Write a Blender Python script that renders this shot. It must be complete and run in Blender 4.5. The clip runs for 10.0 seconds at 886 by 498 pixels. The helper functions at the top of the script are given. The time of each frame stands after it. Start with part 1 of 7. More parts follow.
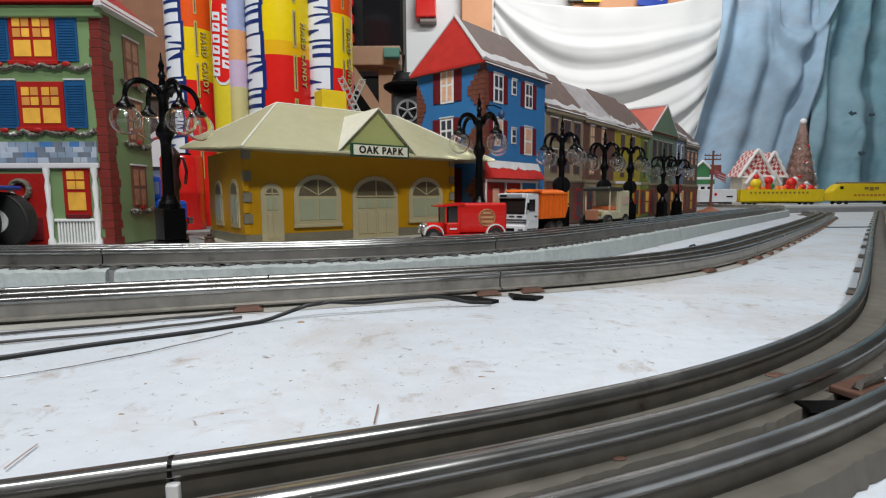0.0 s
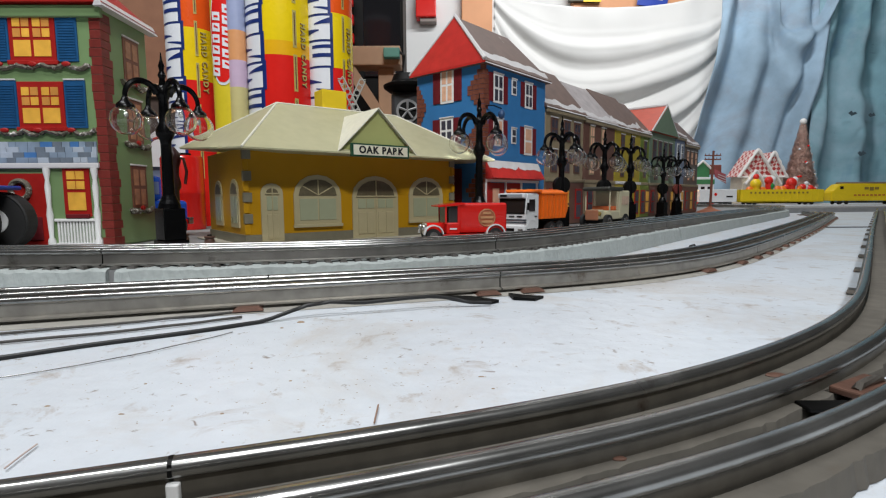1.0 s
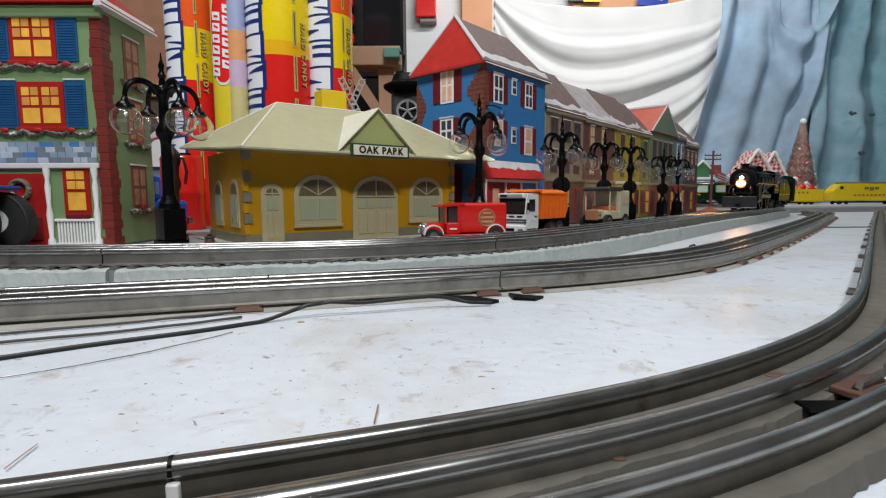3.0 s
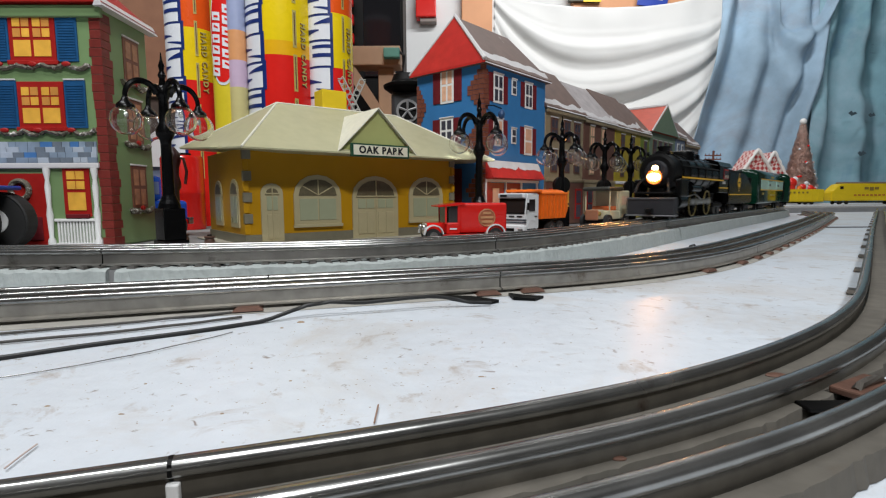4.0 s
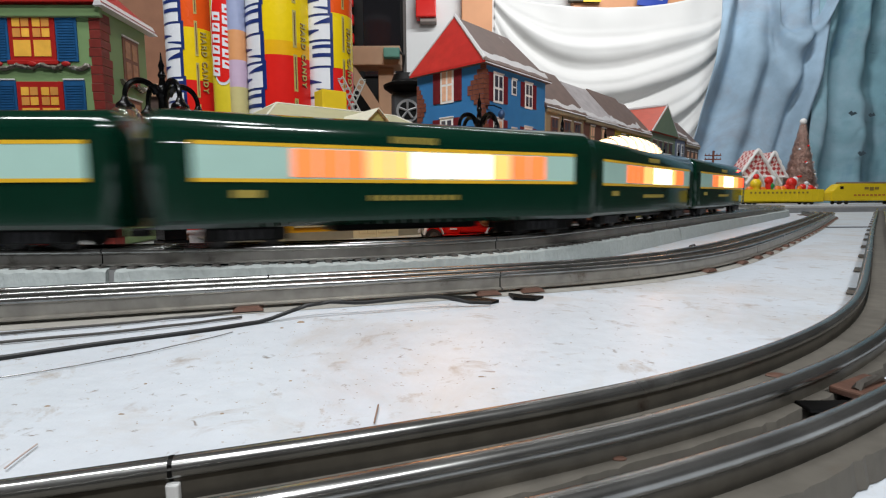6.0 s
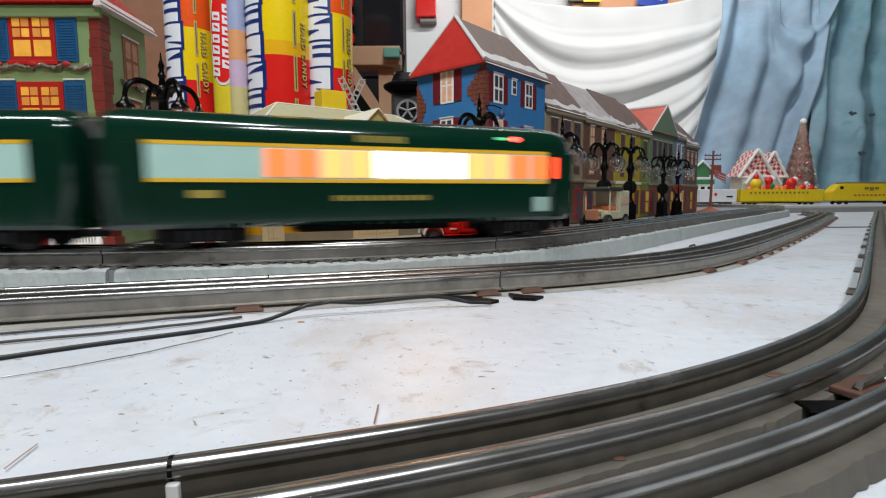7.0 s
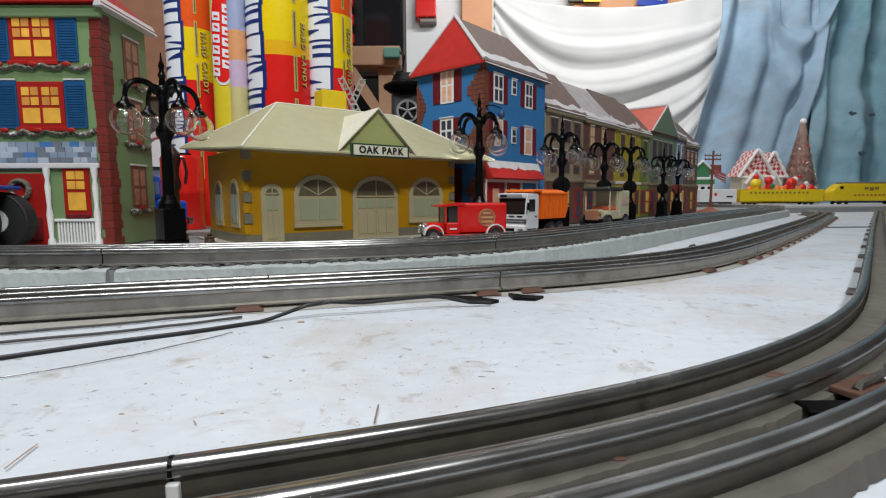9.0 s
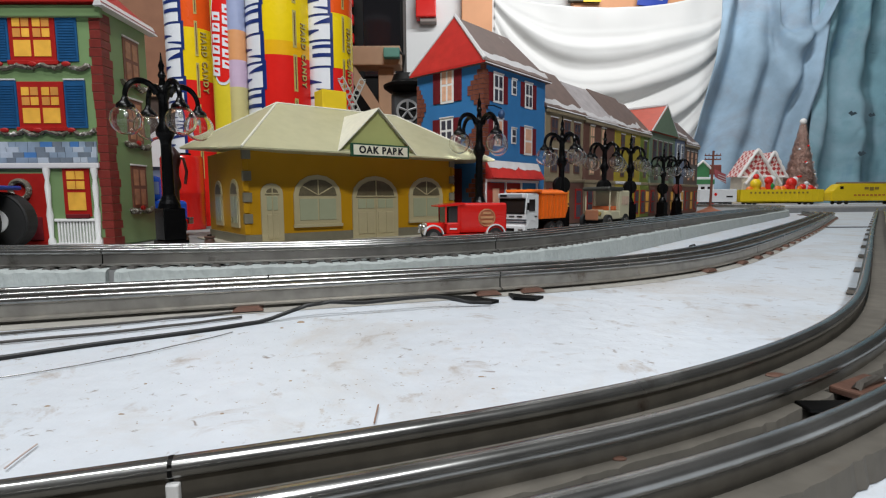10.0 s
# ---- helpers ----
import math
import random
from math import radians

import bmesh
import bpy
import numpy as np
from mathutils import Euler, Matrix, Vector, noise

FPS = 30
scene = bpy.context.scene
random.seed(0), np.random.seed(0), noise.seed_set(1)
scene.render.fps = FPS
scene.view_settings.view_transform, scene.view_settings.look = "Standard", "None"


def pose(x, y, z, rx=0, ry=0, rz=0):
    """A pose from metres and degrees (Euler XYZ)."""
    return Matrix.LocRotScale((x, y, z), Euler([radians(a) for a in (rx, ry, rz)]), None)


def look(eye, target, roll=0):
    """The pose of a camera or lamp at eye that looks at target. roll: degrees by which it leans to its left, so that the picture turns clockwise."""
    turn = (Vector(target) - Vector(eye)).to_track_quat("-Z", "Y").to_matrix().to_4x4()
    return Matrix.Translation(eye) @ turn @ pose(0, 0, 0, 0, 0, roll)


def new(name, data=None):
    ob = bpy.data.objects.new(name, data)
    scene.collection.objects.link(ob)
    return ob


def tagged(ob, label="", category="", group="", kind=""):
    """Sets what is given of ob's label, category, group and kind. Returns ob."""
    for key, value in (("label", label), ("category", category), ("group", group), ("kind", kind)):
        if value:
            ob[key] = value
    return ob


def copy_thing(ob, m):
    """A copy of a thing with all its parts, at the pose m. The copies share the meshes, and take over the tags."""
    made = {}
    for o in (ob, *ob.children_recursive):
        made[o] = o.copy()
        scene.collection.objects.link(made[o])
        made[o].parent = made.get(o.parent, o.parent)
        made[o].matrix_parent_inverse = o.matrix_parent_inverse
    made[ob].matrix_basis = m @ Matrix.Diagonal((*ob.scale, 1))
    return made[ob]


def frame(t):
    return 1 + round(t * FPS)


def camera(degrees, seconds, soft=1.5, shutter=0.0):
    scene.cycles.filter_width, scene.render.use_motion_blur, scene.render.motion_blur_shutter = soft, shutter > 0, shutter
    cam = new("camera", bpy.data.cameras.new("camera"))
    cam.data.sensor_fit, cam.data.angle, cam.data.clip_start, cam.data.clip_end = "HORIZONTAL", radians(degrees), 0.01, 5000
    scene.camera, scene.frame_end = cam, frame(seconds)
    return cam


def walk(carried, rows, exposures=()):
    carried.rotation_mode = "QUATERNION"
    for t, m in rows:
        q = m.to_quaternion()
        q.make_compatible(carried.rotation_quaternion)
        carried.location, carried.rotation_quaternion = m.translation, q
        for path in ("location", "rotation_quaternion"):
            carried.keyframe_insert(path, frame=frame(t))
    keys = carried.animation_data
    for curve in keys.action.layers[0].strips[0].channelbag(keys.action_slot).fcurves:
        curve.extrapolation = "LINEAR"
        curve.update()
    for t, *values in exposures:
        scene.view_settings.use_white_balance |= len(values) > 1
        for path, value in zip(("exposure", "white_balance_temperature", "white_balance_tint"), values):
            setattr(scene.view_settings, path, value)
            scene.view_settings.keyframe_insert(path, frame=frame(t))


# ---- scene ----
# ---- camera ----
cam = camera(82.13, 10.0, soft=1.2, shutter=0.4)
PITCH = -5.9
view = Matrix.Translation((0, 0, 0.062)) @ pose(0, 0, 0, 90 + PITCH, 0, 0) @ pose(0, 0, 0, 0, 0, -0.3)
walk(cam, [(0.0, view), (10.0, view)], exposures=[(0.0, 0.0, 6500, 10), (10.0, 0.0, 6500, 10)])

# ---- world and lights ----
world = bpy.data.worlds.new("world")
scene.world = world
world.use_nodes = True
world.node_tree.nodes["Background"].inputs[0].default_value = (0.9, 0.95, 1.0, 1)
world.node_tree.nodes["Background"].inputs[1].default_value = 0.01


def area_lamp(name, x, y, z, sx, sy, watts, target, color=(1, 0.97, 0.93)):
    data = bpy.data.lights.new(name, "AREA")
    data.shape, data.size, data.size_y, data.energy, data.color = "RECTANGLE", sx, sy, watts, color
    ob = new(name, data)
    ob.matrix_world = look((x, y, z), target)
    return ob


area_lamp("unseen_lamp", 0.45, -0.95, 1.75, 0.6, 0.12, 31, (0.10, 0.10, 0), (0.96, 0.985, 1.0))
area_lamp("unseen_lamp", -0.55, -0.15, 1.75, 1.2, 0.12, 25, (-0.50, 0.05, 0), (0.96, 0.985, 1.0))
# added lamp with no known source, brightens the sheets and the back wall
area_lamp("unseen_lamp", 0.80, 1.70, 1.75, 1.2, 0.12, 26, (0.55, 3.0, 0.55), (0.96, 0.985, 1.0))


# ---- materials ----
MATS = {}


def mat(name, color, rough=0.5, metal=0.0, var=0.12, scale=120.0, bump=0.0, glow=0.0, dirt=None, dirt_at=0.62, glass=False, coat=0.0, spec=0.5):
    if name in MATS:
        return MATS[name]
    m = bpy.data.materials.new(name)
    m.use_nodes = True
    nt = m.node_tree
    b = nt.nodes["Principled BSDF"]
    b.inputs["Roughness"].default_value = rough
    b.inputs["Metallic"].default_value = metal
    b.inputs["Specular IOR Level"].default_value = spec
    b.inputs["Coat Weight"].default_value = coat
    b.inputs["Base Color"].default_value = (*color, 1)
    if glass:
        b.inputs["Transmission Weight"].default_value = 1.0
        b.inputs["IOR"].default_value = 1.45
    if glow:
        b.inputs["Emission Color"].default_value = (*color, 1)
        b.inputs["Emission Strength"].default_value = glow
    if var:
        tc = nt.nodes.new("ShaderNodeTexCoord")
        n1 = nt.nodes.new("ShaderNodeTexNoise")
        n1.inputs["Scale"].default_value = scale
        n1.inputs["Detail"].default_value = 6
        nt.links.new(tc.outputs["Object"], n1.inputs["Vector"])
        n2 = nt.nodes.new("ShaderNodeTexNoise")
        n2.inputs["Scale"].default_value = scale * 0.13
        n2.inputs["Detail"].default_value = 4
        nt.links.new(tc.outputs["Object"], n2.inputs["Vector"])
        add = nt.nodes.new("ShaderNodeMath")
        add.operation = "MULTIPLY_ADD"
        nt.links.new(n1.outputs["Fac"], add.inputs[0])
        add.inputs[1].default_value = 0.5
        half = nt.nodes.new("ShaderNodeMath")
        half.operation = "MULTIPLY"
        half.inputs[1].default_value = 0.5
        nt.links.new(n2.outputs["Fac"], half.inputs[0])
        nt.links.new(half.outputs[0], add.inputs[2])
        ramp = nt.nodes.new("ShaderNodeValToRGB")
        ramp.color_ramp.elements[0].position = 0.3
        ramp.color_ramp.elements[1].position = 0.7
        ramp.color_ramp.elements[0].color = (*[max(0, c * (1 - var)) for c in color], 1)
        ramp.color_ramp.elements[1].color = (*[min(1, c * (1 + var)) for c in color], 1)
        nt.links.new(add.outputs[0], ramp.inputs[0])
        out = ramp.outputs[0]
        if dirt:
            n3 = nt.nodes.new("ShaderNodeTexNoise")
            n3.inputs["Scale"].default_value = scale * 0.35
            n3.inputs["Detail"].default_value = 8
            n3.inputs["Roughness"].default_value = 0.7
            nt.links.new(tc.outputs["Object"], n3.inputs["Vector"])
            r3 = nt.nodes.new("ShaderNodeValToRGB")
            r3.color_ramp.elements[0].position = dirt_at
            r3.color_ramp.elements[1].position = dirt_at + 0.12
            nt.links.new(n3.outputs["Fac"], r3.inputs[0])
            mix = nt.nodes.new("ShaderNodeMix")
            mix.data_type = "RGBA"
            nt.links.new(r3.outputs[0], mix.inputs["Factor"])
            nt.links.new(out, mix.inputs["A"])
            mix.inputs["B"].default_value = (*dirt, 1)
            out = mix.outputs["Result"]
        nt.links.new(out, b.inputs["Base Color"])
        if bump:
            bn = nt.nodes.new("ShaderNodeBump")
            bn.inputs["Strength"].default_value = bump
            bn.inputs["Distance"].default_value = 0.001
            nt.links.new(n1.outputs["Fac"], bn.inputs["Height"])
            nt.links.new(bn.outputs[0], b.inputs["Normal"])
        rr = nt.nodes.new("ShaderNodeMapRange")
        rr.inputs["To Min"].default_value = max(0.03, rough - 0.1)
        rr.inputs["To Max"].default_value = min(1, rough + 0.1)
        nt.links.new(n2.outputs["Fac"], rr.inputs["Value"])
        nt.links.new(rr.outputs[0], b.inputs["Roughness"])
    MATS[name] = m
    return m


WHITE_TABLE = mat("white painted table", (0.6208, 0.6596, 0.7081), 0.36, var=0.06, scale=110, bump=0.5, dirt=(0.50, 0.45, 0.40), dirt_at=0.60)


def stains(m, layers):
    """Old stains of several sizes over a painted surface: scale, threshold, width, colour, strength."""
    nt = m.node_tree
    b = nt.nodes["Principled BSDF"]
    src = b.inputs["Base Color"].links[0].from_socket
    tc = nt.nodes.new("ShaderNodeTexCoord")
    for scale, at, soft, color, k in layers:
        n = nt.nodes.new("ShaderNodeTexNoise")
        n.inputs["Scale"].default_value, n.inputs["Detail"].default_value, n.inputs["Roughness"].default_value, n.inputs["Distortion"].default_value = scale, 9, 0.68, 0.6
        nt.links.new(tc.outputs["Object"], n.inputs["Vector"])
        r = nt.nodes.new("ShaderNodeMapRange")
        r.inputs["From Min"].default_value, r.inputs["From Max"].default_value, r.inputs["To Max"].default_value = at, at + soft, k
        nt.links.new(n.outputs["Fac"], r.inputs["Value"])
        mix = nt.nodes.new("ShaderNodeMix")
        mix.data_type = "RGBA"
        nt.links.new(r.outputs[0], mix.inputs["Factor"])
        nt.links.new(src, mix.inputs["A"])
        mix.inputs["B"].default_value = (*color, 1)
        src = mix.outputs["Result"]
    nt.links.new(src, b.inputs["Base Color"])


stains(WHITE_TABLE, [(9, 0.50, 0.2, (0.50, 0.44, 0.38), 0.75), (45, 0.575, 0.12, (0.34, 0.27, 0.21), 0.75), (150, 0.615, 0.06, (0.2, 0.15, 0.12), 0.8)])
FOAM = mat("pale painted foam", (0.3680, 0.4002, 0.3910), 0.8, var=0.16, scale=300, bump=0.6)
DECK = mat("grey town deck", (0.240, 0.240, 0.240), 0.8, var=0.15, scale=80, bump=0.3)
STEEL = mat("tinplate rail", (0.32, 0.32, 0.31), 0.25, 0.9, var=0.45, scale=70, bump=0.12, dirt=(0.13, 0.11, 0.09), dirt_at=0.6)
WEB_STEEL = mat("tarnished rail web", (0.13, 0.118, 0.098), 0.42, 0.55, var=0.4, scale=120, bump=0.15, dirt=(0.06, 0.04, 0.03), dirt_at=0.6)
WEB_BRIGHT = mat("dusty tinplate web", (0.35, 0.33, 0.295), 0.34, 0.6, var=0.35, scale=110, bump=0.1, dirt=(0.12, 0.085, 0.06), dirt_at=0.62)
STEEL_OLD = mat("dull rail", (0.25, 0.245, 0.235), 0.27, 0.9, var=0.3, scale=90, bump=0.1, dirt=(0.09, 0.06, 0.045), dirt_at=0.6)
TIE_STEEL = mat("tarnished tie", (0.13, 0.115, 0.10), 0.5, 0.6, var=0.3, scale=150, bump=0.2, dirt=(0.14, 0.07, 0.05), dirt_at=0.6)
RUST = mat("rusty tie", (0.13, 0.065, 0.045), 0.65, 0.3, var=0.35, scale=200, bump=0.4)
TIE_DARK = mat("dark tie", (0.06, 0.055, 0.05), 0.7, 0.0, var=0.3, scale=200, bump=0.3)
ROADBED = mat("grey roadbed", (0.30, 0.285, 0.255), 0.8, var=0.25, scale=160, bump=0.4, dirt=(0.2, 0.17, 0.14), dirt_at=0.6)
BLACK = mat("black enamel", (0.0030, 0.0030, 0.0032), 0.25, var=0.2, scale=80, spec=0.14)
BLACK_MATT = mat("matt black", (0.0030, 0.0030, 0.0030), 0.5, var=0.2, scale=80, spec=0.15)
LOCO_GREY = mat("dark grey pilot", (0.0180, 0.0186, 0.0216), 0.45, var=0.15, scale=80)
WIRE = mat("black wire", (0.01, 0.01, 0.01), 0.5, var=0)
WHITE = mat("white paint", (0.78, 0.78, 0.77), 0.45, var=0.05)
GREEN_CAR = mat("dark green enamel", (0.002, 0.024, 0.013), 0.14, var=0.1, scale=40, coat=0.3)
STRIPE = mat("pale mint stripe", (0.45, 0.68, 0.6), 0.35, var=0.04, scale=40)
GOLD = mat("yellow line", (0.80, 0.46, 0.02), 0.4, var=0.05)


# ---- building helpers ----
def part(name, bm, material, parent=None, label="", smooth=False, m=None):
    me = bpy.data.meshes.new(name)
    bmesh.ops.recalc_face_normals(bm, faces=bm.faces)
    bm.to_mesh(me)
    bm.free()
    me.materials.append(material)
    if smooth:
        for p in me.polygons:
            p.use_smooth = True
        me.set_sharp_from_angle(angle=radians(40))
    ob = new(name, me)
    if parent is not None:
        ob.parent = parent
    if m is not None:
        ob.matrix_basis = m
    if label:
        tagged(ob, label)
    return ob


def thing(name, label, category, m=None, group="", kind=""):
    ob = new(name)
    ob.empty_display_size = 0.02
    if m is not None:
        ob.matrix_basis = m
    return tagged(ob, label, category, group, kind)


def box(bm, x0, x1, y0, y1, z0, z1, bev=0.0):
    g = bmesh.ops.create_cube(bm, size=1)
    vs = g["verts"]
    for v in vs:
        v.co = Vector(((x0 + x1) / 2 + v.co.x * (x1 - x0), (y0 + y1) / 2 + v.co.y * (y1 - y0), (z0 + z1) / 2 + v.co.z * (z1 - z0)))
    if bev:
        es = list({e for v in vs for e in v.link_edges})
        bmesh.ops.bevel(bm, geom=es, offset=bev, segments=2, affect="EDGES", profile=0.5)
    return bm


def B(*a, **k):
    return box(bmesh.new(), *a, **k)


def tube(bm, p0, p1, r0, r1=None, n=16):
    p0, p1 = Vector(p0), Vector(p1)
    r1 = r0 if r1 is None else r1
    d = p1 - p0
    q = d.to_track_quat("Z", "Y").to_matrix()
    rings = []
    for p, r in ((p0, r0), (p1, r1)):
        rings.append([bm.verts.new(p + q @ Vector((r * math.cos(2 * math.pi * i / n), r * math.sin(2 * math.pi * i / n), 0))) for i in range(n)])
    for i in range(n):
        j = (i + 1) % n
        bm.faces.new((rings[0][i], rings[0][j], rings[1][j], rings[1][i]))
    bm.faces.new(rings[0][::-1])
    bm.faces.new(rings[1])
    return bm


def lathe(bm, prof, n=20, x=0.0, y=0.0):
    """A turned shape about the upright axis at (x, y): prof is (radius, height) from below."""
    rings = []
    for r, z in prof:
        rings.append([bm.verts.new((x + r * math.cos(2 * math.pi * i / n), y + r * math.sin(2 * math.pi * i / n), z)) for i in range(n)])
    for a, b in zip(rings, rings[1:]):
        for i in range(n):
            j = (i + 1) % n
            bm.faces.new((a[i], a[j], b[j], b[i]))
    bm.faces.new(rings[0][::-1])
    bm.faces.new(rings[-1])
    return bm


def ball(bm, x, y, z, r, sx=1, sy=1, sz=1, n=16):
    bmesh.ops.create_uvsphere(bm, u_segments=n, v_segments=max(6, n // 2), radius=1, matrix=Matrix.Translation((x, y, z)) @ Matrix.Diagonal((r * sx, r * sy, r * sz, 1)))
    return bm


def prism(bm, pts, y0, y1, m=None):
    """An outline in x and z, drawn out along y."""
    m = m or Matrix()
    a = [bm.verts.new(m @ Vector((x, y0, z))) for x, z in pts]
    b = [bm.verts.new(m @ Vector((x, y1, z))) for x, z in pts]
    n = len(pts)
    for i in range(n):
        j = (i + 1) % n
        bm.faces.new((a[i], a[j], b[j], b[i]))
    bm.faces.new(a[::-1])
    bm.faces.new(b)
    return bm


def solid(bm, verts, faces):
    vs = [bm.verts.new(v) for v in verts]
    for f in faces:
        bm.faces.new([vs[i] for i in f])
    return bm


def bent(bm, pts, r, n=8):
    """A round wire or pipe along points."""
    pts = [Vector(p) for p in pts]
    rings = []
    for i, p in enumerate(pts):
        d = pts[min(i + 1, len(pts) - 1)] - pts[max(i - 1, 0)]
        q = d.to_track_quat("Z", "Y").to_matrix()
        rr = r[i] if isinstance(r, (list, tuple)) else r
        rings.append([bm.verts.new(p + q @ Vector((rr * math.cos(2 * math.pi * k / n), rr * math.sin(2 * math.pi * k / n), 0))) for k in range(n)])
    for a, b in zip(rings, rings[1:]):
        s = min(range(n), key=lambda o: (a[0].co - b[o].co).length)
        for k in range(n):
            j = (k + 1) % n
            bm.faces.new((a[k], a[j], b[(j + s) % n], b[(k + s) % n]))
    bm.faces.new(rings[0][::-1])
    bm.faces.new(rings[-1])
    return bm


# ---- track lines ----
def glide(ctrl, step=0.01):
    """A smooth line through plan points, at even steps."""
    p = np.array(ctrl, float)
    q = [2 * p[0] - p[1], *p, 2 * p[-1] - p[-2]]
    out = []
    for i in range(1, len(q) - 2):
        for u in np.linspace(0, 1, 40, endpoint=False):
            a, b, c, d = q[i - 1], q[i], q[i + 1], q[i + 2]
            out.append(0.5 * (2 * b + (c - a) * u + (2 * a - 5 * b + 4 * c - d) * u * u + (3 * b - a - 3 * c + d) * u ** 3))
    out.append(p[-1])
    out = np.array(out)
    for turn in range(2):
        s = np.r_[0, np.cumsum(np.linalg.norm(np.diff(out, axis=0), axis=1))]
        k = np.arange(0, s[-1], step)
        out = np.stack([np.interp(k, s, out[:, 0]), np.interp(k, s, out[:, 1])], 1)
        for _ in range(12):
            out[1:-1] = 0.25 * out[:-2] + 0.5 * out[1:-1] + 0.25 * out[2:]
    return out


def aside(line, off):
    d = np.gradient(line, axis=0)
    d /= np.linalg.norm(d, axis=1)[:, None]
    return line + np.stack([-d[:, 1], d[:, 0]], 1) * off


LINE_A = glide([(-1.66, 1.05), (-1.54, 0.71), (-1.27, 0.44), (-0.9, 0.338), (-0.6, 0.338), (-0.4, 0.339), (-0.286, 0.342), (-0.182, 0.350), (-0.1, 0.366), (-0.024, 0.391), (0.02, 0.413), (0.068, 0.448), (0.11, 0.492), (0.188, 0.582),
                (0.324, 0.741), (0.5, 0.945), (0.70, 1.17), (0.835, 1.325), (0.97, 1.48), (1.031, 1.5847), (1.0513, 1.7129), (1.0221, 1.8393), (0.9477, 1.9456), (0.8389, 2.0162), (0.7115, 2.041), (0.5, 2.041), (0.0, 2.041), (-0.4, 2.041), (-0.8, 2.041), (-1.25, 1.95), (-1.56, 1.65), (-1.68, 1.25), (-1.66, 1.05)])
LINE_B = glide([(-1.2, -0.05), (-0.6, 0.14), (-0.42, 0.197), (-0.234, 0.254), (-0.142, 0.283), (-0.063, 0.308), (0.052, 0.343), (0.10, 0.361), (0.152, 0.388), (0.216, 0.434), (0.327, 0.545), (0.618, 0.875), (0.9, 1.21),
                (1.03, 1.37), (1.09, 1.52), (1.07, 1.66), (0.98, 1.79), (0.8, 1.9), (0.5, 1.93), (-0.4, 1.93)])
LINE_C = glide([(-1.2, -0.32), (-0.6, -0.1), (-0.26, 0.009), (-0.072, 0.066), (-0.0165, 0.0832), (0.007, 0.0917), (0.0354, 0.1018), (0.0714, 0.1182), (0.1097, 0.1412), (0.1487, 0.1692), (0.1844, 0.2005), (0.2157, 0.2325), (0.2612, 0.2844), (0.3947, 0.4408), (0.697, 0.796), (1.1, 1.265), (1.6, 1.85)])
DECK_Z = 0.017


def sweep(bm, line, prof, z0=0.0, i0=0, i1=None):
    """A closed cross-section (side, height) drawn along a plan line."""
    line = line[i0:i1]
    d = np.gradient(line, axis=0)
    d /= np.linalg.norm(d, axis=1)[:, None]
    nrm = np.stack([-d[:, 1], d[:, 0]], 1)
    rings = [[bm.verts.new((p[0] + n[0] * u, p[1] + n[1] * u, z0 + v)) for u, v in prof] for p, n in zip(line, nrm)]
    k = len(prof)
    for a, b in zip(rings, rings[1:]):
        for i in range(k):
            j = (i + 1) % k
            bm.faces.new((a[i], a[j], b[j], b[i]))
    bm.faces.new(rings[0][::-1])
    bm.faces.new(rings[-1])
    return bm


def clip_line(line, x0, x1, y1):
    keep = [i for i, p in enumerate(line) if x0 <= p[0] <= x1 and p[1] <= y1]
    return line[min(keep):max(keep) + 1]


# ---- room ----
ROOM_WALL = mat("white painted wall", (0.78, 0.78, 0.77), 0.7, var=0.05, scale=6, bump=0.1)
# assumed dark finish for the unseen ceiling and walls, cuts bounced light
UNSEEN_DARK = mat("dark unseen room surface", (0.10, 0.085, 0.075), 0.8, var=0.2, scale=8, bump=0.2)
FLOOR = mat("concrete floor", (0.3, 0.29, 0.28), 0.8, var=0.2, scale=8, bump=0.2)
WOOD = mat("raw pine", (0.5, 0.3, 0.18), 0.6, var=0.2, scale=25, bump=0.2)
ORANGE_BOARD = mat("orange tinted board", (0.75, 0.36, 0.18), 0.6, var=0.1, scale=10)
for n, b, m in (("floor", (-3.2, 3.4, -2.2, 3.2, -1.0, -0.9), FLOOR), ("ceiling", (-3.2, 3.4, -2.2, 3.2, 1.9, 2.0), UNSEEN_DARK),
                ("wall_north", (-3.2, 3.4, 3.1, 3.2, -0.9, 1.9), ROOM_WALL), ("wall_south", (-3.2, 3.4, -2.2, -2.1, -0.9, 1.9), UNSEEN_DARK),
                ("wall_west", (-3.2, -3.1, -2.1, 3.1, -0.9, 1.9), UNSEEN_DARK), ("wall_east", (3.3, 3.4, -2.1, 3.1, -0.9, 1.9), UNSEEN_DARK)):
    tagged(part(n, B(*b), m), "plain indoor " + n.split("_")[0] + " of the hobby room", "wall" if "wall" in n else n, kind="structure")

table = thing("layout_table", "white painted layout table top with dirt specks", "table")
part("tabletop", B(-2.4, 2.6, -0.9, 2.45, -0.03, 0.0), WHITE_TABLE, table)
for x in (-2.3, 2.5):
    for y in (-0.8, 2.35):
        part("leg", B(x - 0.04, x + 0.04, y - 0.04, y + 0.04, -0.9, -0.03, 0.004), WOOD, table)

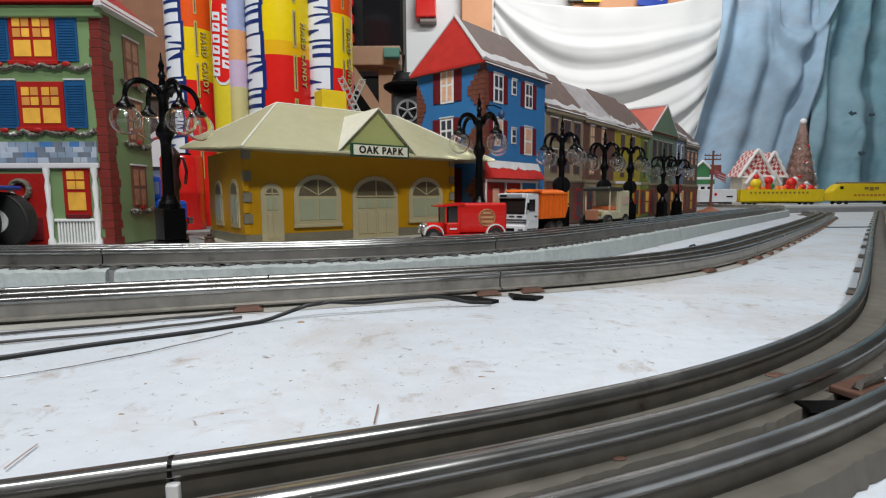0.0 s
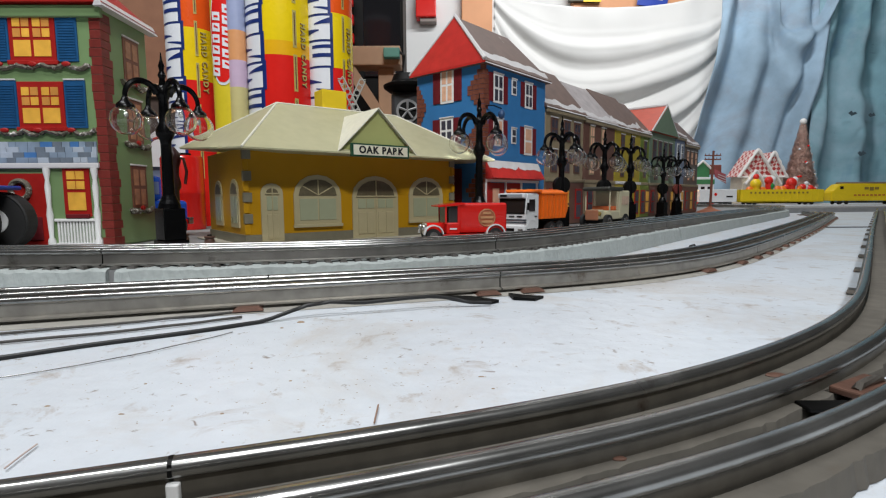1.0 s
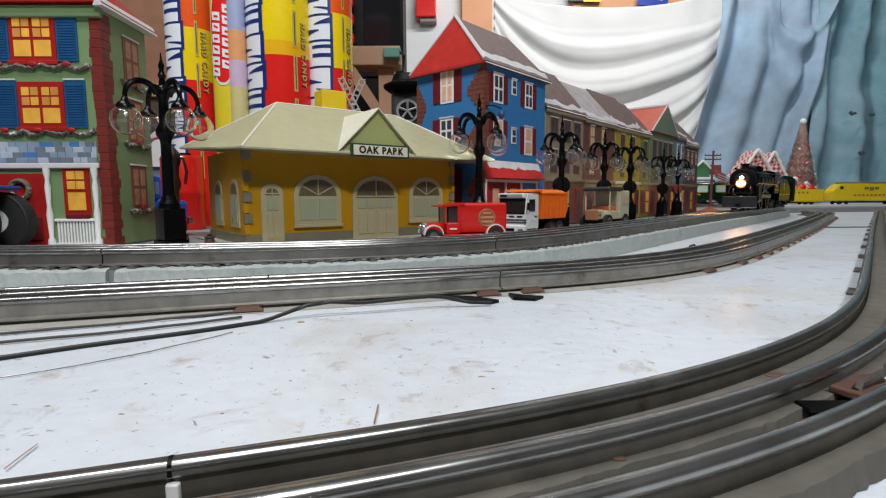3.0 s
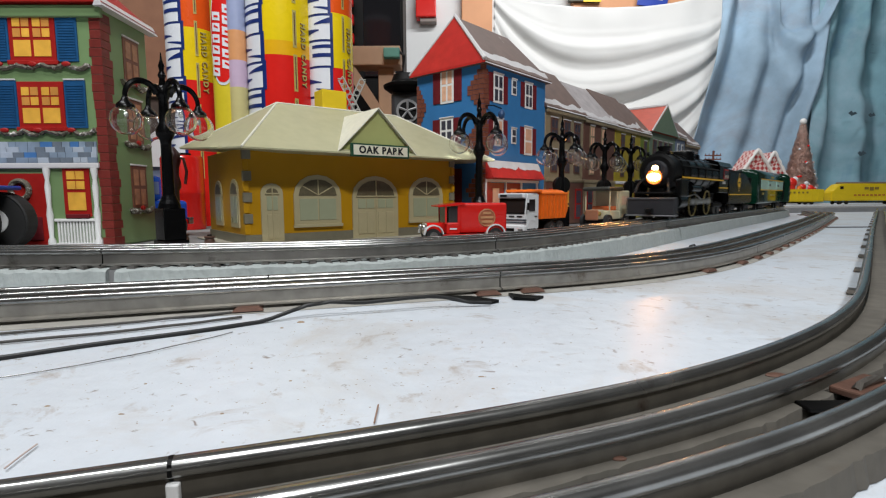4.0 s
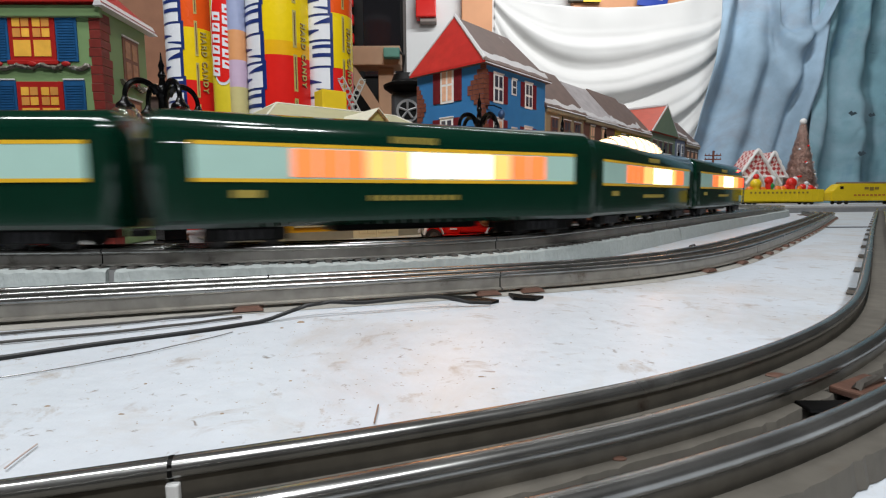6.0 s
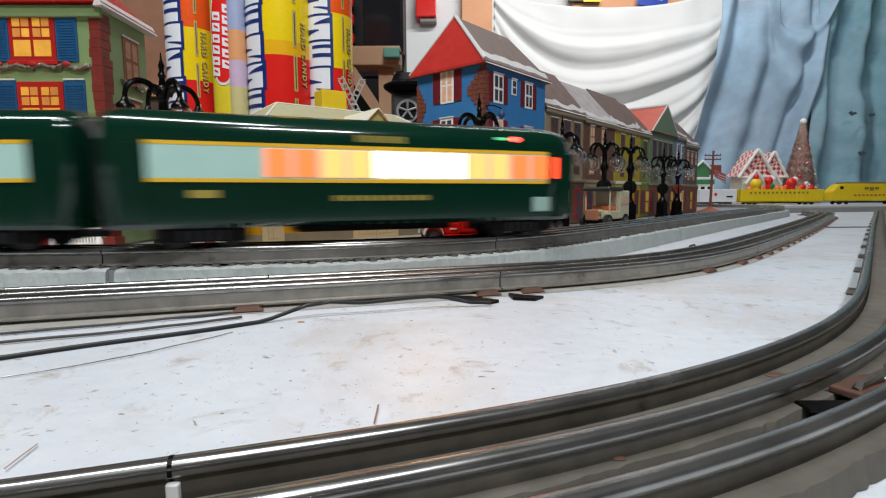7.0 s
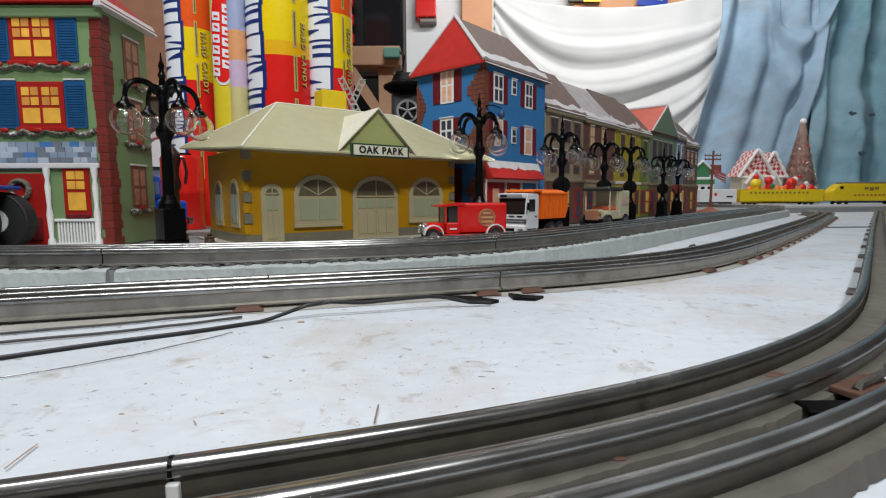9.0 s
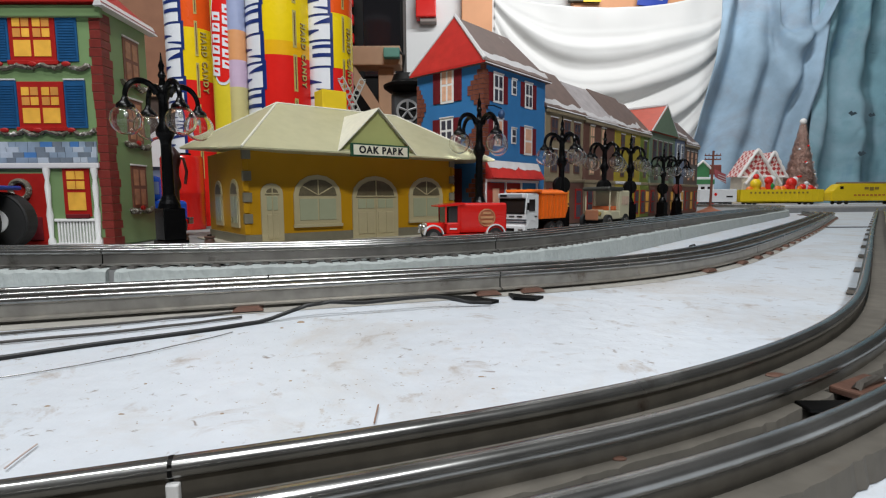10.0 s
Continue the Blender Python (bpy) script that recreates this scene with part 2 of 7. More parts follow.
# deck under the town: follows the outer railway, closed at the back
near = aside(LINE_A, -0.026)
edge = [tuple(p) for p in near[::3] if p[1] < 1.62 and (p[1] < 0.9 or p[0] > 0)]
tail = [(1.15, 1.72), (1.9, 1.9), (2.4, 2.0), (2.4, 2.44), (-2.3, 2.44)]
bm = bmesh.new()
ring = [bm.verts.new((x, y, DECK_Z - 0.0005)) for x, y in edge + tail]
low = [bm.verts.new((x, y, 0.0)) for x, y in edge + tail]
for i in range(len(ring)):
    j = (i + 1) % len(ring)
    bm.faces.new((ring[i], ring[j], low[j], low[i]))
bm.faces.new(ring)
tagged(part("ground", bm, DECK), "grey painted town deck of the train layout", "ground", kind="structure")

# foam plinth of the outer railway, in blocks with open joints
plinth = thing("plinth", "pale foam blocks under the outer railway", "plinth", kind="structure")
seg = LINE_A[int(np.argmin(abs(LINE_A[:, 0] + 1.0) + (LINE_A[:, 1] > 1))):int(np.argmax(LINE_A[:, 0])) + 15]
x_cut = [-0.62, -0.2165, 0.30, 0.62]
cuts = [0] + [int(np.argmin(abs(seg[:, 0] - c) + (seg[:, 1] > 1.4))) for c in x_cut] + [len(seg)]
for a, b in zip(cuts, cuts[1:]):
    line = seg[a:b + 1].copy()
    bm = bmesh.new()
    sub = []
    for k in range(len(line) - 1):
        for u in np.linspace(0, 1, 4, endpoint=False):
            sub.append(line[k] * (1 - u) + line[k + 1] * u)
    sub = np.array(sub[1:])
    sweep(bm, sub, [(0.03, 0.0), (0.03, 0.0165), (-0.0275, 0.0168), (-0.0295, 0.0155), (-0.031, 0.008), (-0.032, 0.0)], 0.0003)
    for v in bm.verts:
        if v.co.z > 0.012:
            v.co.z += 0.0011 * noise.noise(v.co * 160) + 0.0006 * noise.noise(v.co * 600)
        v.co.y += 0.0008 * noise.noise(v.co * 300)
    part("foam_block", bm, FOAM, plinth)

# ---- railways ----
HEAD = [(0.0010, 0.0), (0.0040, 0.0), (0.0042, 0.0009), (0.0010, 0.0014), (0.0008, 0.0072), (0.0018, 0.0079), (0.0021, 0.0088), (0.0018, 0.0104), (0.0008, 0.0110)]
RAIL = HEAD + [(-u, v) for u, v in HEAD[::-1]]
WEB = HEAD[:4] + [(0.0008, 0.0072), (0.0014, 0.0078)]
WEB = WEB + [(-u, v) for u, v in WEB[::-1]]
CROWN = [(0.0012, 0.0074), (0.0018, 0.0079), (0.0021, 0.0088), (0.0021, 0.0097), (0.0016, 0.0106), (0.0008, 0.0110)]
CROWN = CROWN + [(-u, v) for u, v in CROWN[::-1]]


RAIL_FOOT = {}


def oriented(line, i):
    a, b = line[max(i - 1, 0)], line[min(i + 1, len(line) - 1)]
    return line[i], math.degrees(math.atan2(b[1] - a[1], b[0] - a[0]))


def railway(name, label, line, z, rail_mat, tie_mat, tie_gap, half, depth, rail_z, first_ties=(), web_mat=None):
    web_mat = web_mat or rail_mat
    rw = thing(name, label, "railway track", kind="structure")
    for off in (-0.0170, 0.0, 0.0170):
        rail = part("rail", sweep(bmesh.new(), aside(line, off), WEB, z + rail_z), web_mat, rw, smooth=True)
        part("rail_head", sweep(bmesh.new(), aside(line, off), CROWN, z + rail_z), rail_mat, rail, "polished rounded rail head", smooth=True)
    bm = bmesh.new()
    w = depth / 2
    solid(bm, [(-w, -half, 0), (w, -half, 0), (w, half, 0), (-w, half, 0), (-w * 0.7, -half * 0.97, rail_z), (w * 0.7, -half * 0.97, rail_z), (w * 0.7, half * 0.97, rail_z), (-w * 0.7, half * 0.97, rail_z)],
          [(0, 3, 2, 1), (4, 5, 6, 7), (0, 1, 5, 4), (1, 2, 6, 5), (2, 3, 7, 6), (3, 0, 4, 7)])
    first = None
    count = 0
    gap = max(1, round(tie_gap / 0.01))
    at = list(range(2, len(line), gap))
    if first_ties:
        named = [int(np.argmin(abs(line[:, 0] - x) + (line[:, 1] > 1.4))) for x in first_ties]
        at = named + [i for i in at if i > max(named) + gap // 2]
    if tie_gap < 0.02:
        at = [i for i in at if line[i][0] > -0.75 and line[i][1] < 1.25]
    for i in at:
        p, a = oriented(line, i)
        if first is None:
            first = part("tie", bm, tie_mat, rw)
            ob = first
        elif count < 300:
            ob = new("tie", first.data)
            ob.parent = rw
        else:
            break
        count += 1
        ob.matrix_basis = pose(p[0], p[1], z, 0, 0, a)
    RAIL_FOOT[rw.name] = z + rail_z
    return rw


def rail_joint(rw, line, off, x, material):
    """A dark sleeve where two lengths of rail meet."""
    i = int(np.argmin(abs(line[:, 0] - x) + (line[:, 1] > 1.4)))
    p, a = oriented(aside(line, off), i)
    bm = bmesh.new()
    vs = [[bm.verts.new((d, u * 1.05, v * 1.01)) for u, v in RAIL] for d in (-0.0004, 0.0004)]
    for k in range(len(RAIL)):
        j = (k + 1) % len(RAIL)
        bm.faces.new((vs[0][k], vs[0][j], vs[1][j], vs[1][k]))
    bm.faces.new(vs[0][::-1])
    bm.faces.new(vs[1])
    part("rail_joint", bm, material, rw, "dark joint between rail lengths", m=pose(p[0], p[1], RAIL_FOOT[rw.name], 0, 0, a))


outer = railway("outer_railway", "dark three-rail toy railway on foam plinth", LINE_A, 0.0168, STEEL, TIE_DARK, 0.01, 0.0255, 0.0055, 0.0015, (), mat("grey outer rail web", (0.30, 0.29, 0.27), 0.30, 0.7, var=0.4, scale=60, bump=0.1, dirt=(0.08, 0.07, 0.06), dirt_at=0.58))
middle_b = clip_line(LINE_B, -0.7, 2, 1.55)
middle_b = middle_b[:int(np.argmax(middle_b[:, 0])) - 2]
middle = railway("middle_railway", "tinplate three-rail toy railway with rusty ties", middle_b, 0.0012, STEEL, RUST, 0.05, 0.026, 0.016, 0.0020, (-0.42, -0.27, -0.110, 0.022, 0.046, 0.198), WEB_BRIGHT)
near_c = clip_line(LINE_C, -0.6, 2, 1.75)
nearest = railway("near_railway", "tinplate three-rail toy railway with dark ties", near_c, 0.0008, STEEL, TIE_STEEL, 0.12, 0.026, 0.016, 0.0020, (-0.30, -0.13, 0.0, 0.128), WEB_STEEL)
bed = bmesh.new()
sweep(bed, middle_b, [(0.024, 0), (0.022, 0.0012), (-0.022, 0.0012), (-0.027, 0)], 0.0002)
tagged(part("roadbed", bed, ROADBED), "thin grey felt strip under the middle railway", "roadbed", kind="structure")
FELT = mat("worn brown grey felt", (0.1100, 0.0990, 0.0825), 0.85, var=0.3, scale=120, bump=0.4, dirt=(0.10, 0.08, 0.06), dirt_at=0.6)


def ragged(line, near_side, far_side, height, seed):
    """A strip along a railway whose nearer edge is torn."""
    bm = bmesh.new()
    fine = np.array([line[i] * (1 - u) + line[i + 1] * u for i in range(len(line) - 1) for u in (0, 0.25, 0.5, 0.75)])
    d = np.gradient(fine, axis=0)
    d /= np.linalg.norm(d, axis=1)[:, None]
    last = None
    for k, (p, t) in enumerate(zip(fine, d)):
        n = Vector((-t[1], t[0], 0))
        c = Vector((p[0], p[1], 0))
        tear = 0.0022 * noise.noise(Vector((k * 0.11, seed, 0))) + 0.0008 * noise.noise(Vector((k * 0.9, seed, 4)))
        row = [bm.verts.new(c + n * far_side + Vector((0, 0, 0.0003))), bm.verts.new(c + n * (far_side - 0.0008) + Vector((0, 0, height))), bm.verts.new(c + n * (near_side + tear + 0.0012) + Vector((0, 0, height))), bm.verts.new(c + n * (near_side + tear) + Vector((0, 0, 0.0003)))]
        if last:
            for i in range(3):
                bm.faces.new((last[i], last[i + 1], row[i + 1], row[i]))
        last = row
    return bm


tagged(part("roadbed", ragged(near_c, -0.0050, 0.0155, 0.0064, 1), FELT), "worn grey-brown felt between the near rails", "roadbed", kind="structure")
tagged(part("roadbed_edge", ragged(near_c, -0.0215, -0.0060, 0.0050, 5), WHITE_TABLE), "white painted board edge under the near railway", "roadbed", kind="structure")
tagged(part("roadbed_shoulder", ragged(near_c, -0.0250, -0.0178, 0.0062, 9), FELT), "worn felt shoulder outside the near rail", "roadbed", kind="structure")
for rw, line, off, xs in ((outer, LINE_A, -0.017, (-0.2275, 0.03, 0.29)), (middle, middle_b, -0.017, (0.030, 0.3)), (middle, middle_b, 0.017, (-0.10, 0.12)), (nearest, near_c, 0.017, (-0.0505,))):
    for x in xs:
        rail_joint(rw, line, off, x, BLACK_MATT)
# ---- station ----
YELLOW = mat("yellow printed tin", (0.451, 0.230, 0.005), 0.4, var=0.08, scale=40, spec=0.25)
CREAM = mat("cream printed tin", (0.425, 0.365, 0.212), 0.42, var=0.06, scale=60)
ROOF_GREEN = mat("pale olive tin roof", (0.396, 0.378, 0.234), 0.45, var=0.10, scale=90, bump=0.12, dirt=(0.30, 0.27, 0.16), dirt_at=0.63)
ROOF_EDGE = mat("worn cream roof edge", (0.68, 0.66, 0.55), 0.45, var=0.1, scale=200)
PALE_GLASS = mat("pale green printed panes", (0.340, 0.357, 0.230), 0.3, var=0.05)
STONE_GREY = mat("grey printed stone", (0.168, 0.152, 0.104), 0.5, var=0.15, scale=200)
GABLE_GREEN = mat("green gable tin", (0.40, 0.42, 0.16), 0.4, var=0.08, scale=80)
SIGN_GREEN = mat("dark green sign edge", (0.01, 0.06, 0.03), 0.4, var=0.1)
SIGN_CREAM = mat("sign face", (0.72, 0.70, 0.55), 0.45, var=0.05)
INK = mat("black ink", (0.012, 0.012, 0.012), 0.5, var=0)
PLATE = mat("station base plate", (0.40, 0.37, 0.30), 0.6, var=0.15, scale=120)


def arch(cx, w, z0, spring, top, n=9):
    """The outline of an opening with a round head."""
    pts = [(cx - w / 2, z0), (cx + w / 2, z0)]
    for i in range(n):
        a = math.pi * i / (n - 1)
        pts.append((cx + w / 2 * math.cos(a), spring + (top - spring) * math.sin(a)))
    return pts


def lettering(name, words, size, material, parent, m, label="", spacing=1.0):
    cu = bpy.data.curves.new(name, "FONT")
    cu.body, cu.size, cu.align_x, cu.align_y, cu.extrude, cu.offset = words, size, "CENTER", "CENTER", 0.0002, 0.00036
    cu.space_character = spacing
    tmp = bpy.data.objects.new("tmp", cu)
    scene.collection.objects.link(tmp)
    me = bpy.data.meshes.new_from_object(tmp.evaluated_get(bpy.context.evaluated_depsgraph_get()))
    bpy.data.objects.remove(tmp)
    me.materials.append(material)
    ob = new(name, me)
    ob.parent = parent
    ob.matrix_basis = m
    if label:
        tagged(ob, label)
    return ob


def station():
    st = thing("station", "yellow tin toy station with pale olive hip roof and name board", "station", pose(-0.180, 0.465, DECK_Z, 0, 0, 38))
    W, D, H = 0.244, 0.125, 0.090
    part("wall", B(0, W, 0, D, 0.001, H), YELLOW, st)
    part("base_plate", B(-0.012, W + 0.012, -0.014, D + 0.014, 0, 0.0016, 0.0004), PLATE, st)
    bm = bmesh.new()
    box(bm, -0.0012, W + 0.0012, -0.0012, 0.002, 0.0016, 0.0105)
    box(bm, -0.0012, 0.002, 0.002, D, 0.0016, 0.0105)
    part("stone_course", bm, STONE_GREY, st)
    for x in (0.0, W):
        for i in range(8):
            w = 0.0062 if i % 2 else 0.0035
            x0, x1 = (x - 0.0014, x + w) if x == 0 else (x - w, x + 0.0014)
            part("quoin", B(x0, x1, -0.0014, 0.003, 0.0112 + i * 0.0098, 0.0112 + i * 0.0098 + 0.0088, 0.0003), STONE_GREY if i % 2 else YELLOW, st)
    # roof
    r = 0.054
    x0, x1, y0, y1 = -0.010, W + 0.040, -0.030, D + 0.026
    a, b = 0.056, W - 0.04
    H0 = H - 0.002
    bm = bmesh.new()
    solid(bm, [(x0, y0, H0), (x1, y0, H0), (x1, y1, H0), (x0 - 0.012, y1, H0 + 0.012), (a, D / 2, H + r), (b, D / 2, H + r), (x0, y0, H0 - 0.0015), (x1, y0, H0 - 0.0015), (x1, y1, H0 - 0.0015), (x0 - 0.012, y1, H0 + 0.0105)],
          [(0, 1, 5, 4), (1, 2, 5), (2, 3, 4, 5), (3, 0, 4), (6, 9, 8, 7), (0, 6, 7, 1), (1, 7, 8, 2), (2, 8, 9, 3), (3, 9, 6, 0)])
    roof = part("roof", bm, ROOF_GREEN, st)
    for p, q in (((x0, y0, H0), (a, D / 2, H + r)), ((x1, y0, H0), (b, D / 2, H + r)), ((x0 - 0.012, y1, H0 + 0.012), (a, D / 2, H + r)), ((a, D / 2, H + r), (b, D / 2, H + r))):
        part("hip_seam", tube(bmesh.new(), p, q, 0.0011, 0.0011, 6), ROOF_EDGE, roof)
    part("chimney_block", B(0.108, 0.138, D / 2 + 0.0, D / 2 + 0.022, H + r - 0.012, H + r + 0.021, 0.0008), mat("yellow plastic block", (0.78, 0.55, 0.02), 0.4, var=0.05), st, "yellow block behind the roof ridge")
    # gable dormer with the name board
    cx, hw, zt, zb = 0.1255, 0.043, 0.1315, H + 0.001
    bm = bmesh.new()
    solid(bm, [(cx - hw, -0.025, zb), (cx + hw, -0.025, zb), (cx, -0.025, zt), (cx, D / 2 - 0.008, zt)], [(0, 1, 2), (0, 2, 3), (1, 3, 2), (0, 3, 1)])
    dorm = part("gable", bm, GABLE_GREEN, st, "green tin gable over the doors")
    bm = bmesh.new()
    for sgn in (-1, 1):
        e = (cx + sgn * (hw + 0.004), -0.029, zb - 0.003)
        t0, t1 = (cx, -0.029, zt + 0.0022), (cx, D / 2, zt + 0.0022)
        solid(bm, [e, t0, t1, (e[0], e[1], e[2] - 0.0012), (t0[0], t0[1], t0[2] - 0.0012), (t1[0], t1[1], t1[2] - 0.0012)], [(0, 1, 2), (3, 5, 4), (0, 3, 4, 1), (1, 4, 5, 2), (2, 5, 3, 0)])
    part("gable_roof", bm, ROOF_EDGE, st, "worn whitish gable roof edges")
    sign = part("name_board", B(cx - 0.0335, cx + 0.0335, -0.0325, -0.0295, 0.0842, 0.0970, 0.0003), SIGN_GREEN, st, "dark green framed name board")
    part("board_face", B(cx - 0.0312, cx + 0.0312, -0.0329, -0.0324, 0.0858, 0.0954), SIGN_CREAM, sign)
    lettering("lettering", "OAK PARK", 0.0094, INK, sign, pose(cx, -0.0331, 0.0906, 90, 0, 0), "black station name letters", 1.16)
    # openings
    def window(cx, w, z0, spring, top):
        wn = part("window", prism(bmesh.new(), arch(cx, w, z0, spring, top), -0.0012, 0.001), CREAM, st, "cream arched window frame")
        iw = w - 0.010
        for s in (-1, 1):
            part("pane", B(cx + s * iw / 4 - iw / 4 + 0.0008, cx + s * iw / 4 + iw / 4 - 0.0008, -0.0017, -0.001, z0 + 0.006, spring - 0.0035, 0.0002), PALE_GLASS, wn)
        # the fanlight colour is darkened to include the shade under the eave
        part("fanlight", prism(bmesh.new(), arch(cx, iw, spring - 0.0005, spring, top - 0.0045, 9), -0.0017, -0.001), mat("fanlight with painted shade", (0.11, 0.09, 0.05), 0.35, var=0.3, scale=400), wn)
        bm = bmesh.new()
        for ang in (35, 90, 145):
            c, s = math.cos(radians(ang)), math.sin(radians(ang))
            tube(bm, (cx, -0.0018, spring), (cx + iw / 2 * c, -0.0018, spring + (top - spring - 0.0045) * s), 0.0006, 0.0006, 5)
        part("glazing_bar", bm, CREAM, wn)
        part("sill", B(cx - w / 2 - 0.001, cx + w / 2 + 0.001, -0.003, -0.0008, z0 - 0.001, z0 + 0.002, 0.0003), CREAM, wn)

    window(0.0705, 0.050, 0.0165, 0.047, 0.067)
    window(0.2035, 0.048, 0.0165, 0.047, 0.067)

    def door(cx, w, spring, top, leaves):
        dr = part("door", prism(bmesh.new(), arch(cx, w, 0.0016, spring, top), -0.0013, 0.001), CREAM, st, "cream arched door")
        part("fanlight", prism(bmesh.new(), arch(cx, w - 0.010, spring, spring + 0.0005, top - 0.0045, 9), -0.0018, -0.001), mat("fanlight with painted shade", (0.24, 0.21, 0.12), 0.35), dr)
        lw = (w - 0.008) / leaves
        for i in range(leaves):
            x = cx - (w - 0.008) / 2 + lw * (i + 0.5)
            for q in range(2):
                part("pane", B(x - lw * 0.4 + q * lw * 0.42, x - lw * 0.4 + q * lw * 0.42 + lw * 0.37, -0.0018, -0.001, 0.033, spring - 0.003, 0.0002), PALE_GLASS, dr)
                part("door_panel", B(x - lw * 0.4 + q * lw * 0.42, x - lw * 0.4 + q * lw * 0.42 + lw * 0.37, -0.0021, -0.001, 0.006, 0.029, 0.0005), CREAM, dr)
        bm = bmesh.new()
        c0 = cx
        tube(bm, (c0, -0.0019, 0.002), (c0, -0.0019, top - 0.004), 0.0006, 0.0006, 5)
        tube(bm, (cx - w / 2 + 0.004, -0.0019, spring - 0.0005), (cx + w / 2 - 0.004, -0.0019, spring - 0.0005), 0.0008, 0.0008, 5)
        part("glazing_bar", bm, CREAM, dr)

    door(0.0245, 0.021, 0.049, 0.058, 1)
    door(0.1365, 0.056, 0.046, 0.067, 2)
    # side openings, on the short wall
    for y in (0.03, 0.085):
        ML = Matrix(((0, 1, 0, 0), (-1, 0, 0, 0), (0, 0, 1, 0), (0, 0, 0, 1)))
        wn = part("window", prism(bmesh.new(), arch(-y, 0.026, 0.0165, 0.049, 0.0625), -0.0012, 0.001), CREAM, st, "cream arched side window", m=ML)
        part("pane", B(-y - 0.0095, -y - 0.0006, -0.0017, -0.001, 0.021, 0.046), PALE_GLASS, wn)
        part("pane", B(-y + 0.0006, -y + 0.0095, -0.0017, -0.001, 0.021, 0.046), PALE_GLASS, wn)
        part("fanlight", prism(bmesh.new(), arch(-y, 0.019, 0.0485, 0.049, 0.0590), -0.0017, -0.001), MATS["fanlight with painted shade"], wn)
    return st


station()


# ---- town houses of printed tin ----
SNOW = mat("printed snow", (0.612, 0.594, 0.594), 0.6, var=0.1, scale=70)
ROOF_BROWN = mat("brown printed roof", (0.154, 0.096, 0.077), 0.5, var=0.25, scale=60, dirt=(0.5, 0.46, 0.45), dirt_at=0.62)
ROOF_RED = mat("red printed roof", (0.50, 0.03, 0.025), 0.45, var=0.2, scale=90, spec=0.25)
PRINT_DARK = mat("dark window print", (0.05, 0.05, 0.07), 0.3, var=0.3, scale=300)
PRINT_WARM = mat("warm lit window print", (0.85, 0.42, 0.06), 0.3, var=0.3, scale=90)
PRINT_PINK = mat("curtained window print", (0.72, 0.42, 0.28), 0.35, var=0.25, scale=120)
RED_FRAME = mat("red frame print", (0.34, 0.015, 0.012), 0.4, var=0.15, spec=0.25)
MAROON = mat("maroon shutter print", (0.14, 0.015, 0.02), 0.45, var=0.2, scale=200, spec=0.25)
BLUE_SHUTTER = mat("blue shutter print", (0.015, 0.085, 0.21), 0.4, var=0.25, scale=90, spec=0.25)
BRICK = mat("brown brick print", (0.17, 0.055, 0.035), 0.6, var=0.3, scale=250, spec=0.25)
GARLAND = mat("garland print", (0.10, 0.085, 0.06), 0.7, var=0.5, scale=500, dirt=(0.7, 0.66, 0.62), dirt_at=0.55)
GREEN_TIN = mat("pale green tin", (0.180, 0.275, 0.123), 0.35, var=0.08, scale=50, spec=0.25)
BLUE_TIN = mat("blue tin", (0.041, 0.180, 0.414), 0.35, var=0.1, scale=50, spec=0.25)
BEIGE_TIN = mat("beige stone tin", (0.2652, 0.2106, 0.1326), 0.45, var=0.15, scale=100)
BROWN_TIN = mat("reddish brown tin", (0.1344, 0.0612, 0.0444), 0.45, var=0.2, scale=100)
YELLOW_TIN = mat("mustard tin", (0.3718, 0.2834, 0.0260), 0.45, var=0.12, scale=100)
LIME_TIN = mat("lime green tin", (0.147, 0.192, 0.032), 0.45, var=0.12, scale=100)
SAGE_TIN = mat("sage green tin", (0.154, 0.211, 0.141), 0.45, var=0.12, scale=100)
LILAC_TIN = mat("grey blue tin", (0.144, 0.184, 0.272), 0.45, var=0.12, scale=100)
GREY_TIN = mat("grey brown tin", (0.122, 0.096, 0.083), 0.45, var=0.2, scale=100)
SHINGLE = mat("blue grey shingle print", (0.22, 0.28, 0.36), 0.5, var=0.45, scale=60)


def shell(h, w, d, e, material):
    """The tin box of a house, hollow below the roof."""
    return part("wall", B(0, w, 0, d, 0, e, 0.0015), material, h)


def face_left(d):
    return Matrix(((0, 1, 0, 0), (-1, 0, 0, d), (0, 0, 1, 0), (0, 0, 0, 1)))


def face_right(w):
    return Matrix(((0, -1, 0, w), (1, 0, 0, 0), (0, 0, 1, 0), (0, 0, 0, 1)))


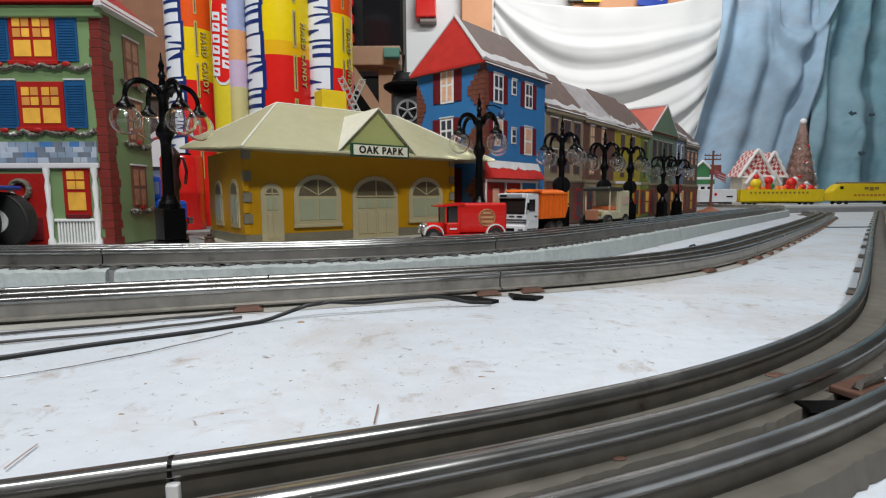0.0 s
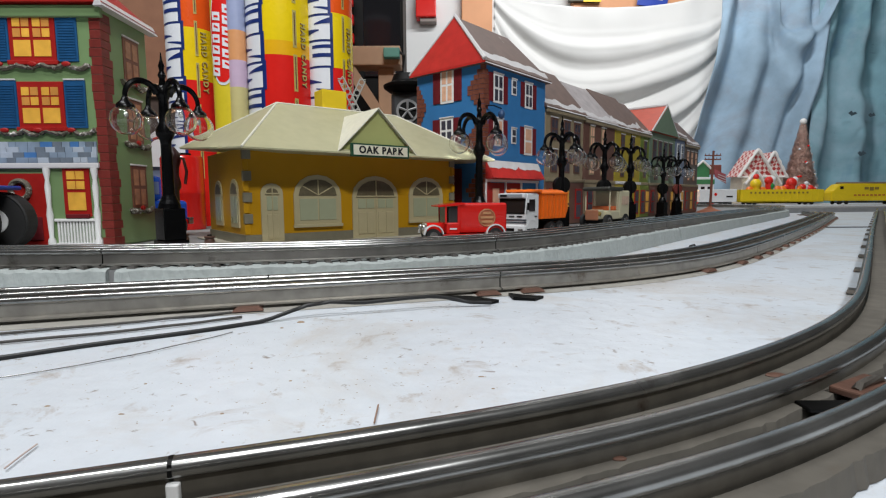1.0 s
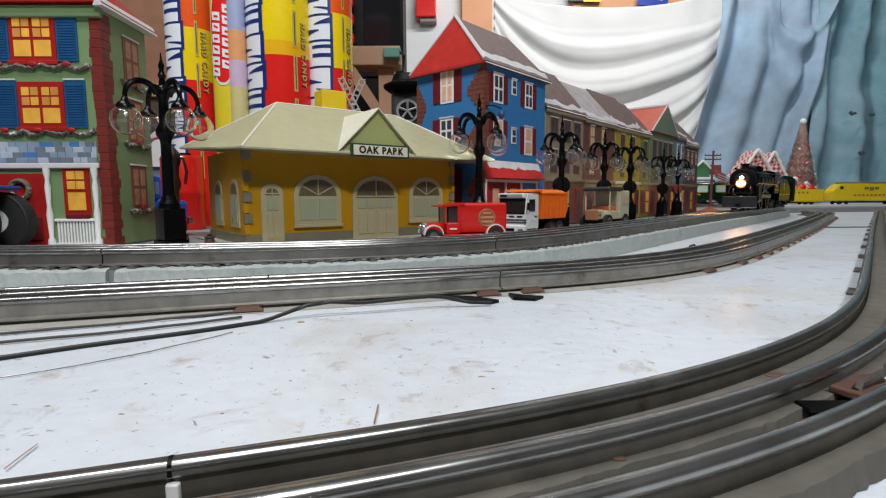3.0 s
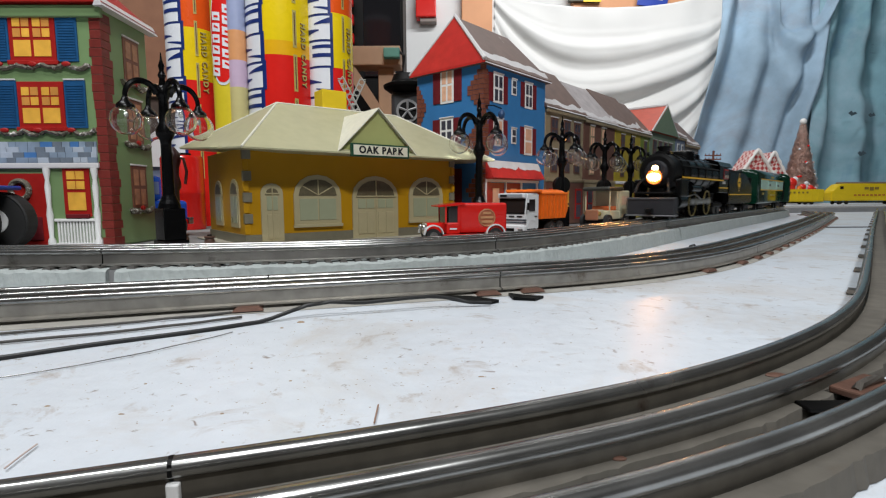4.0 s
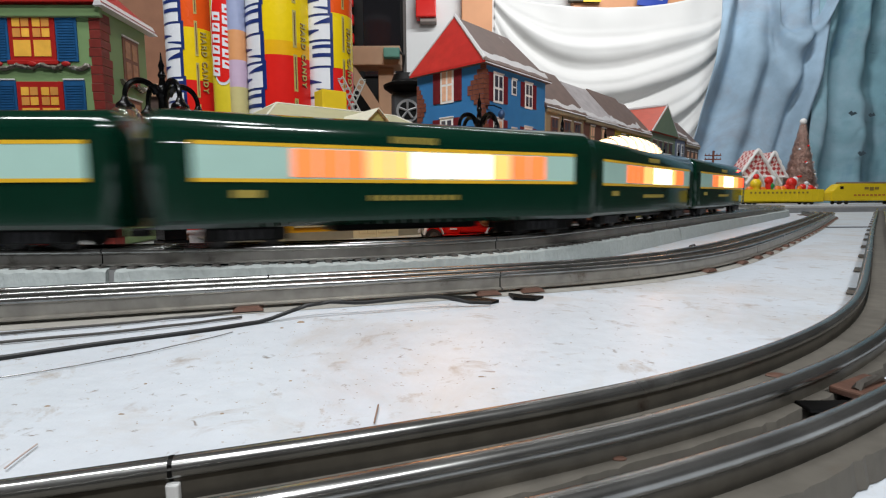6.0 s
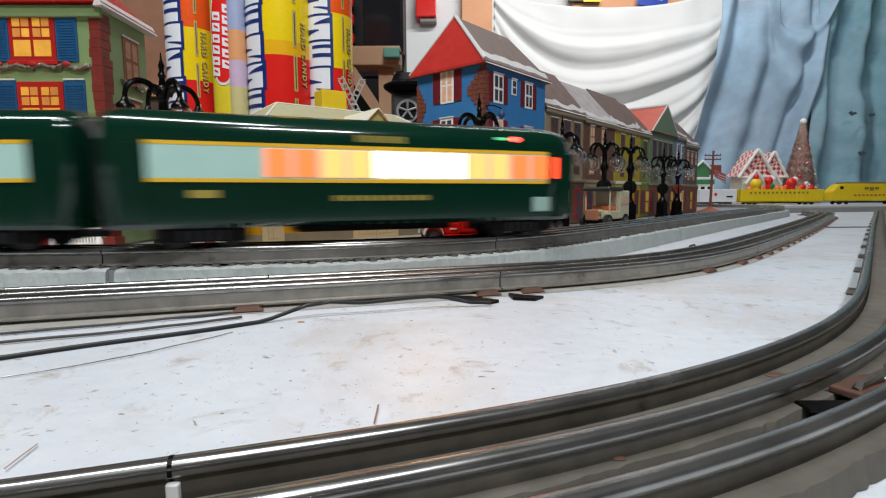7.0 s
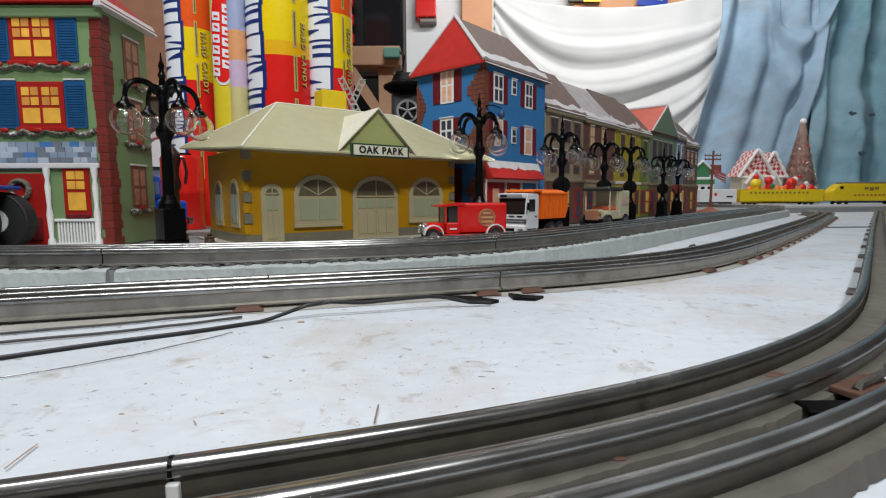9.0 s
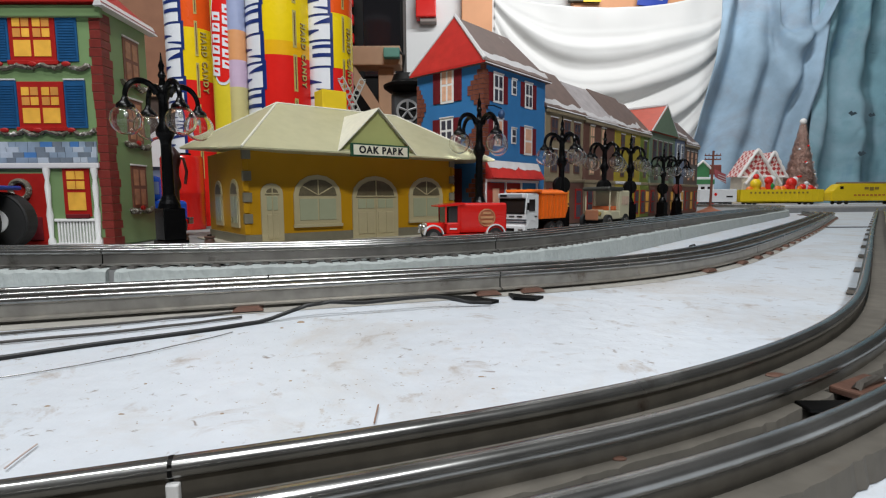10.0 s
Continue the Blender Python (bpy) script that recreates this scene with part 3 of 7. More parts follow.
def gable_roof(h, w, d, e, rise, material, over=0.005, hip=0.0, snow=True):
    x0, x1, y0, y1 = -over, w + over, -over, d + over
    bm = bmesh.new()
    a, b = x0 + hip, x1 - hip
    solid(bm, [(x0, y0, e), (x1, y0, e), (x1, y1, e), (x0, y1, e), (a, d / 2, e + rise), (b, d / 2, e + rise), (x0, y0, e - 0.003), (x1, y0, e - 0.003), (x1, y1, e - 0.003), (x0, y1, e - 0.003)],
          [(0, 1, 5, 4), (1, 2, 5), (2, 3, 4, 5), (3, 0, 4), (6, 9, 8, 7), (0, 6, 7, 1), (1, 7, 8, 2), (2, 8, 9, 3), (3, 9, 6, 0)])
    roof = part("roof", bm, material, h)
    if snow:
        bm = bmesh.new()
        n = 24
        low, top = [], []
        for i in range(n + 1):
            u = i / n
            k = max(0.04, 0.16 + 0.26 * noise.noise(Vector((u * 2.2 + w * 50, e * 90, 0))) + 0.08 * noise.noise(Vector((u * 9, w * 70, 3))))
            x = x0 + (x1 - x0) * u
            low.append(bm.verts.new((x, y0 - 0.0012, e - 0.0032)))
            top.append(bm.verts.new((x + (a - x0) * k * (1 - 2 * u), y0 + (d / 2 - y0) * k - 0.0008, e + rise * k + 0.0012)))
        for i in range(n):
            bm.faces.new((low[i], low[i + 1], top[i + 1], top[i]))
        part("snow", bm, SNOW, roof, "white snow along the eave")
    return roof


def window(h, M, x, z, w, hh, frame_mat, pane_mat, shutter=None, nx=2, ny=2, sw=None, cap=True):
    """A printed window with raised frame on the face M; x and z of its lower middle."""
    f = 0.10 * w + 0.0008
    wn = part("window", B(x - w / 2, x + w / 2, -0.0009, 0.0005, z, z + hh, 0.0002), frame_mat, h, m=M)
    pw, ph = (w - f * (nx + 1)) / nx, (hh - f * (ny + 1)) / ny
    for i in range(nx):
        for j in range(ny):
            px, pz = x - w / 2 + f + i * (pw + f), z + f + j * (ph + f)
            part("pane", B(px, px + pw, -0.0013, -0.0007, pz, pz + ph), pane_mat, wn)
    if cap:
        part("snow_cap", B(x - w / 2 - 0.001, x + w / 2 + 0.001, -0.002, -0.0004, z + hh, z + hh + 0.0018, 0.0005), SNOW, wn)
    if shutter:
        sw = sw or w * 0.45
        for s in (-1, 1):
            cx = x + s * (w / 2 + sw / 2 + 0.0003)
            part("shutter", B(cx - sw / 2, cx + sw / 2, -0.0011, 0.0005, z + 0.001, z + hh - 0.0005, 0.0002), shutter, h, m=M)
    return wn


def swag(h, M, x0, x1, z, dip, r, n=5):
    bm = bmesh.new()
    random.seed(int(z * 10000))
    pts = []
    for i in range(41):
        u = i / 40
        pts.append((x0 + (x1 - x0) * u, -0.0016, z - dip * abs(math.sin(math.pi * u * n)) + random.uniform(-1, 1) * r * 0.4))
    bent(bm, pts, [r * random.uniform(0.7, 1.3) for _ in pts], 6)
    part("garland", bm, GARLAND, h, "snowy garland with red bows", m=M)


def lit_window(h, x, z, w, hh, shutter):
    wn = part("window", B(x - w / 2, x + w / 2, -0.0012, 0.0005, z, z + hh, 0.0003), RED_FRAME, h, "red window frame with glowing print")
    f = 0.0028
    lw = (w - 2 * 0.004 - f) / 2
    for s in (0, 1):
        px = x - w / 2 + 0.004 + s * (lw + f)
        part("pane", B(px, px + lw, -0.0016, -0.001, z + 0.0065, z + hh * 0.46), PRINT_WARM, wn)
        for i in (0, 1):
            for j in (0, 1):
                qx, qz = px + i * (lw / 2 + 0.0004), z + hh * 0.52 + j * hh * 0.20
                part("pane", B(qx, qx + lw / 2 - 0.0008, -0.0016, -0.001, qz, qz + hh * 0.165), PRINT_WARM if (i + j) % 2 else mat("dim lit print", (0.62, 0.27, 0.06), 0.3, var=0.25, scale=90), wn)
    part("sill", B(x - w / 2 - 0.002, x + w / 2 + 0.002, -0.003, -0.0005, z - 0.001, z + 0.003, 0.0006), RED_FRAME, wn)
    if shutter:
        sw = w * 0.46
        for s in (-1, 1):
            cx = x + s * (w / 2 + sw / 2 + 0.0006)
            sh = part("shutter", B(cx - sw / 2, cx + sw / 2, -0.0012, 0.0005, z + 0.002, z + hh + 0.001, 0.0003), BLUE_SHUTTER, h, "blue louvred shutter")
            bm = bmesh.new()
            n = 16
            for i in range(n):
                q = z + 0.005 + (hh - 0.007) * i / n
                box(bm, cx - sw * 0.4, cx + sw * 0.4, -0.0017, -0.0010, q, q + (hh - 0.007) / n * 0.55)
            part("louvre", bm, BLUE_SHUTTER, sh)
            part("snow_cap", B(cx - sw / 2, cx + sw / 2, -0.0018, -0.0005, z + hh + 0.001, z + hh + 0.0025, 0.0005), SNOW, sh)


def green_house():
    w, d, e = 0.1185, 0.074, 0.2175
    h = thing("house", "pale green tin house with blue shutters and snowy porch", "house", pose(-0.4265, 0.474, DECK_Z, 0, 0, 1))
    shell(h, w, d, e, GREEN_TIN)
    # gable roof with its ridge running back
    bm = bmesh.new()
    o = 0.008
    solid(bm, [(-o, -o, e), (w + o, -o, e), (w + o, d + o, e), (-o, d + o, e), (w / 2, -o, e + 0.06), (w / 2, d + o, e + 0.06)], [(0, 1, 4), (2, 3, 5), (1, 2, 5, 4), (3, 0, 4, 5), (0, 3, 2, 1)])
    roof = part("roof", bm, RED_FRAME, h, "red roof with white snowy edge")
    bm = bmesh.new()
    solid(bm, [(w + o + 0.001, -o - 0.001, e - 0.003), (w + o + 0.001, d + o, e - 0.003), (w + o - 0.004, d + o, e + 0.006), (w + o - 0.004, -o - 0.001, e + 0.006), (w, -o, e - 0.003), (w, d + o, e - 0.003)], [(0, 1, 2, 3), (0, 4, 5, 1), (0, 3, 4), (1, 5, 2)])
    part("snow", bm, SNOW, roof)
    part("cornice", B(-0.003, w + 0.003, -0.004, 0.001, 0.206, 0.2165, 0.0012), GREEN_TIN, h)
    lit_window(h, 0.0582, 0.166, 0.041, 0.045, True)
    lit_window(h, 0.0615, 0.107, 0.0415, 0.0435, True)
    swag(h, Matrix(), 0.001, 0.108, 0.165, 0.003, 0.0021)
    swag(h, Matrix(), 0.001, 0.109, 0.1065, 0.003, 0.0021)
    for zz in (0.1655, 0.107):
        for xx in (0.028, 0.058, 0.088):
            part("bow", ball(bmesh.new(), xx, -0.003, zz, 0.0028, 1.5, 0.5, 0.8, 10), RED_FRAME, h, "red garland bow")
    # porch roof of shingles
    random.seed(9)
    for row in range(4):
        x = 0.0
        while x < 0.107:
            ww = min(random.uniform(0.006, 0.012), 0.109 - x)
            z0 = 0.0775 + row * 0.0048
            col = random.choice([SHINGLE, mat("light shingle print", (0.42, 0.47, 0.54), 0.5, var=0.2), mat("bright blue shingle print", (0.06, 0.18, 0.42), 0.5, var=0.2), mat("slate shingle print", (0.15, 0.18, 0.22), 0.5, var=0.2)])
            part("shingle", B(x, x + ww - 0.0004, -0.0026 + row * 0.0004, -0.0002, z0, z0 + 0.0049, 0.0002), col, h)
            x += ww
    part("porch_beam", B(0, 0.110, -0.003, 0, 0.0725, 0.0775, 0.0008), SNOW, h)
    for x in (0.0618, 0.1052):
        bm = bmesh.new()
        lathe(bm, [(0.0032, 0.001), (0.0032, 0.006), (0.0018, 0.009), (0.0028, 0.03), (0.0018, 0.038), (0.0026, 0.055), (0.0017, 0.062), (0.003, 0.07), (0.003, 0.0726)], 12, x, -0.002)
        part("porch_post", bm, WHITE, h, smooth=True)
    dr = part("door", B(0.016, 0.059, -0.0012, 0.0005, 0.001, 0.068, 0.0004), RED_FRAME, h, "red front door with wreath")
    for i in range(2):
        part("door_panel", B(0.022 + i * 0.018, 0.036 + i * 0.018, -0.0018, -0.001, 0.006, 0.028, 0.0005), MAROON, dr)
    bm = bmesh.new()
    bent(bm, [(0.0365 + 0.0085 * math.cos(2 * math.pi * i / 20), -0.0026, 0.053 + 0.0085 * math.sin(2 * math.pi * i / 20)) for i in range(21)], 0.0024, 6)
    part("wreath", bm, GARLAND, dr)
    wn = part("window", B(0.0752, 0.0995, -0.0012, 0.0005, 0.028, 0.0735, 0.0003), RED_FRAME, h, "small red porch window")
    part("pane", B(0.0792, 0.0953, -0.0017, -0.001, 0.034, 0.0505), PRINT_WARM, wn)
    for i in (0, 1):
        for j in (0, 1):
            part("pane", B(0.0792 + i * 0.0083, 0.0792 + i * 0.0083 + 0.0076, -0.0017, -0.001, 0.0535 + j * 0.009, 0.061 + j * 0.009), PRINT_WARM, wn)
    part("window_box", B(0.0765, 0.098, -0.0032, -0.0005, 0.0265, 0.0305, 0.0006), MAROON, wn)
    for i in range(13):
        x = 0.0675 + i * 0.00285
        part("baluster", B(x, x + 0.0016, -0.0018, 0, 0.003, 0.0245, 0.0003), WHITE, h)
    part("porch_rail", B(0.0655, 0.105, -0.0028, 0, 0.0235, 0.0262, 0.0006), WHITE, h)
    part("porch_step", B(0.0655, 0.105, -0.0028, 0, 0.0005, 0.0035, 0.0006), SNOW, h)
    # red brick corner
    random.seed(2)
    for i in range(27):
        z0 = 0.001 + i * 0.0078
        ww = 0.0125 + random.uniform(-0.002, 0.002)
        part("corner_brick", B(w - ww * 0.75, w + 0.0006, -0.0009, 0.012 + random.uniform(-0.002, 0.003), z0, z0 + 0.0075, 0.0003), mat("red corner brick", (0.17, 0.018, 0.012), 0.5, var=0.25, scale=200), h)
    MR = face_right(w)
    for z in (0.158, 0.1, 0.035):
        window(h, MR, 0.045, z, 0.026, 0.042, mat("brown frame print", (0.16, 0.06, 0.035), 0.45, var=0.3, scale=200), mat("brown lit print", (0.34, 0.16, 0.08), 0.35, var=0.5, scale=150), None, 2, 2)
        swag(h, MR, 0.026, 0.066, z - 0.001, 0.0025, 0.0024, 2)
        part("bow", ball(bmesh.new(), 0.045, -0.003, z, 0.0030, 1.4, 0.5, 0.9, 10), RED_FRAME, h, "red garland bow", m=MR)
    return h


green_house()


def row_pose(k, back=0.0):
    """On the street line of the town, k metres along it and set back."""
    return pose(0.0508 + 0.656 * k - 0.755 * back, 0.637 + 0.755 * k + 0.656 * back, DECK_Z, 0, 0, 49)


def corner_bricks(h, M, cx, z0, z1, half, flip=1):
    """A diamond of bricks printed round a house corner, on one face."""
    n = int((z1 - z0) / 0.0055)
    for i in range(n):
        u = (i + 0.5) / n
        wd = half * (1 - abs(2 * u - 1)) + 0.003
        z = z0 + i * (z1 - z0) / n
        m = max(1, round(wd / 0.009))
        for j in range(m):
            a, b = cx + flip * wd * j / m, cx + flip * wd * (j + 1) / m
            part("brick", B(min(a, b) + 0.0002, max(a, b) - 0.0002, -0.0009, 0.0004, z + 0.0002, z + (z1 - z0) / n - 0.0003), BRICK, h, m=M)


def blue_house():
    w, d, e = 0.149, 0.113, 0.208
    h = thing("house", "bright blue tin house with red roof and maroon shutters", "house", row_pose(0))
    shell(h, w, d, e, BLUE_TIN)
    gable_roof(h, w, d, e, 0.068, ROOF_BROWN, 0.006, 0.020)
    bm = bmesh.new()
    solid(bm, [(-0.0068, -0.007, e), (-0.0068, d + 0.007, e), (0.0135, d / 2, e + 0.0690), (-0.0068, -0.007, e - 0.003), (-0.0068, d + 0.007, e - 0.003)], [(0, 1, 2), (0, 3, 4, 1), (3, 0, 2), (1, 4, 2)])
    part("roof_end", bm, ROOF_RED, h, "red hipped roof end")
    bm = bmesh.new()
    tube(bm, (-0.0072, -0.007, e + 0.001), (0.0135, d / 2, e + 0.0695), 0.0028, 0.0022, 6)
    tube(bm, (-0.0072, d + 0.007, e), (0.0135, d / 2, e + 0.0695), 0.0012, 0.0012, 6)
    part("snow_edge", bm, SNOW, h)
    ML = face_left(d)
    F = Matrix()
    window(h, ML, 0.0545, 0.165, 0.0225, 0.046, WHITE, PRINT_PINK, MAROON, 2, 2, 0.0125)
    window(h, ML, 0.0535, 0.100, 0.0225, 0.046, WHITE, PRINT_DARK, MAROON, 2, 3, 0.0125)
    window(h, ML, 0.0545, 0.035, 0.0225, 0.046, WHITE, PRINT_DARK, MAROON, 2, 3, 0.0125)
    for x, z, ww, hh in ((0.0302, 0.162, 0.022, 0.036), (0.1025, 0.164, 0.020, 0.034)):
        window(h, F, x, z, ww, hh, WHITE, PRINT_DARK, MAROON, 2, 2, 0.0095)
    window(h, F, 0.0302, 0.107, 0.022, 0.036, WHITE, PRINT_PINK, MAROON, 2, 2, 0.0095)
    window(h, F, 0.1025, 0.101, 0.021, 0.038, WHITE, PRINT_PINK, MAROON, 1, 2, 0.0095)
    for z in (0.177, 0.114):
        window(h, F, 0.0665, z, 0.0115, 0.020, WHITE, PRINT_DARK, None, 1, 2)
    for z0, z1 in ((0.146, 0.206), (0.085, 0.146), (0.02, 0.085)):
        corner_bricks(h, ML, d + 0.0005, z0, z1, 0.025, -1)
        corner_bricks(h, F, -0.0005, z0, z1, 0.018, 1)
        corner_bricks(h, ML, 0.0005, z0 - 0.012, z1 - 0.012, 0.015, 1)
    # shop front
    bm = bmesh.new()
    solid(bm, [(0.003, -0.013, 0.068), (0.128, -0.013, 0.068), (0.128, -0.001, 0.0895), (0.003, -0.001, 0.0895), (0.003, -0.001, 0.066), (0.128, -0.001, 0.066)], [(0, 1, 2, 3), (0, 4, 5, 1), (0, 3, 4), (1, 5, 2)])
    aw = part("awning", bm, ROOF_RED, h, "red shop awning with snow")
    bm = bmesh.new()
    n = 20
    lo = [bm.verts.new((0.003 + 0.125 * i / n, -0.0065 + 0.004 * noise.noise(Vector((i * 0.5, 3, 1))) + 0.0, 0.0805 + 0.004 * noise.noise(Vector((i * 0.5, 3, 1))))) for i in range(n + 1)]
    hi = [bm.verts.new((0.003 + 0.125 * i / n, -0.0016, 0.0902)) for i in range(n + 1)]
    for i in range(n):
        bm.faces.new((lo[i], lo[i + 1], hi[i + 1], hi[i]))
    part("snow", bm, SNOW, aw)
    part("shop_beam", B(0.002, 0.129, -0.003, 0, 0.063, 0.0665, 0.0005), WHITE, h)
    for x in (0.003, 0.047, 0.085, 0.126):
        part("shop_post", B(x - 0.0012, x + 0.0012, -0.0025, 0, 0.0, 0.063, 0.0004), WHITE, h)
    for a, b, mt in ((0.006, 0.044, RED_FRAME), (0.05, 0.082, RED_FRAME), (0.088, 0.123, BLUE_TIN)):
        pn = part("shop_panel", B(a, b, -0.0011, 0.0004, 0.002, 0.062), mt, h)
        c = (a + b) / 2
        part("pane", B(c - 0.007, c + 0.007, -0.0016, -0.001, 0.01, 0.055), PRINT_PINK, pn)
    lamp = part("wall_lantern", ball(bmesh.new(), 0.021, -0.012, 0.146, 0.0045, 1, 1, 1.3, 10), mat("blue lantern", (0.02, 0.06, 0.15), 0.4), h)
    part("bracket", bent(bmesh.new(), [(0.002, -0.001, 0.155), (0.012, -0.006, 0.1565), (0.021, -0.012, 0.153)], 0.0008, 6), BLACK, lamp)
    return h


blue_house()


def street_house(k, w, label, body, lower, e, rise, roof_mat, wins, style="eave", frame_mat=WHITE, pane=PRINT_DARK, shutter=None):
    h = thing("house", label, "house", row_pose(k), "row of tin houses")
    d = 0.113
    shell(h, w - 0.0015, d, e, body)
    if style == "eave":
        gable_roof(h, w - 0.0015, d, e, rise, roof_mat, 0.004)
        part("cornice", B(-0.001, w, -0.004, 0.0005, e - 0.009, e - 0.003, 0.0012), BEIGE_TIN, h)
    else:
        # gable to the street
        bm = bmesh.new()
        solid(bm, [(-0.004, -0.006, e), (w + 0.003, -0.006, e), (w + 0.003, d, e), (-0.004, d, e), (w / 2, -0.006, e + rise), (w / 2, d, e + rise)], [(0, 1, 4), (2, 3, 5), (1, 2, 5, 4), (3, 0, 4, 5), (0, 3, 2, 1)])
        part("roof", bm, roof_mat, h)
        bm = bmesh.new()
        prism(bm, [(0.001, e), (w - 0.002, e), (w / 2, e + rise - 0.005)], -0.0075, -0.005)
        part("gable", bm, body, h)
        bm = bmesh.new()
        tube(bm, (w / 2, -0.006, e + rise), (w / 2, d, e + rise), 0.004, 0.004, 6)
        tube(bm, (-0.004, -0.006, e), (w / 2, -0.006, e + rise), 0.0016, 0.0016, 6)
        tube(bm, (w + 0.003, -0.006, e), (w / 2, -0.006, e + rise), 0.0016, 0.0016, 6)
        part("snow_edge", bm, SNOW, h)
    part("shop_front", B(0.0, w - 0.0015, -0.0022, 0.0005, 0.001, 0.066, 0.0006), lower, h)
    part("string_course", B(0, w - 0.0015, -0.0036, 0.0005, 0.066, 0.0715, 0.0008), SNOW if body is YELLOW_TIN else BEIGE_TIN, h)
    for x, z, ww, hh in wins:
        window(h, Matrix(), x, z, ww, hh, frame_mat, pane, shutter, 2, 2)
    n = max(2, round(w / 0.04))
    for i in range(n):
        c = w * (i + 0.5) / n
        window(h, Matrix.Translation((0, -0.0022, 0)), c, 0.008, 0.022, 0.048, frame_mat if i % 2 else RED_FRAME, PRINT_WARM if i % 2 else PRINT_DARK, None, 1, 2, cap=False)
    return h


street_house(0.150, 0.125, "beige stone tin house with brown roof", BEIGE_TIN, BROWN_TIN, 0.175, 0.072, ROOF_BROWN, [(0.026, 0.128, 0.022, 0.032), (0.066, 0.128, 0.022, 0.032), (0.1, 0.128, 0.022, 0.032), (0.026, 0.08, 0.02, 0.034), (0.066, 0.08, 0.02, 0.034), (0.1, 0.08, 0.02, 0.034)], frame_mat=BROWN_TIN)
street_house(0.275, 0.127, "reddish brown tin house with snowy roof", BROWN_TIN, BEIGE_TIN, 0.173, 0.068, mat("snowy grey roof", (0.42, 0.38, 0.38), 0.55, var=0.25, scale=60, dirt=(0.22, 0.15, 0.13), dirt_at=0.58), [(0.03, 0.125, 0.018, 0.036), (0.075, 0.125, 0.018, 0.036), (0.03, 0.08, 0.018, 0.03), (0.075, 0.08, 0.018, 0.03)], frame_mat=BEIGE_TIN, pane=PRINT_PINK)
street_house(0.402, 0.128, "mustard yellow tin house with brown snowy roof", YELLOW_TIN, YELLOW_TIN, 0.172, 0.072, ROOF_BROWN, [(0.035, 0.128, 0.018, 0.03), (0.085, 0.128, 0.018, 0.03), (0.035, 0.08, 0.018, 0.03), (0.085, 0.08, 0.018, 0.03)], frame_mat=BROWN_TIN)
street_house(0.530, 0.050, "narrow lime green tin house", LIME_TIN, LIME_TIN, 0.172, 0.066, ROOF_BROWN, [(0.025, 0.125, 0.016, 0.03), (0.025, 0.08, 0.016, 0.03)], frame_mat=BROWN_TIN)
street_house(0.580, 0.170, "sage green tin house with orange-red gable roof", SAGE_TIN, BROWN_TIN, 0.178, 0.062, mat("orange red roof", (0.55, 0.07, 0.03), 0.45, var=0.15, scale=60), [(0.03, 0.12, 0.022, 0.042), (0.065, 0.12, 0.022, 0.042), (0.1, 0.12, 0.022, 0.042), (0.135, 0.12, 0.022, 0.042), (0.045, 0.078, 0.022, 0.03), (0.115, 0.078, 0.022, 0.03)], style="gable", frame_mat=BROWN_TIN)
street_house(0.750, 0.076, "grey blue tin house with snowy roof", LILAC_TIN, BROWN_TIN, 0.184, 0.055, ROOF_BROWN, [(0.02, 0.125, 0.016, 0.04), (0.052, 0.125, 0.016, 0.04)])
street_house(0.826, 0.118, "grey brown tin house with slate roof", GREY_TIN, BROWN_TIN, 0.172, 0.065, ROOF_BROWN, [(0.025, 0.12, 0.018, 0.034), (0.06, 0.12, 0.018, 0.034), (0.095, 0.12, 0.018, 0.034), (0.035, 0.08, 0.018, 0.03), (0.08, 0.08, 0.018, 0.03)], frame_mat=BROWN_TIN, pane=PRINT_PINK)
# ---- street lamps ----
GLASS = mat("clear glass globe", (0.97, 0.97, 0.97), 0.02, var=0, glass=True)


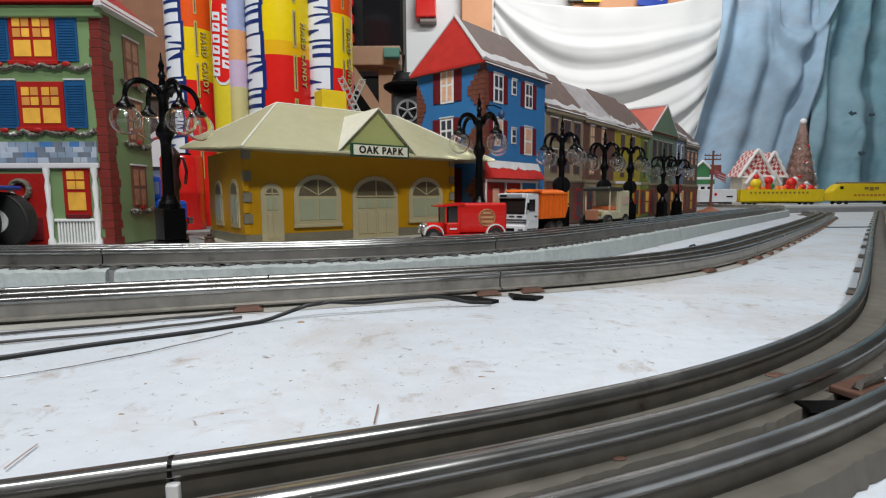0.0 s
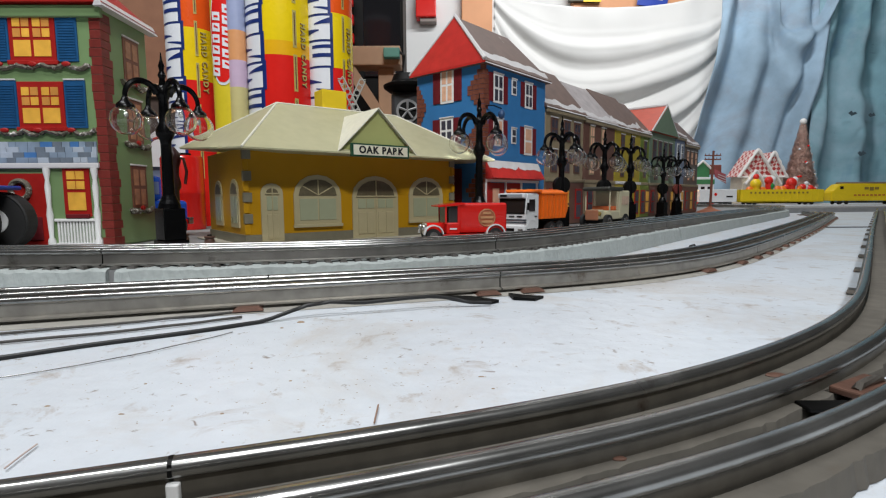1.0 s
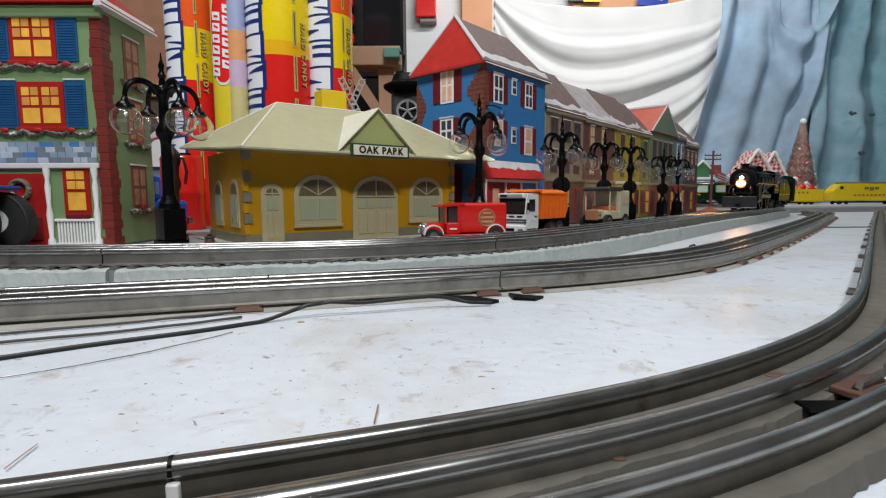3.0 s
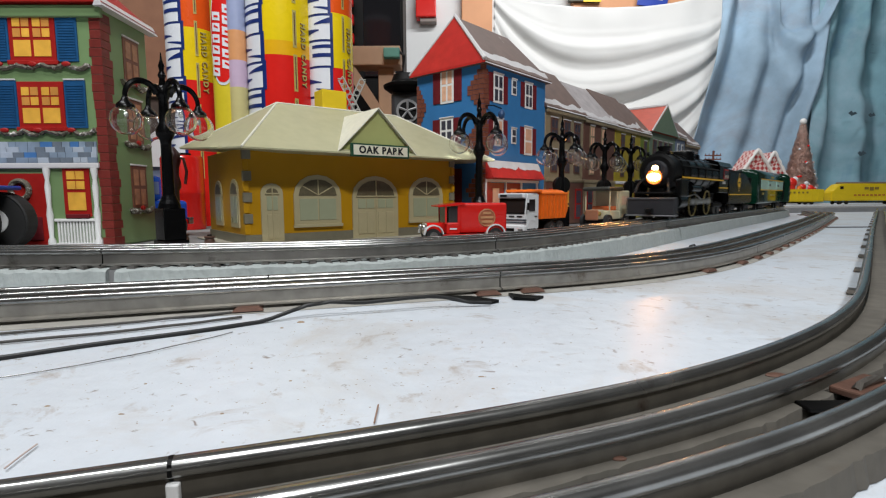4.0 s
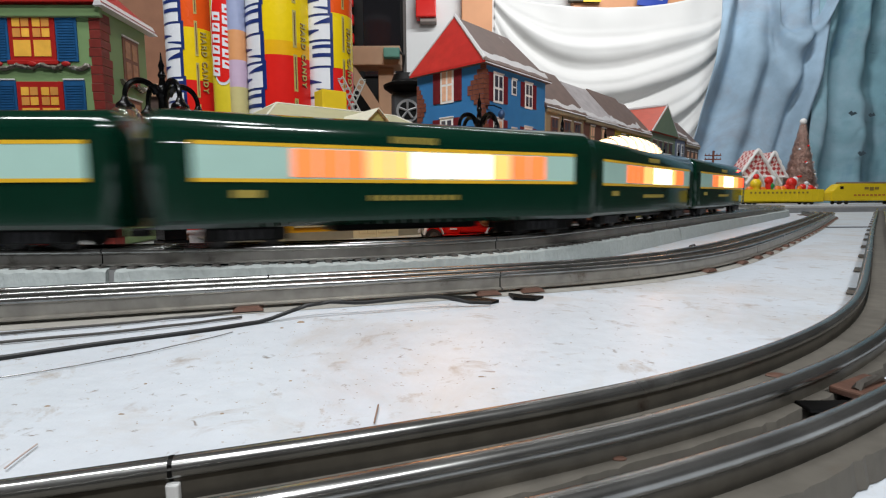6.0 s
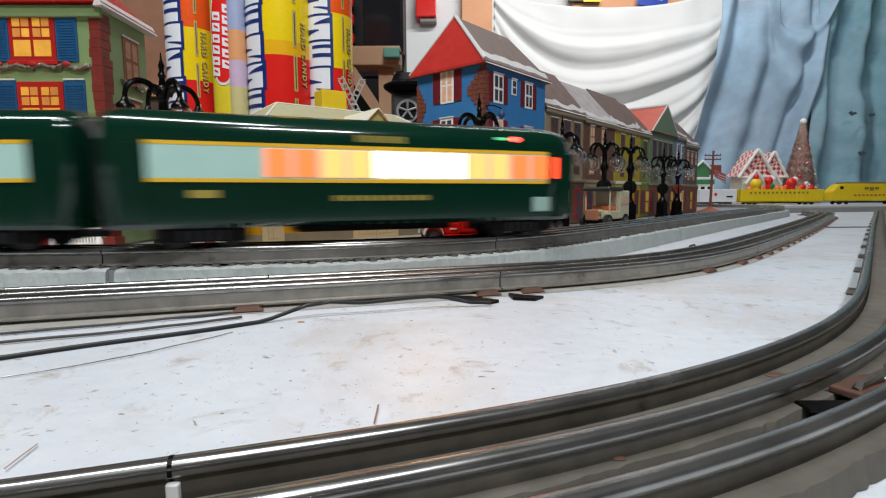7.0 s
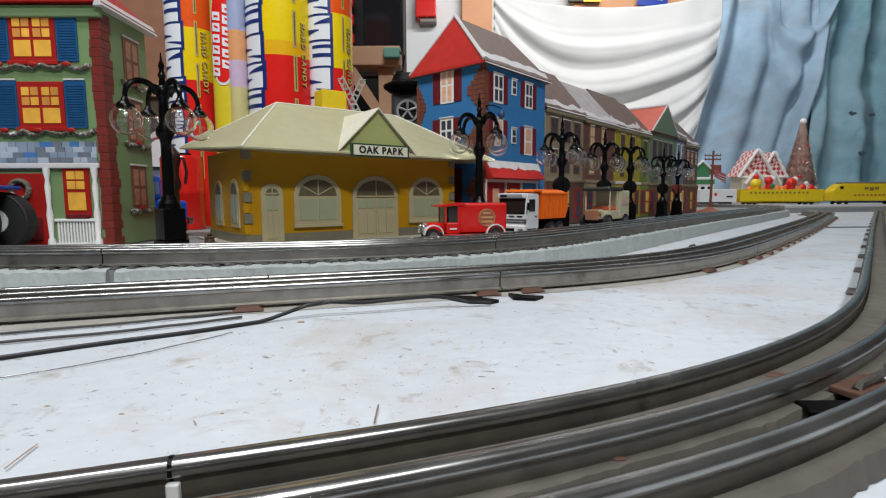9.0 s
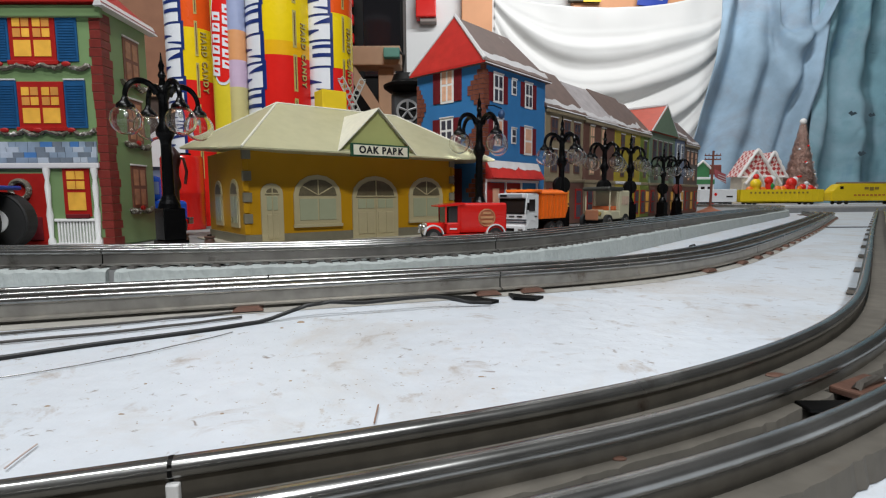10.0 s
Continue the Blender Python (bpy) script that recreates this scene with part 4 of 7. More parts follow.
def street_lamp():
    v = thing("street_lamp", "black ornate street lamp with four clear globes", "street lamp", pose(-0.2395, 0.4475, DECK_Z, 0, 0, 52), "street lamps")
    bm = bmesh.new()
    box(bm, -0.0108, 0.0108, -0.0108, 0.0108, 0, 0.008, 0.001)
    box(bm, -0.0093, 0.0093, -0.0093, 0.0093, 0.008, 0.036, 0.001)
    lathe(bm, [(0.0093, 0.036), (0.0085, 0.040), (0.007, 0.043), (0.0055, 0.047)], 16)
    part("base", bm, BLACK, v)
    bm = bmesh.new()
    lathe(bm, [(0.005, 0.045), (0.0042, 0.09), (0.0045, 0.094), (0.0072, 0.099), (0.0075, 0.103), (0.0045, 0.109), (0.0038, 0.128), (0.0055, 0.132), (0.0055, 0.137), (0.0035, 0.140)], 14)
    part("pole", bm, BLACK, v, smooth=True)
    bm = bmesh.new()
    lathe(bm, [(0.0035, 0.139), (0.0022, 0.146), (0.0034, 0.149), (0.0018, 0.153), (0.0026, 0.157), (0.0010, 0.162), (0.0004, 0.168)], 12)
    part("finial", bm, BLACK, v, smooth=True)
    for i in range(4):
        a = math.pi / 2 * i
        c, s = math.cos(a), math.sin(a)
        pts = []
        for k in range(13):
            u = k / 12
            q = 0.12 + 0.88 * u
            r = 0.0170 - 0.0130 * math.cos(math.pi * q)
            z = 0.1265 + 0.0155 * math.sin(math.pi * q) ** 0.9
            pts.append((r * c, r * s, z))
        arm = part("arm", bent(bmesh.new(), pts, [0.0030 - 0.0010 * k / 12 for k in range(13)], 8), BLACK, v, smooth=True)
        cap = bmesh.new()
        lathe(cap, [(0.0072, 0.1188), (0.0066, 0.1212), (0.0036, 0.1238), (0.002, 0.1275)], 14, 0.030 * c, 0.030 * s)
        part("globe_cap", cap, BLACK, arm, smooth=True)
        gl = part("globe", ball(bmesh.new(), 0.030 * c, 0.030 * s, 0.1085, 0.0122, 1, 1, 1.0, 24), GLASS, v, "clear glass globe", smooth=True)
        sh = gl.modifiers.new("shell", "SOLIDIFY")
        sh.thickness, sh.offset = 0.0007, -1
        part("bulb", ball(bmesh.new(), 0.030 * c, 0.030 * s, 0.113, 0.0018, 1, 1, 1.6, 10), mat("bulb glass", (0.35, 0.35, 0.33), 0.2, var=0), gl, smooth=True)
        gl.visible_shadow = False
    return v


first_lamp = street_lamp()
v = thing("toy_pump", "dark red toy hand pump behind the street lamp", "toy pump", pose(-0.2575, 0.492, DECK_Z))
pump = mat("dark red iron", (0.03, 0.005, 0.004), 0.4, var=0.2)
bm = bmesh.new()
lathe(bm, [(0.0085, 0), (0.0085, 0.003), (0.0045, 0.006), (0.0040, 0.052), (0.0060, 0.055), (0.0060, 0.060), (0.0045, 0.066), (0.0050, 0.074), (0.0068, 0.080), (0.0062, 0.087), (0.0020, 0.093)], 16)
part("body", bm, pump, v, smooth=True)
part("handle", bent(bmesh.new(), [(0.003, 0, 0.084), (0.010, 0, 0.082), (0.0125, 0, 0.070), (0.0105, 0, 0.058)], 0.0014, 8), pump, v, smooth=True)


def far_lamp(x, y, turn, k, disc):
    v = copy_thing(first_lamp, pose(x, y, DECK_Z, 0, 0, turn))
    v.scale = (k, k, k)
    if disc:
        bm = bmesh.new()
        tube(bm, (0, -0.004, 0.068), (0, 0.004, 0.068), 0.0125, 0.0125, 24)
        d = part("round_sign", bm, BLACK_MATT if disc == 1 else mat("dark red disc", (0.12, 0.02, 0.015), 0.5, var=0.2), v, "round dark plaque")
        d.matrix_basis = pose(0, 0, 0, 0, 0, -turn + 15)
    tagged(v, "black ornate street lamp with round plaque and globes" if disc else "")
    return v


far_lamp(0.0415, 0.583, 36, 0.95, 0)
far_lamp(0.151, 0.652, 22, 0.86, 1)
far_lamp(0.243, 0.772, 20, 0.86, 1)
far_lamp(0.307, 0.840, 14, 0.86, 1)
far_lamp(0.447, 1.040, 40, 0.86, 1)
far_lamp(0.517, 1.128, 10, 0.86, 2)

# ---- toy vehicles ----
TRUCK_RED = mat("red truck enamel", (0.60, 0.014, 0.010), 0.25, var=0.06, coat=0.3, spec=0.25)
TRUCK_ORANGE = mat("orange plastic", (0.85, 0.16, 0.015), 0.35, var=0.06, spec=0.25)
TRUCK_WHITE = mat("white plastic", (0.72, 0.73, 0.74), 0.3, var=0.04)
TRUCK_CREAM = mat("cream enamel", (0.527, 0.493, 0.340), 0.3, var=0.06)
TYRE = mat("black rubber", (0.015, 0.015, 0.015), 0.75, var=0.2)
DARK_GLASS = mat("dark cab glass", (0.02, 0.015, 0.015), 0.12, var=0)
CHROME = mat("plated hub", (0.7, 0.7, 0.7), 0.25, 1.0, var=0.05)


def tyre(v, x, y, r, w, name="wheel"):
    wh = part(name, tube(bmesh.new(), (x, y - w / 2, r), (x, y + w / 2, r), r, r, 20), TYRE, v)
    part("hub", tube(bmesh.new(), (x, y - w / 2 - 0.0005, r), (x, y + w / 2 + 0.0005, r), r * 0.55, r * 0.55, 14), CHROME, wh)
    return wh


def fender(v, x, y, r, w, a0, a1, material, label):
    """A curved mudguard over a wheel."""
    n = 12
    ang = [radians(a0 + (a1 - a0) * i / n) for i in range(n + 1)]
    rim = [((r + 0.0011) * math.cos(a), (r + 0.0011) * math.sin(a)) for a in ang] + [(r * math.cos(a), r * math.sin(a)) for a in ang[::-1]]
    part("fender", prism(bmesh.new(), [(x + p, r + q - 0.001) for p, q in rim], y - w / 2, y + w / 2), material, v, label)


def red_van():
    """Faces along its own -x."""
    v = thing("delivery_van", "red vintage toy delivery van with white fenders", "toy truck", pose(0.0185, 0.514, DECK_Z, 0, 0, 12))
    w = 0.0165
    bm = B(-0.006, 0.043, -w, w, 0.0095, 0.0385, 0.0022)
    part("body", bm, TRUCK_RED, v)
    bm = bmesh.new()
    prism(bm, [(-0.0275, 0.0348), (-0.006, 0.0362), (0.0, 0.0362), (0.0, 0.0390), (-0.008, 0.0385), (-0.0275, 0.0362)], -w - 0.0008, w + 0.0008)
    part("cab_roof", bm, TRUCK_RED, v, "red cab roof with peaked visor")
    part("cab_door", B(-0.0185, -0.005, -w, w, 0.0085, 0.0195, 0.0012), TRUCK_RED, v)
    part("cab_inside", B(-0.0165, -0.006, -w + 0.0012, w - 0.0012, 0.0195, 0.0352), DARK_GLASS, v)
    part("windscreen", B(-0.0195, -0.0190, -w + 0.002, w - 0.002, 0.0195, 0.0345), DARK_GLASS, v)
    for s in (-1, 1):
        part("door_post", B(-0.0200, -0.0184, s * (w - 0.0008) - 0.0007, s * (w - 0.0008) + 0.0007, 0.0185, 0.0355), TRUCK_RED, v)
        part("door_post", B(-0.0075, -0.0055, s * (w - 0.0006) - 0.0007, s * (w - 0.0006) + 0.0007, 0.0185, 0.0360), TRUCK_RED, v)
    bm = bmesh.new()
    prism(bm, [(-0.0085, 0.0095), (0.0085, 0.0095), (0.0085, 0.0165), (0.0055, 0.0192), (-0.0055, 0.0192), (-0.0085, 0.0165)], -0.0365, -0.0180, Matrix(((0, 1, 0, 0), (1, 0, 0, 0), (0, 0, 1, 0), (0, 0, 0, 1))))
    part("bonnet", bm, TRUCK_RED, v)
    part("radiator", B(-0.0392, -0.0362, -0.0085, 0.0085, 0.0070, 0.0190, 0.0014), mat("pale radiator", (0.45, 0.42, 0.34), 0.4, 0.5, var=0.1), v, "pale metal radiator")
    for s in (-1, 1):
        part("headlamp", ball(bmesh.new(), -0.0400, s * 0.0108, 0.0150, 0.0026, n=12), CHROME, v, smooth=True)
        for x in (-0.0315, 0.0310):
            fender(v, x, s * (w - 0.001), 0.0088, 0.0062, 4, 178, TRUCK_WHITE, "white wheel fender")
            tyre(v, x, s * 0.0150, 0.0070, 0.0042)
        part("running_board", B(-0.0225, 0.0225, s * (w - 0.001) - 0.0030, s * (w - 0.001) + 0.0030, 0.0070, 0.0082, 0.0004), TRUCK_RED, v)
        em = part("emblem", tube(bmesh.new(), (0.0220, s * (w - 0.0002), 0.0240), (0.0220, s * (w + 0.0004), 0.0240), 0.0090, 0.0090, 24), mat("brown roundel", (0.35, 0.11, 0.05), 0.4, var=0.3, scale=300), v, "brown round emblem")
        part("emblem_ring", bent(bmesh.new(), [(0.0220 + 0.0082 * math.cos(2 * math.pi * i / 24), s * (w + 0.0005), 0.0240 + 0.0082 * math.sin(2 * math.pi * i / 24)) for i in range(25)], 0.0003, 4), mat("faded tan", (0.5, 0.25, 0.12), 0.5, var=0.2), em)
        for q, (a, b) in enumerate(((0.0165, 0.0275), (0.0155, 0.0285), (0.0180, 0.0260))):
            part("emblem_bar", B(a, b, s * (w + 0.0006) - 0.0003, s * (w + 0.0006) + 0.0003, 0.0190 + q * 0.0042, 0.0212 + q * 0.0042), MATS["faded tan"], em)
        part("letter_bar", B(-0.0155, -0.0085, s * (w + 0.0003) - 0.0003, s * (w + 0.0003) + 0.0003, 0.0128, 0.0142), TRUCK_WHITE, v)
    part("chassis", B(-0.038, 0.042, -0.010, 0.010, 0.0045, 0.0095, 0.001), BLACK_MATT, v)


red_van()


def dump_truck():
    v = thing("dump_truck", "white toy truck with orange tipper body", "toy truck", pose(0.1055, 0.588, DECK_Z, 0, 0, 46))
    w = 0.0185
    bm = bmesh.new()
    prism(bm, [(-0.0440, 0.0085), (-0.0180, 0.0085), (-0.0180, 0.0480), (-0.0395, 0.0480), (-0.0415, 0.0470), (-0.0440, 0.0270)], -w, w)
    bmesh.ops.bevel(bm, geom=list(bm.edges), offset=0.0014, segments=2, affect="EDGES")
    cab = part("cab", bm, TRUCK_WHITE, v)
    tilt = pose(-0.0432, 0, 0.0335, 0, 7, 0)
    screen = part("windscreen", B(-0.0010, 0.0006, -w + 0.0022, w - 0.0022, -0.0068, 0.0080, 0.0006), DARK_GLASS, cab, "dark wide windscreen", m=tilt)
    part("screen_surround", B(-0.0005, 0.0005, -w + 0.0012, w - 0.0012, -0.0078, 0.0090, 0.0004), BLACK_MATT, screen)
    part("sun_visor", B(-0.0455, -0.0405, -w + 0.0008, w - 0.0008, 0.0425, 0.0480, 0.0012), TRUCK_WHITE, cab)
    sign = part("sign_bar", B(-0.0459, -0.0452, -0.0150, 0.0150, 0.0436, 0.0470), mat("grey sign", (0.30, 0.33, 0.36), 0.4, var=0), cab)
    part("letter_bar", B(-0.0462, -0.0457, 0.0050, 0.0140, 0.0443, 0.0463), BLACK_MATT, sign)
    for q in range(3):
        part("grille_slot", B(-0.0446, -0.0430, -0.0145 + q * 0.0105, -0.0075 + q * 0.0105, 0.0225, 0.0237), BLACK_MATT, cab)
    for z in (0.0188, 0.0160):
        part("grille_bar", B(-0.0446, -0.0425, -w - 0.0003, w + 0.0003, z, z + 0.0013), mat("dark grille", (0.05, 0.06, 0.08), 0.4, var=0), cab)
    bumper = part("bumper", B(-0.0462, -0.0410, -w - 0.0005, w + 0.0005, 0.0035, 0.0135, 0.0012), TRUCK_WHITE, v)
    part("number_plate", B(-0.0468, -0.0460, -0.0055, 0.0055, 0.0070, 0.0102), BLACK_MATT, bumper)
    for s in (-1, 1):
        part("headlamp", B(-0.0467, -0.0457, s * 0.0135 - 0.0032, s * 0.0135 + 0.0032, 0.0060, 0.0098, 0.0004), CHROME, bumper)
        part("side_window", B(-0.0375, -0.0265, s * (w + 0.0002) - 0.0004, s * (w + 0.0002) + 0.0004, 0.0285, 0.0415, 0.0003), DARK_GLASS, cab)
        part("door_handle", B(-0.0265, -0.0235, s * (w + 0.0004) - 0.0005, s * (w + 0.0004) + 0.0005, 0.0225, 0.0235), BLACK_MATT, cab)
        part("mirror", B(-0.0445, -0.0425, s * (w + 0.003) - 0.001, s * (w + 0.003) + 0.001, 0.030, 0.038, 0.0005), BLACK_MATT, v)
        fender(v, -0.031, s * (w - 0.002), 0.0098, 0.0045, 5, 175, TRUCK_WHITE, "white wheel arch")
        for x in (-0.031, 0.010, 0.028):
            tyre(v, x, s * 0.0145, 0.0080, 0.006)
    tip = part("tipper_body", prism(bmesh.new(), [(-0.0140, 0.0195), (0.0360, 0.0195), (0.0415, 0.0300), (0.0400, 0.0475), (-0.0140, 0.0475)], -w - 0.0008, w + 0.0008), TRUCK_ORANGE, v, "orange ribbed tipper body")
    part("load_cover", prism(bmesh.new(), [(-w, 0.0474), (w, 0.0474), (w * 0.75, 0.0508), (w * 0.3, 0.0524), (-w * 0.3, 0.0524), (-w * 0.75, 0.0508)], -0.0140, 0.0390, Matrix(((0, 1, 0, 0), (1, 0, 0, 0), (0, 0, 1, 0), (0, 0, 0, 1)))), TRUCK_ORANGE, tip)
    part("cab_guard", B(-0.0290, -0.0130, -w - 0.0008, w + 0.0008, 0.0492, 0.0522, 0.0008), TRUCK_ORANGE, tip, "orange guard over the cab")
    for s in (-1, 1):
        for x in np.linspace(-0.010, 0.034, 7):
            part("rib", B(x - 0.0007, x + 0.0007, s * (w + 0.0010) - 0.0006, s * (w + 0.0010) + 0.0006, 0.0210, 0.0465), TRUCK_ORANGE, tip)
        part("rim", B(-0.0145, 0.0405, s * (w + 0.0008) - 0.0012, s * (w + 0.0008) + 0.0012, 0.0465, 0.0490, 0.0005), TRUCK_ORANGE, tip)
    part("chassis", B(-0.042, 0.038, -0.008, 0.008, 0.006, 0.0190, 0.001), BLACK_MATT, v)


dump_truck()


def open_truck():
    v = thing("vintage_truck", "cream vintage toy truck with dark roof", "toy truck", pose(0.2345, 0.735, DECK_Z, 0, 0, 44))
    w = 0.0195
    part("body", B(0.004, 0.034, -w, w, 0.012, 0.052, 0.002), TRUCK_CREAM, v)
    part("cab_floor", B(-0.022, 0.004, -w, w, 0.012, 0.024, 0.0015), TRUCK_CREAM, v)
    part("seat", B(-0.008, 0.004, -w + 0.002, w - 0.002, 0.024, 0.030, 0.002), mat("orange seat", (0.6, 0.14, 0.04), 0.5, var=0.1), v)
    part("roof", B(-0.029, 0.014, -w - 0.0015, w + 0.0015, 0.0515, 0.0572, 0.0024), mat("dark olive roof", (0.03, 0.03, 0.022), 0.5, var=0.1), v)
    for s in (-1, 1):
        for x in (-0.0225, -0.002):
            part("roof_post", B(x - 0.0007, x + 0.0007, s * (w - 0.001) - 0.0007, s * (w - 0.001) + 0.0007, 0.024, 0.053), TRUCK_CREAM, v)
        for x in (-0.026, 0.022):
            tyre(v, x, s * 0.018, 0.0095, 0.005)
        part("headlamp", ball(bmesh.new(), -0.035, s * 0.010, 0.020, 0.003, n=10), mat("brass lamp", (0.6, 0.42, 0.12), 0.3, 1.0, var=0.05), v)
        part("panel_print", B(0.010, 0.030, s * (w + 0.0002) - 0.0003, s * (w + 0.0002) + 0.0003, 0.032, 0.044), mat("pinkish print", (0.55, 0.40, 0.30), 0.4, var=0.2, scale=200), v)
    part("bonnet", B(-0.037, -0.021, -0.0105, 0.0105, 0.012, 0.0255, 0.0022), TRUCK_CREAM, v)
    part("radiator", B(-0.039, -0.0365, -0.010, 0.010, 0.011, 0.0255, 0.0012), mat("copper radiator", (0.45, 0.2, 0.11), 0.45, 0.3, var=0.15), v)
    part("chassis", B(-0.036, 0.034, -0.011, 0.011, 0.006, 0.0125, 0.001), BLACK_MATT, v)


open_truck()

# big-wheeled toy truck beside the green house
BLUE_TOY = mat("blue toy plastic", (0.01, 0.05, 0.32), 0.3, var=0.06)
v = thing("toy_truck", "blue toy truck with big black tyres", "toy truck", pose(-0.398, 0.428, DECK_Z, 0, 0, 8))
for x, y in ((0.006, -0.018), (0.012, 0.018), (-0.065, -0.018), (-0.059, 0.018)):
    wh = part("wheel", tube(bmesh.new(), (x, y - 0.007, 0.0255), (x, y + 0.007, 0.0255), 0.0255, 0.0255, 32), TYRE, v, "fat black tyre")
    part("hub", tube(bmesh.new(), (x, y - 0.0078, 0.0255), (x, y + 0.0078, 0.0255), 0.0105, 0.0105, 20), WHITE, wh, "white wheel hub")
    part("tread", bent(bmesh.new(), [(x + 0.0245 * math.cos(2 * math.pi * i / 32), y - 0.0062, 0.0255 + 0.0245 * math.sin(2 * math.pi * i / 32)) for i in range(33)], 0.0015, 6), TYRE, wh)
part("body", B(-0.095, 0.012, -0.018, 0.018, 0.045, 0.060, 0.003), BLUE_TOY, v)
part("fender", B(-0.012, 0.026, -0.027, 0.027, 0.0525, 0.0562, 0.0015), BLUE_TOY, v)
part("axle", tube(bmesh.new(), (0.009, -0.02, 0.0255), (0.009, 0.02, 0.0255), 0.003, 0.003, 8), BLACK_MATT, v)
part("chassis", B(-0.085, 0.015, -0.009, 0.009, 0.028, 0.046, 0.002), BLACK_MATT, v)

# blue pickup and red crate in the gap beside the station
v = thing("pickup_truck", "bright blue toy pickup parked behind the lamp", "toy truck", pose(-0.336, 0.572, DECK_Z, 0, 0, 68))
BLUE_BRIGHT = mat("bright blue enamel", (0.01, 0.09, 0.55), 0.25, var=0.05, coat=0.3)
part("body", B(-0.04, 0.045, -0.018, 0.018, 0.018, 0.042, 0.004), BLUE_BRIGHT, v)
part("cab", B(-0.022, 0.014, -0.0165, 0.0165, 0.042, 0.070, 0.005), BLUE_BRIGHT, v)
for s in (-1, 1):
    part("side_window", B(-0.016, 0.008, s * 0.0166 - 0.0005, s * 0.0166 + 0.0005, 0.049, 0.063, 0.0004), mat("bluish pane", (0.15, 0.22, 0.4), 0.15, var=0), v)
    for x in (-0.022, 0.028):
        tyre(v, x, s * 0.017, 0.0125, 0.006)
part("bumper", B(0.045, 0.052, -0.018, 0.018, 0.014, 0.022, 0.001), CHROME, v)
part("red_sill", B(-0.038, 0.043, -0.0186, 0.0186, 0.014, 0.020, 0.001), TRUCK_RED, v)
part("running_gear", B(-0.035, 0.04, -0.012, 0.012, 0.007, 0.018, 0.001), BLACK_MATT, v)
v = thing("oil_drum", "tall red plastic drum behind the station", "drum", pose(-0.372, 0.735, DECK_Z))
bm = bmesh.new()
lathe(bm, [(0.027, 0), (0.028, 0.004), (0.028, 0.05), (0.0287, 0.052), (0.028, 0.054), (0.028, 0.100), (0.026, 0.104), (0.006, 0.105)], 24)
part("body", bm, TRUCK_RED, v, smooth=True)
part("lid", tube(bmesh.new(), (0, 0, 0.104), (0, 0, 0.108), 0.012, 0.012, 16), BLACK_MATT, v)

# little brown barrels by the station
for x, y in ((-0.208, 0.452), (-0.246, 0.482)):
    v = thing("barrel", "small brown turned barrel on the deck", "barrel", pose(x, y, DECK_Z), "station barrels")
    bm = bmesh.new()
    lathe(bm, [(0.004, 0), (0.0052, 0.0006), (0.0052, 0.002), (0.0036, 0.003), (0.0046, 0.006), (0.0036, 0.0085), (0.0045, 0.0095), (0.0045, 0.0108), (0.002, 0.0112)], 16)
    part("body", bm, mat("brown barrel", (0.09, 0.045, 0.03), 0.5, var=0.2), v, smooth=True)
    part("rim", tube(bmesh.new(), (0, 0, 0.0112), (0, 0, 0.0125), 0.0022, 0.0018, 10), BLACK_MATT, v)
# ---- candy tubes behind the station ----
def patch(cx, cy, r, a0, a1, z0, z1, n=10):
    """A curved panel on an upright tube; angles in degrees, 0 faces the street, positive to the east."""
    bm = bmesh.new()
    lo, hi = [], []
    for i in range(n + 1):
        a = radians(a0 + (a1 - a0) * i / n)
        x, y = cx + r * math.sin(a), cy - r * math.cos(a)
        lo.append(bm.verts.new((x, y, z0)))
        hi.append(bm.verts.new((x, y, z1)))
    for i in range(n):
        bm.faces.new((lo[i], lo[i + 1], hi[i + 1], hi[i]))
    return bm


CANDY_RED = mat("glossy candy red", (0.72, 0.02, 0.015), 0.25, var=0.05, spec=0.25)
CANDY_YELLOW = mat("glossy candy yellow", (0.85, 0.62, 0.01), 0.25, var=0.05, spec=0.25)
CANDY_ORANGE = mat("glossy candy orange", (0.80, 0.10, 0.012), 0.25, var=0.05, spec=0.25)
CANDY_NAVY = mat("glossy navy", (0.012, 0.03, 0.16), 0.3, var=0.05)
CANDY_WHITE = mat("glossy white", (0.78, 0.8, 0.84), 0.25, var=0.04)
CANDY_GREY = mat("greyish yellow seam", (0.5, 0.42, 0.12), 0.4, var=0.2, scale=200)


def wrapped_text(words, size, r, angle, zc, material, parent, label, spacing=1.0):
    """Plain words that read downwards on an upright tube."""
    ob = lettering("lettering", words, size, material, parent, Matrix(), label, spacing)
    for vtx in ob.data.vertices:
        x, y, z = vtx.co
        a = radians(angle) + y / r
        vtx.co = ((r + z) * math.sin(a), -(r + z) * math.cos(a), zc - x)
    return ob


def slit(r, a0, a1, z0, z1, h0, h1):
    """A tapering wedge across part of an upright tube."""
    bm = bmesh.new()
    lo, hi = [], []
    for i in range(7):
        u = i / 6
        a = radians(a0 + (a1 - a0) * u)
        z, h = z0 + (z1 - z0) * u, h0 + (h1 - h0) * u
        lo.append(bm.verts.new((r * math.sin(a), -r * math.cos(a), z - h)))
        hi.append(bm.verts.new((r * math.sin(a), -r * math.cos(a), z + h)))
    for i in range(6):
        bm.faces.new((lo[i], lo[i + 1], hi[i + 1], hi[i]))
    return bm


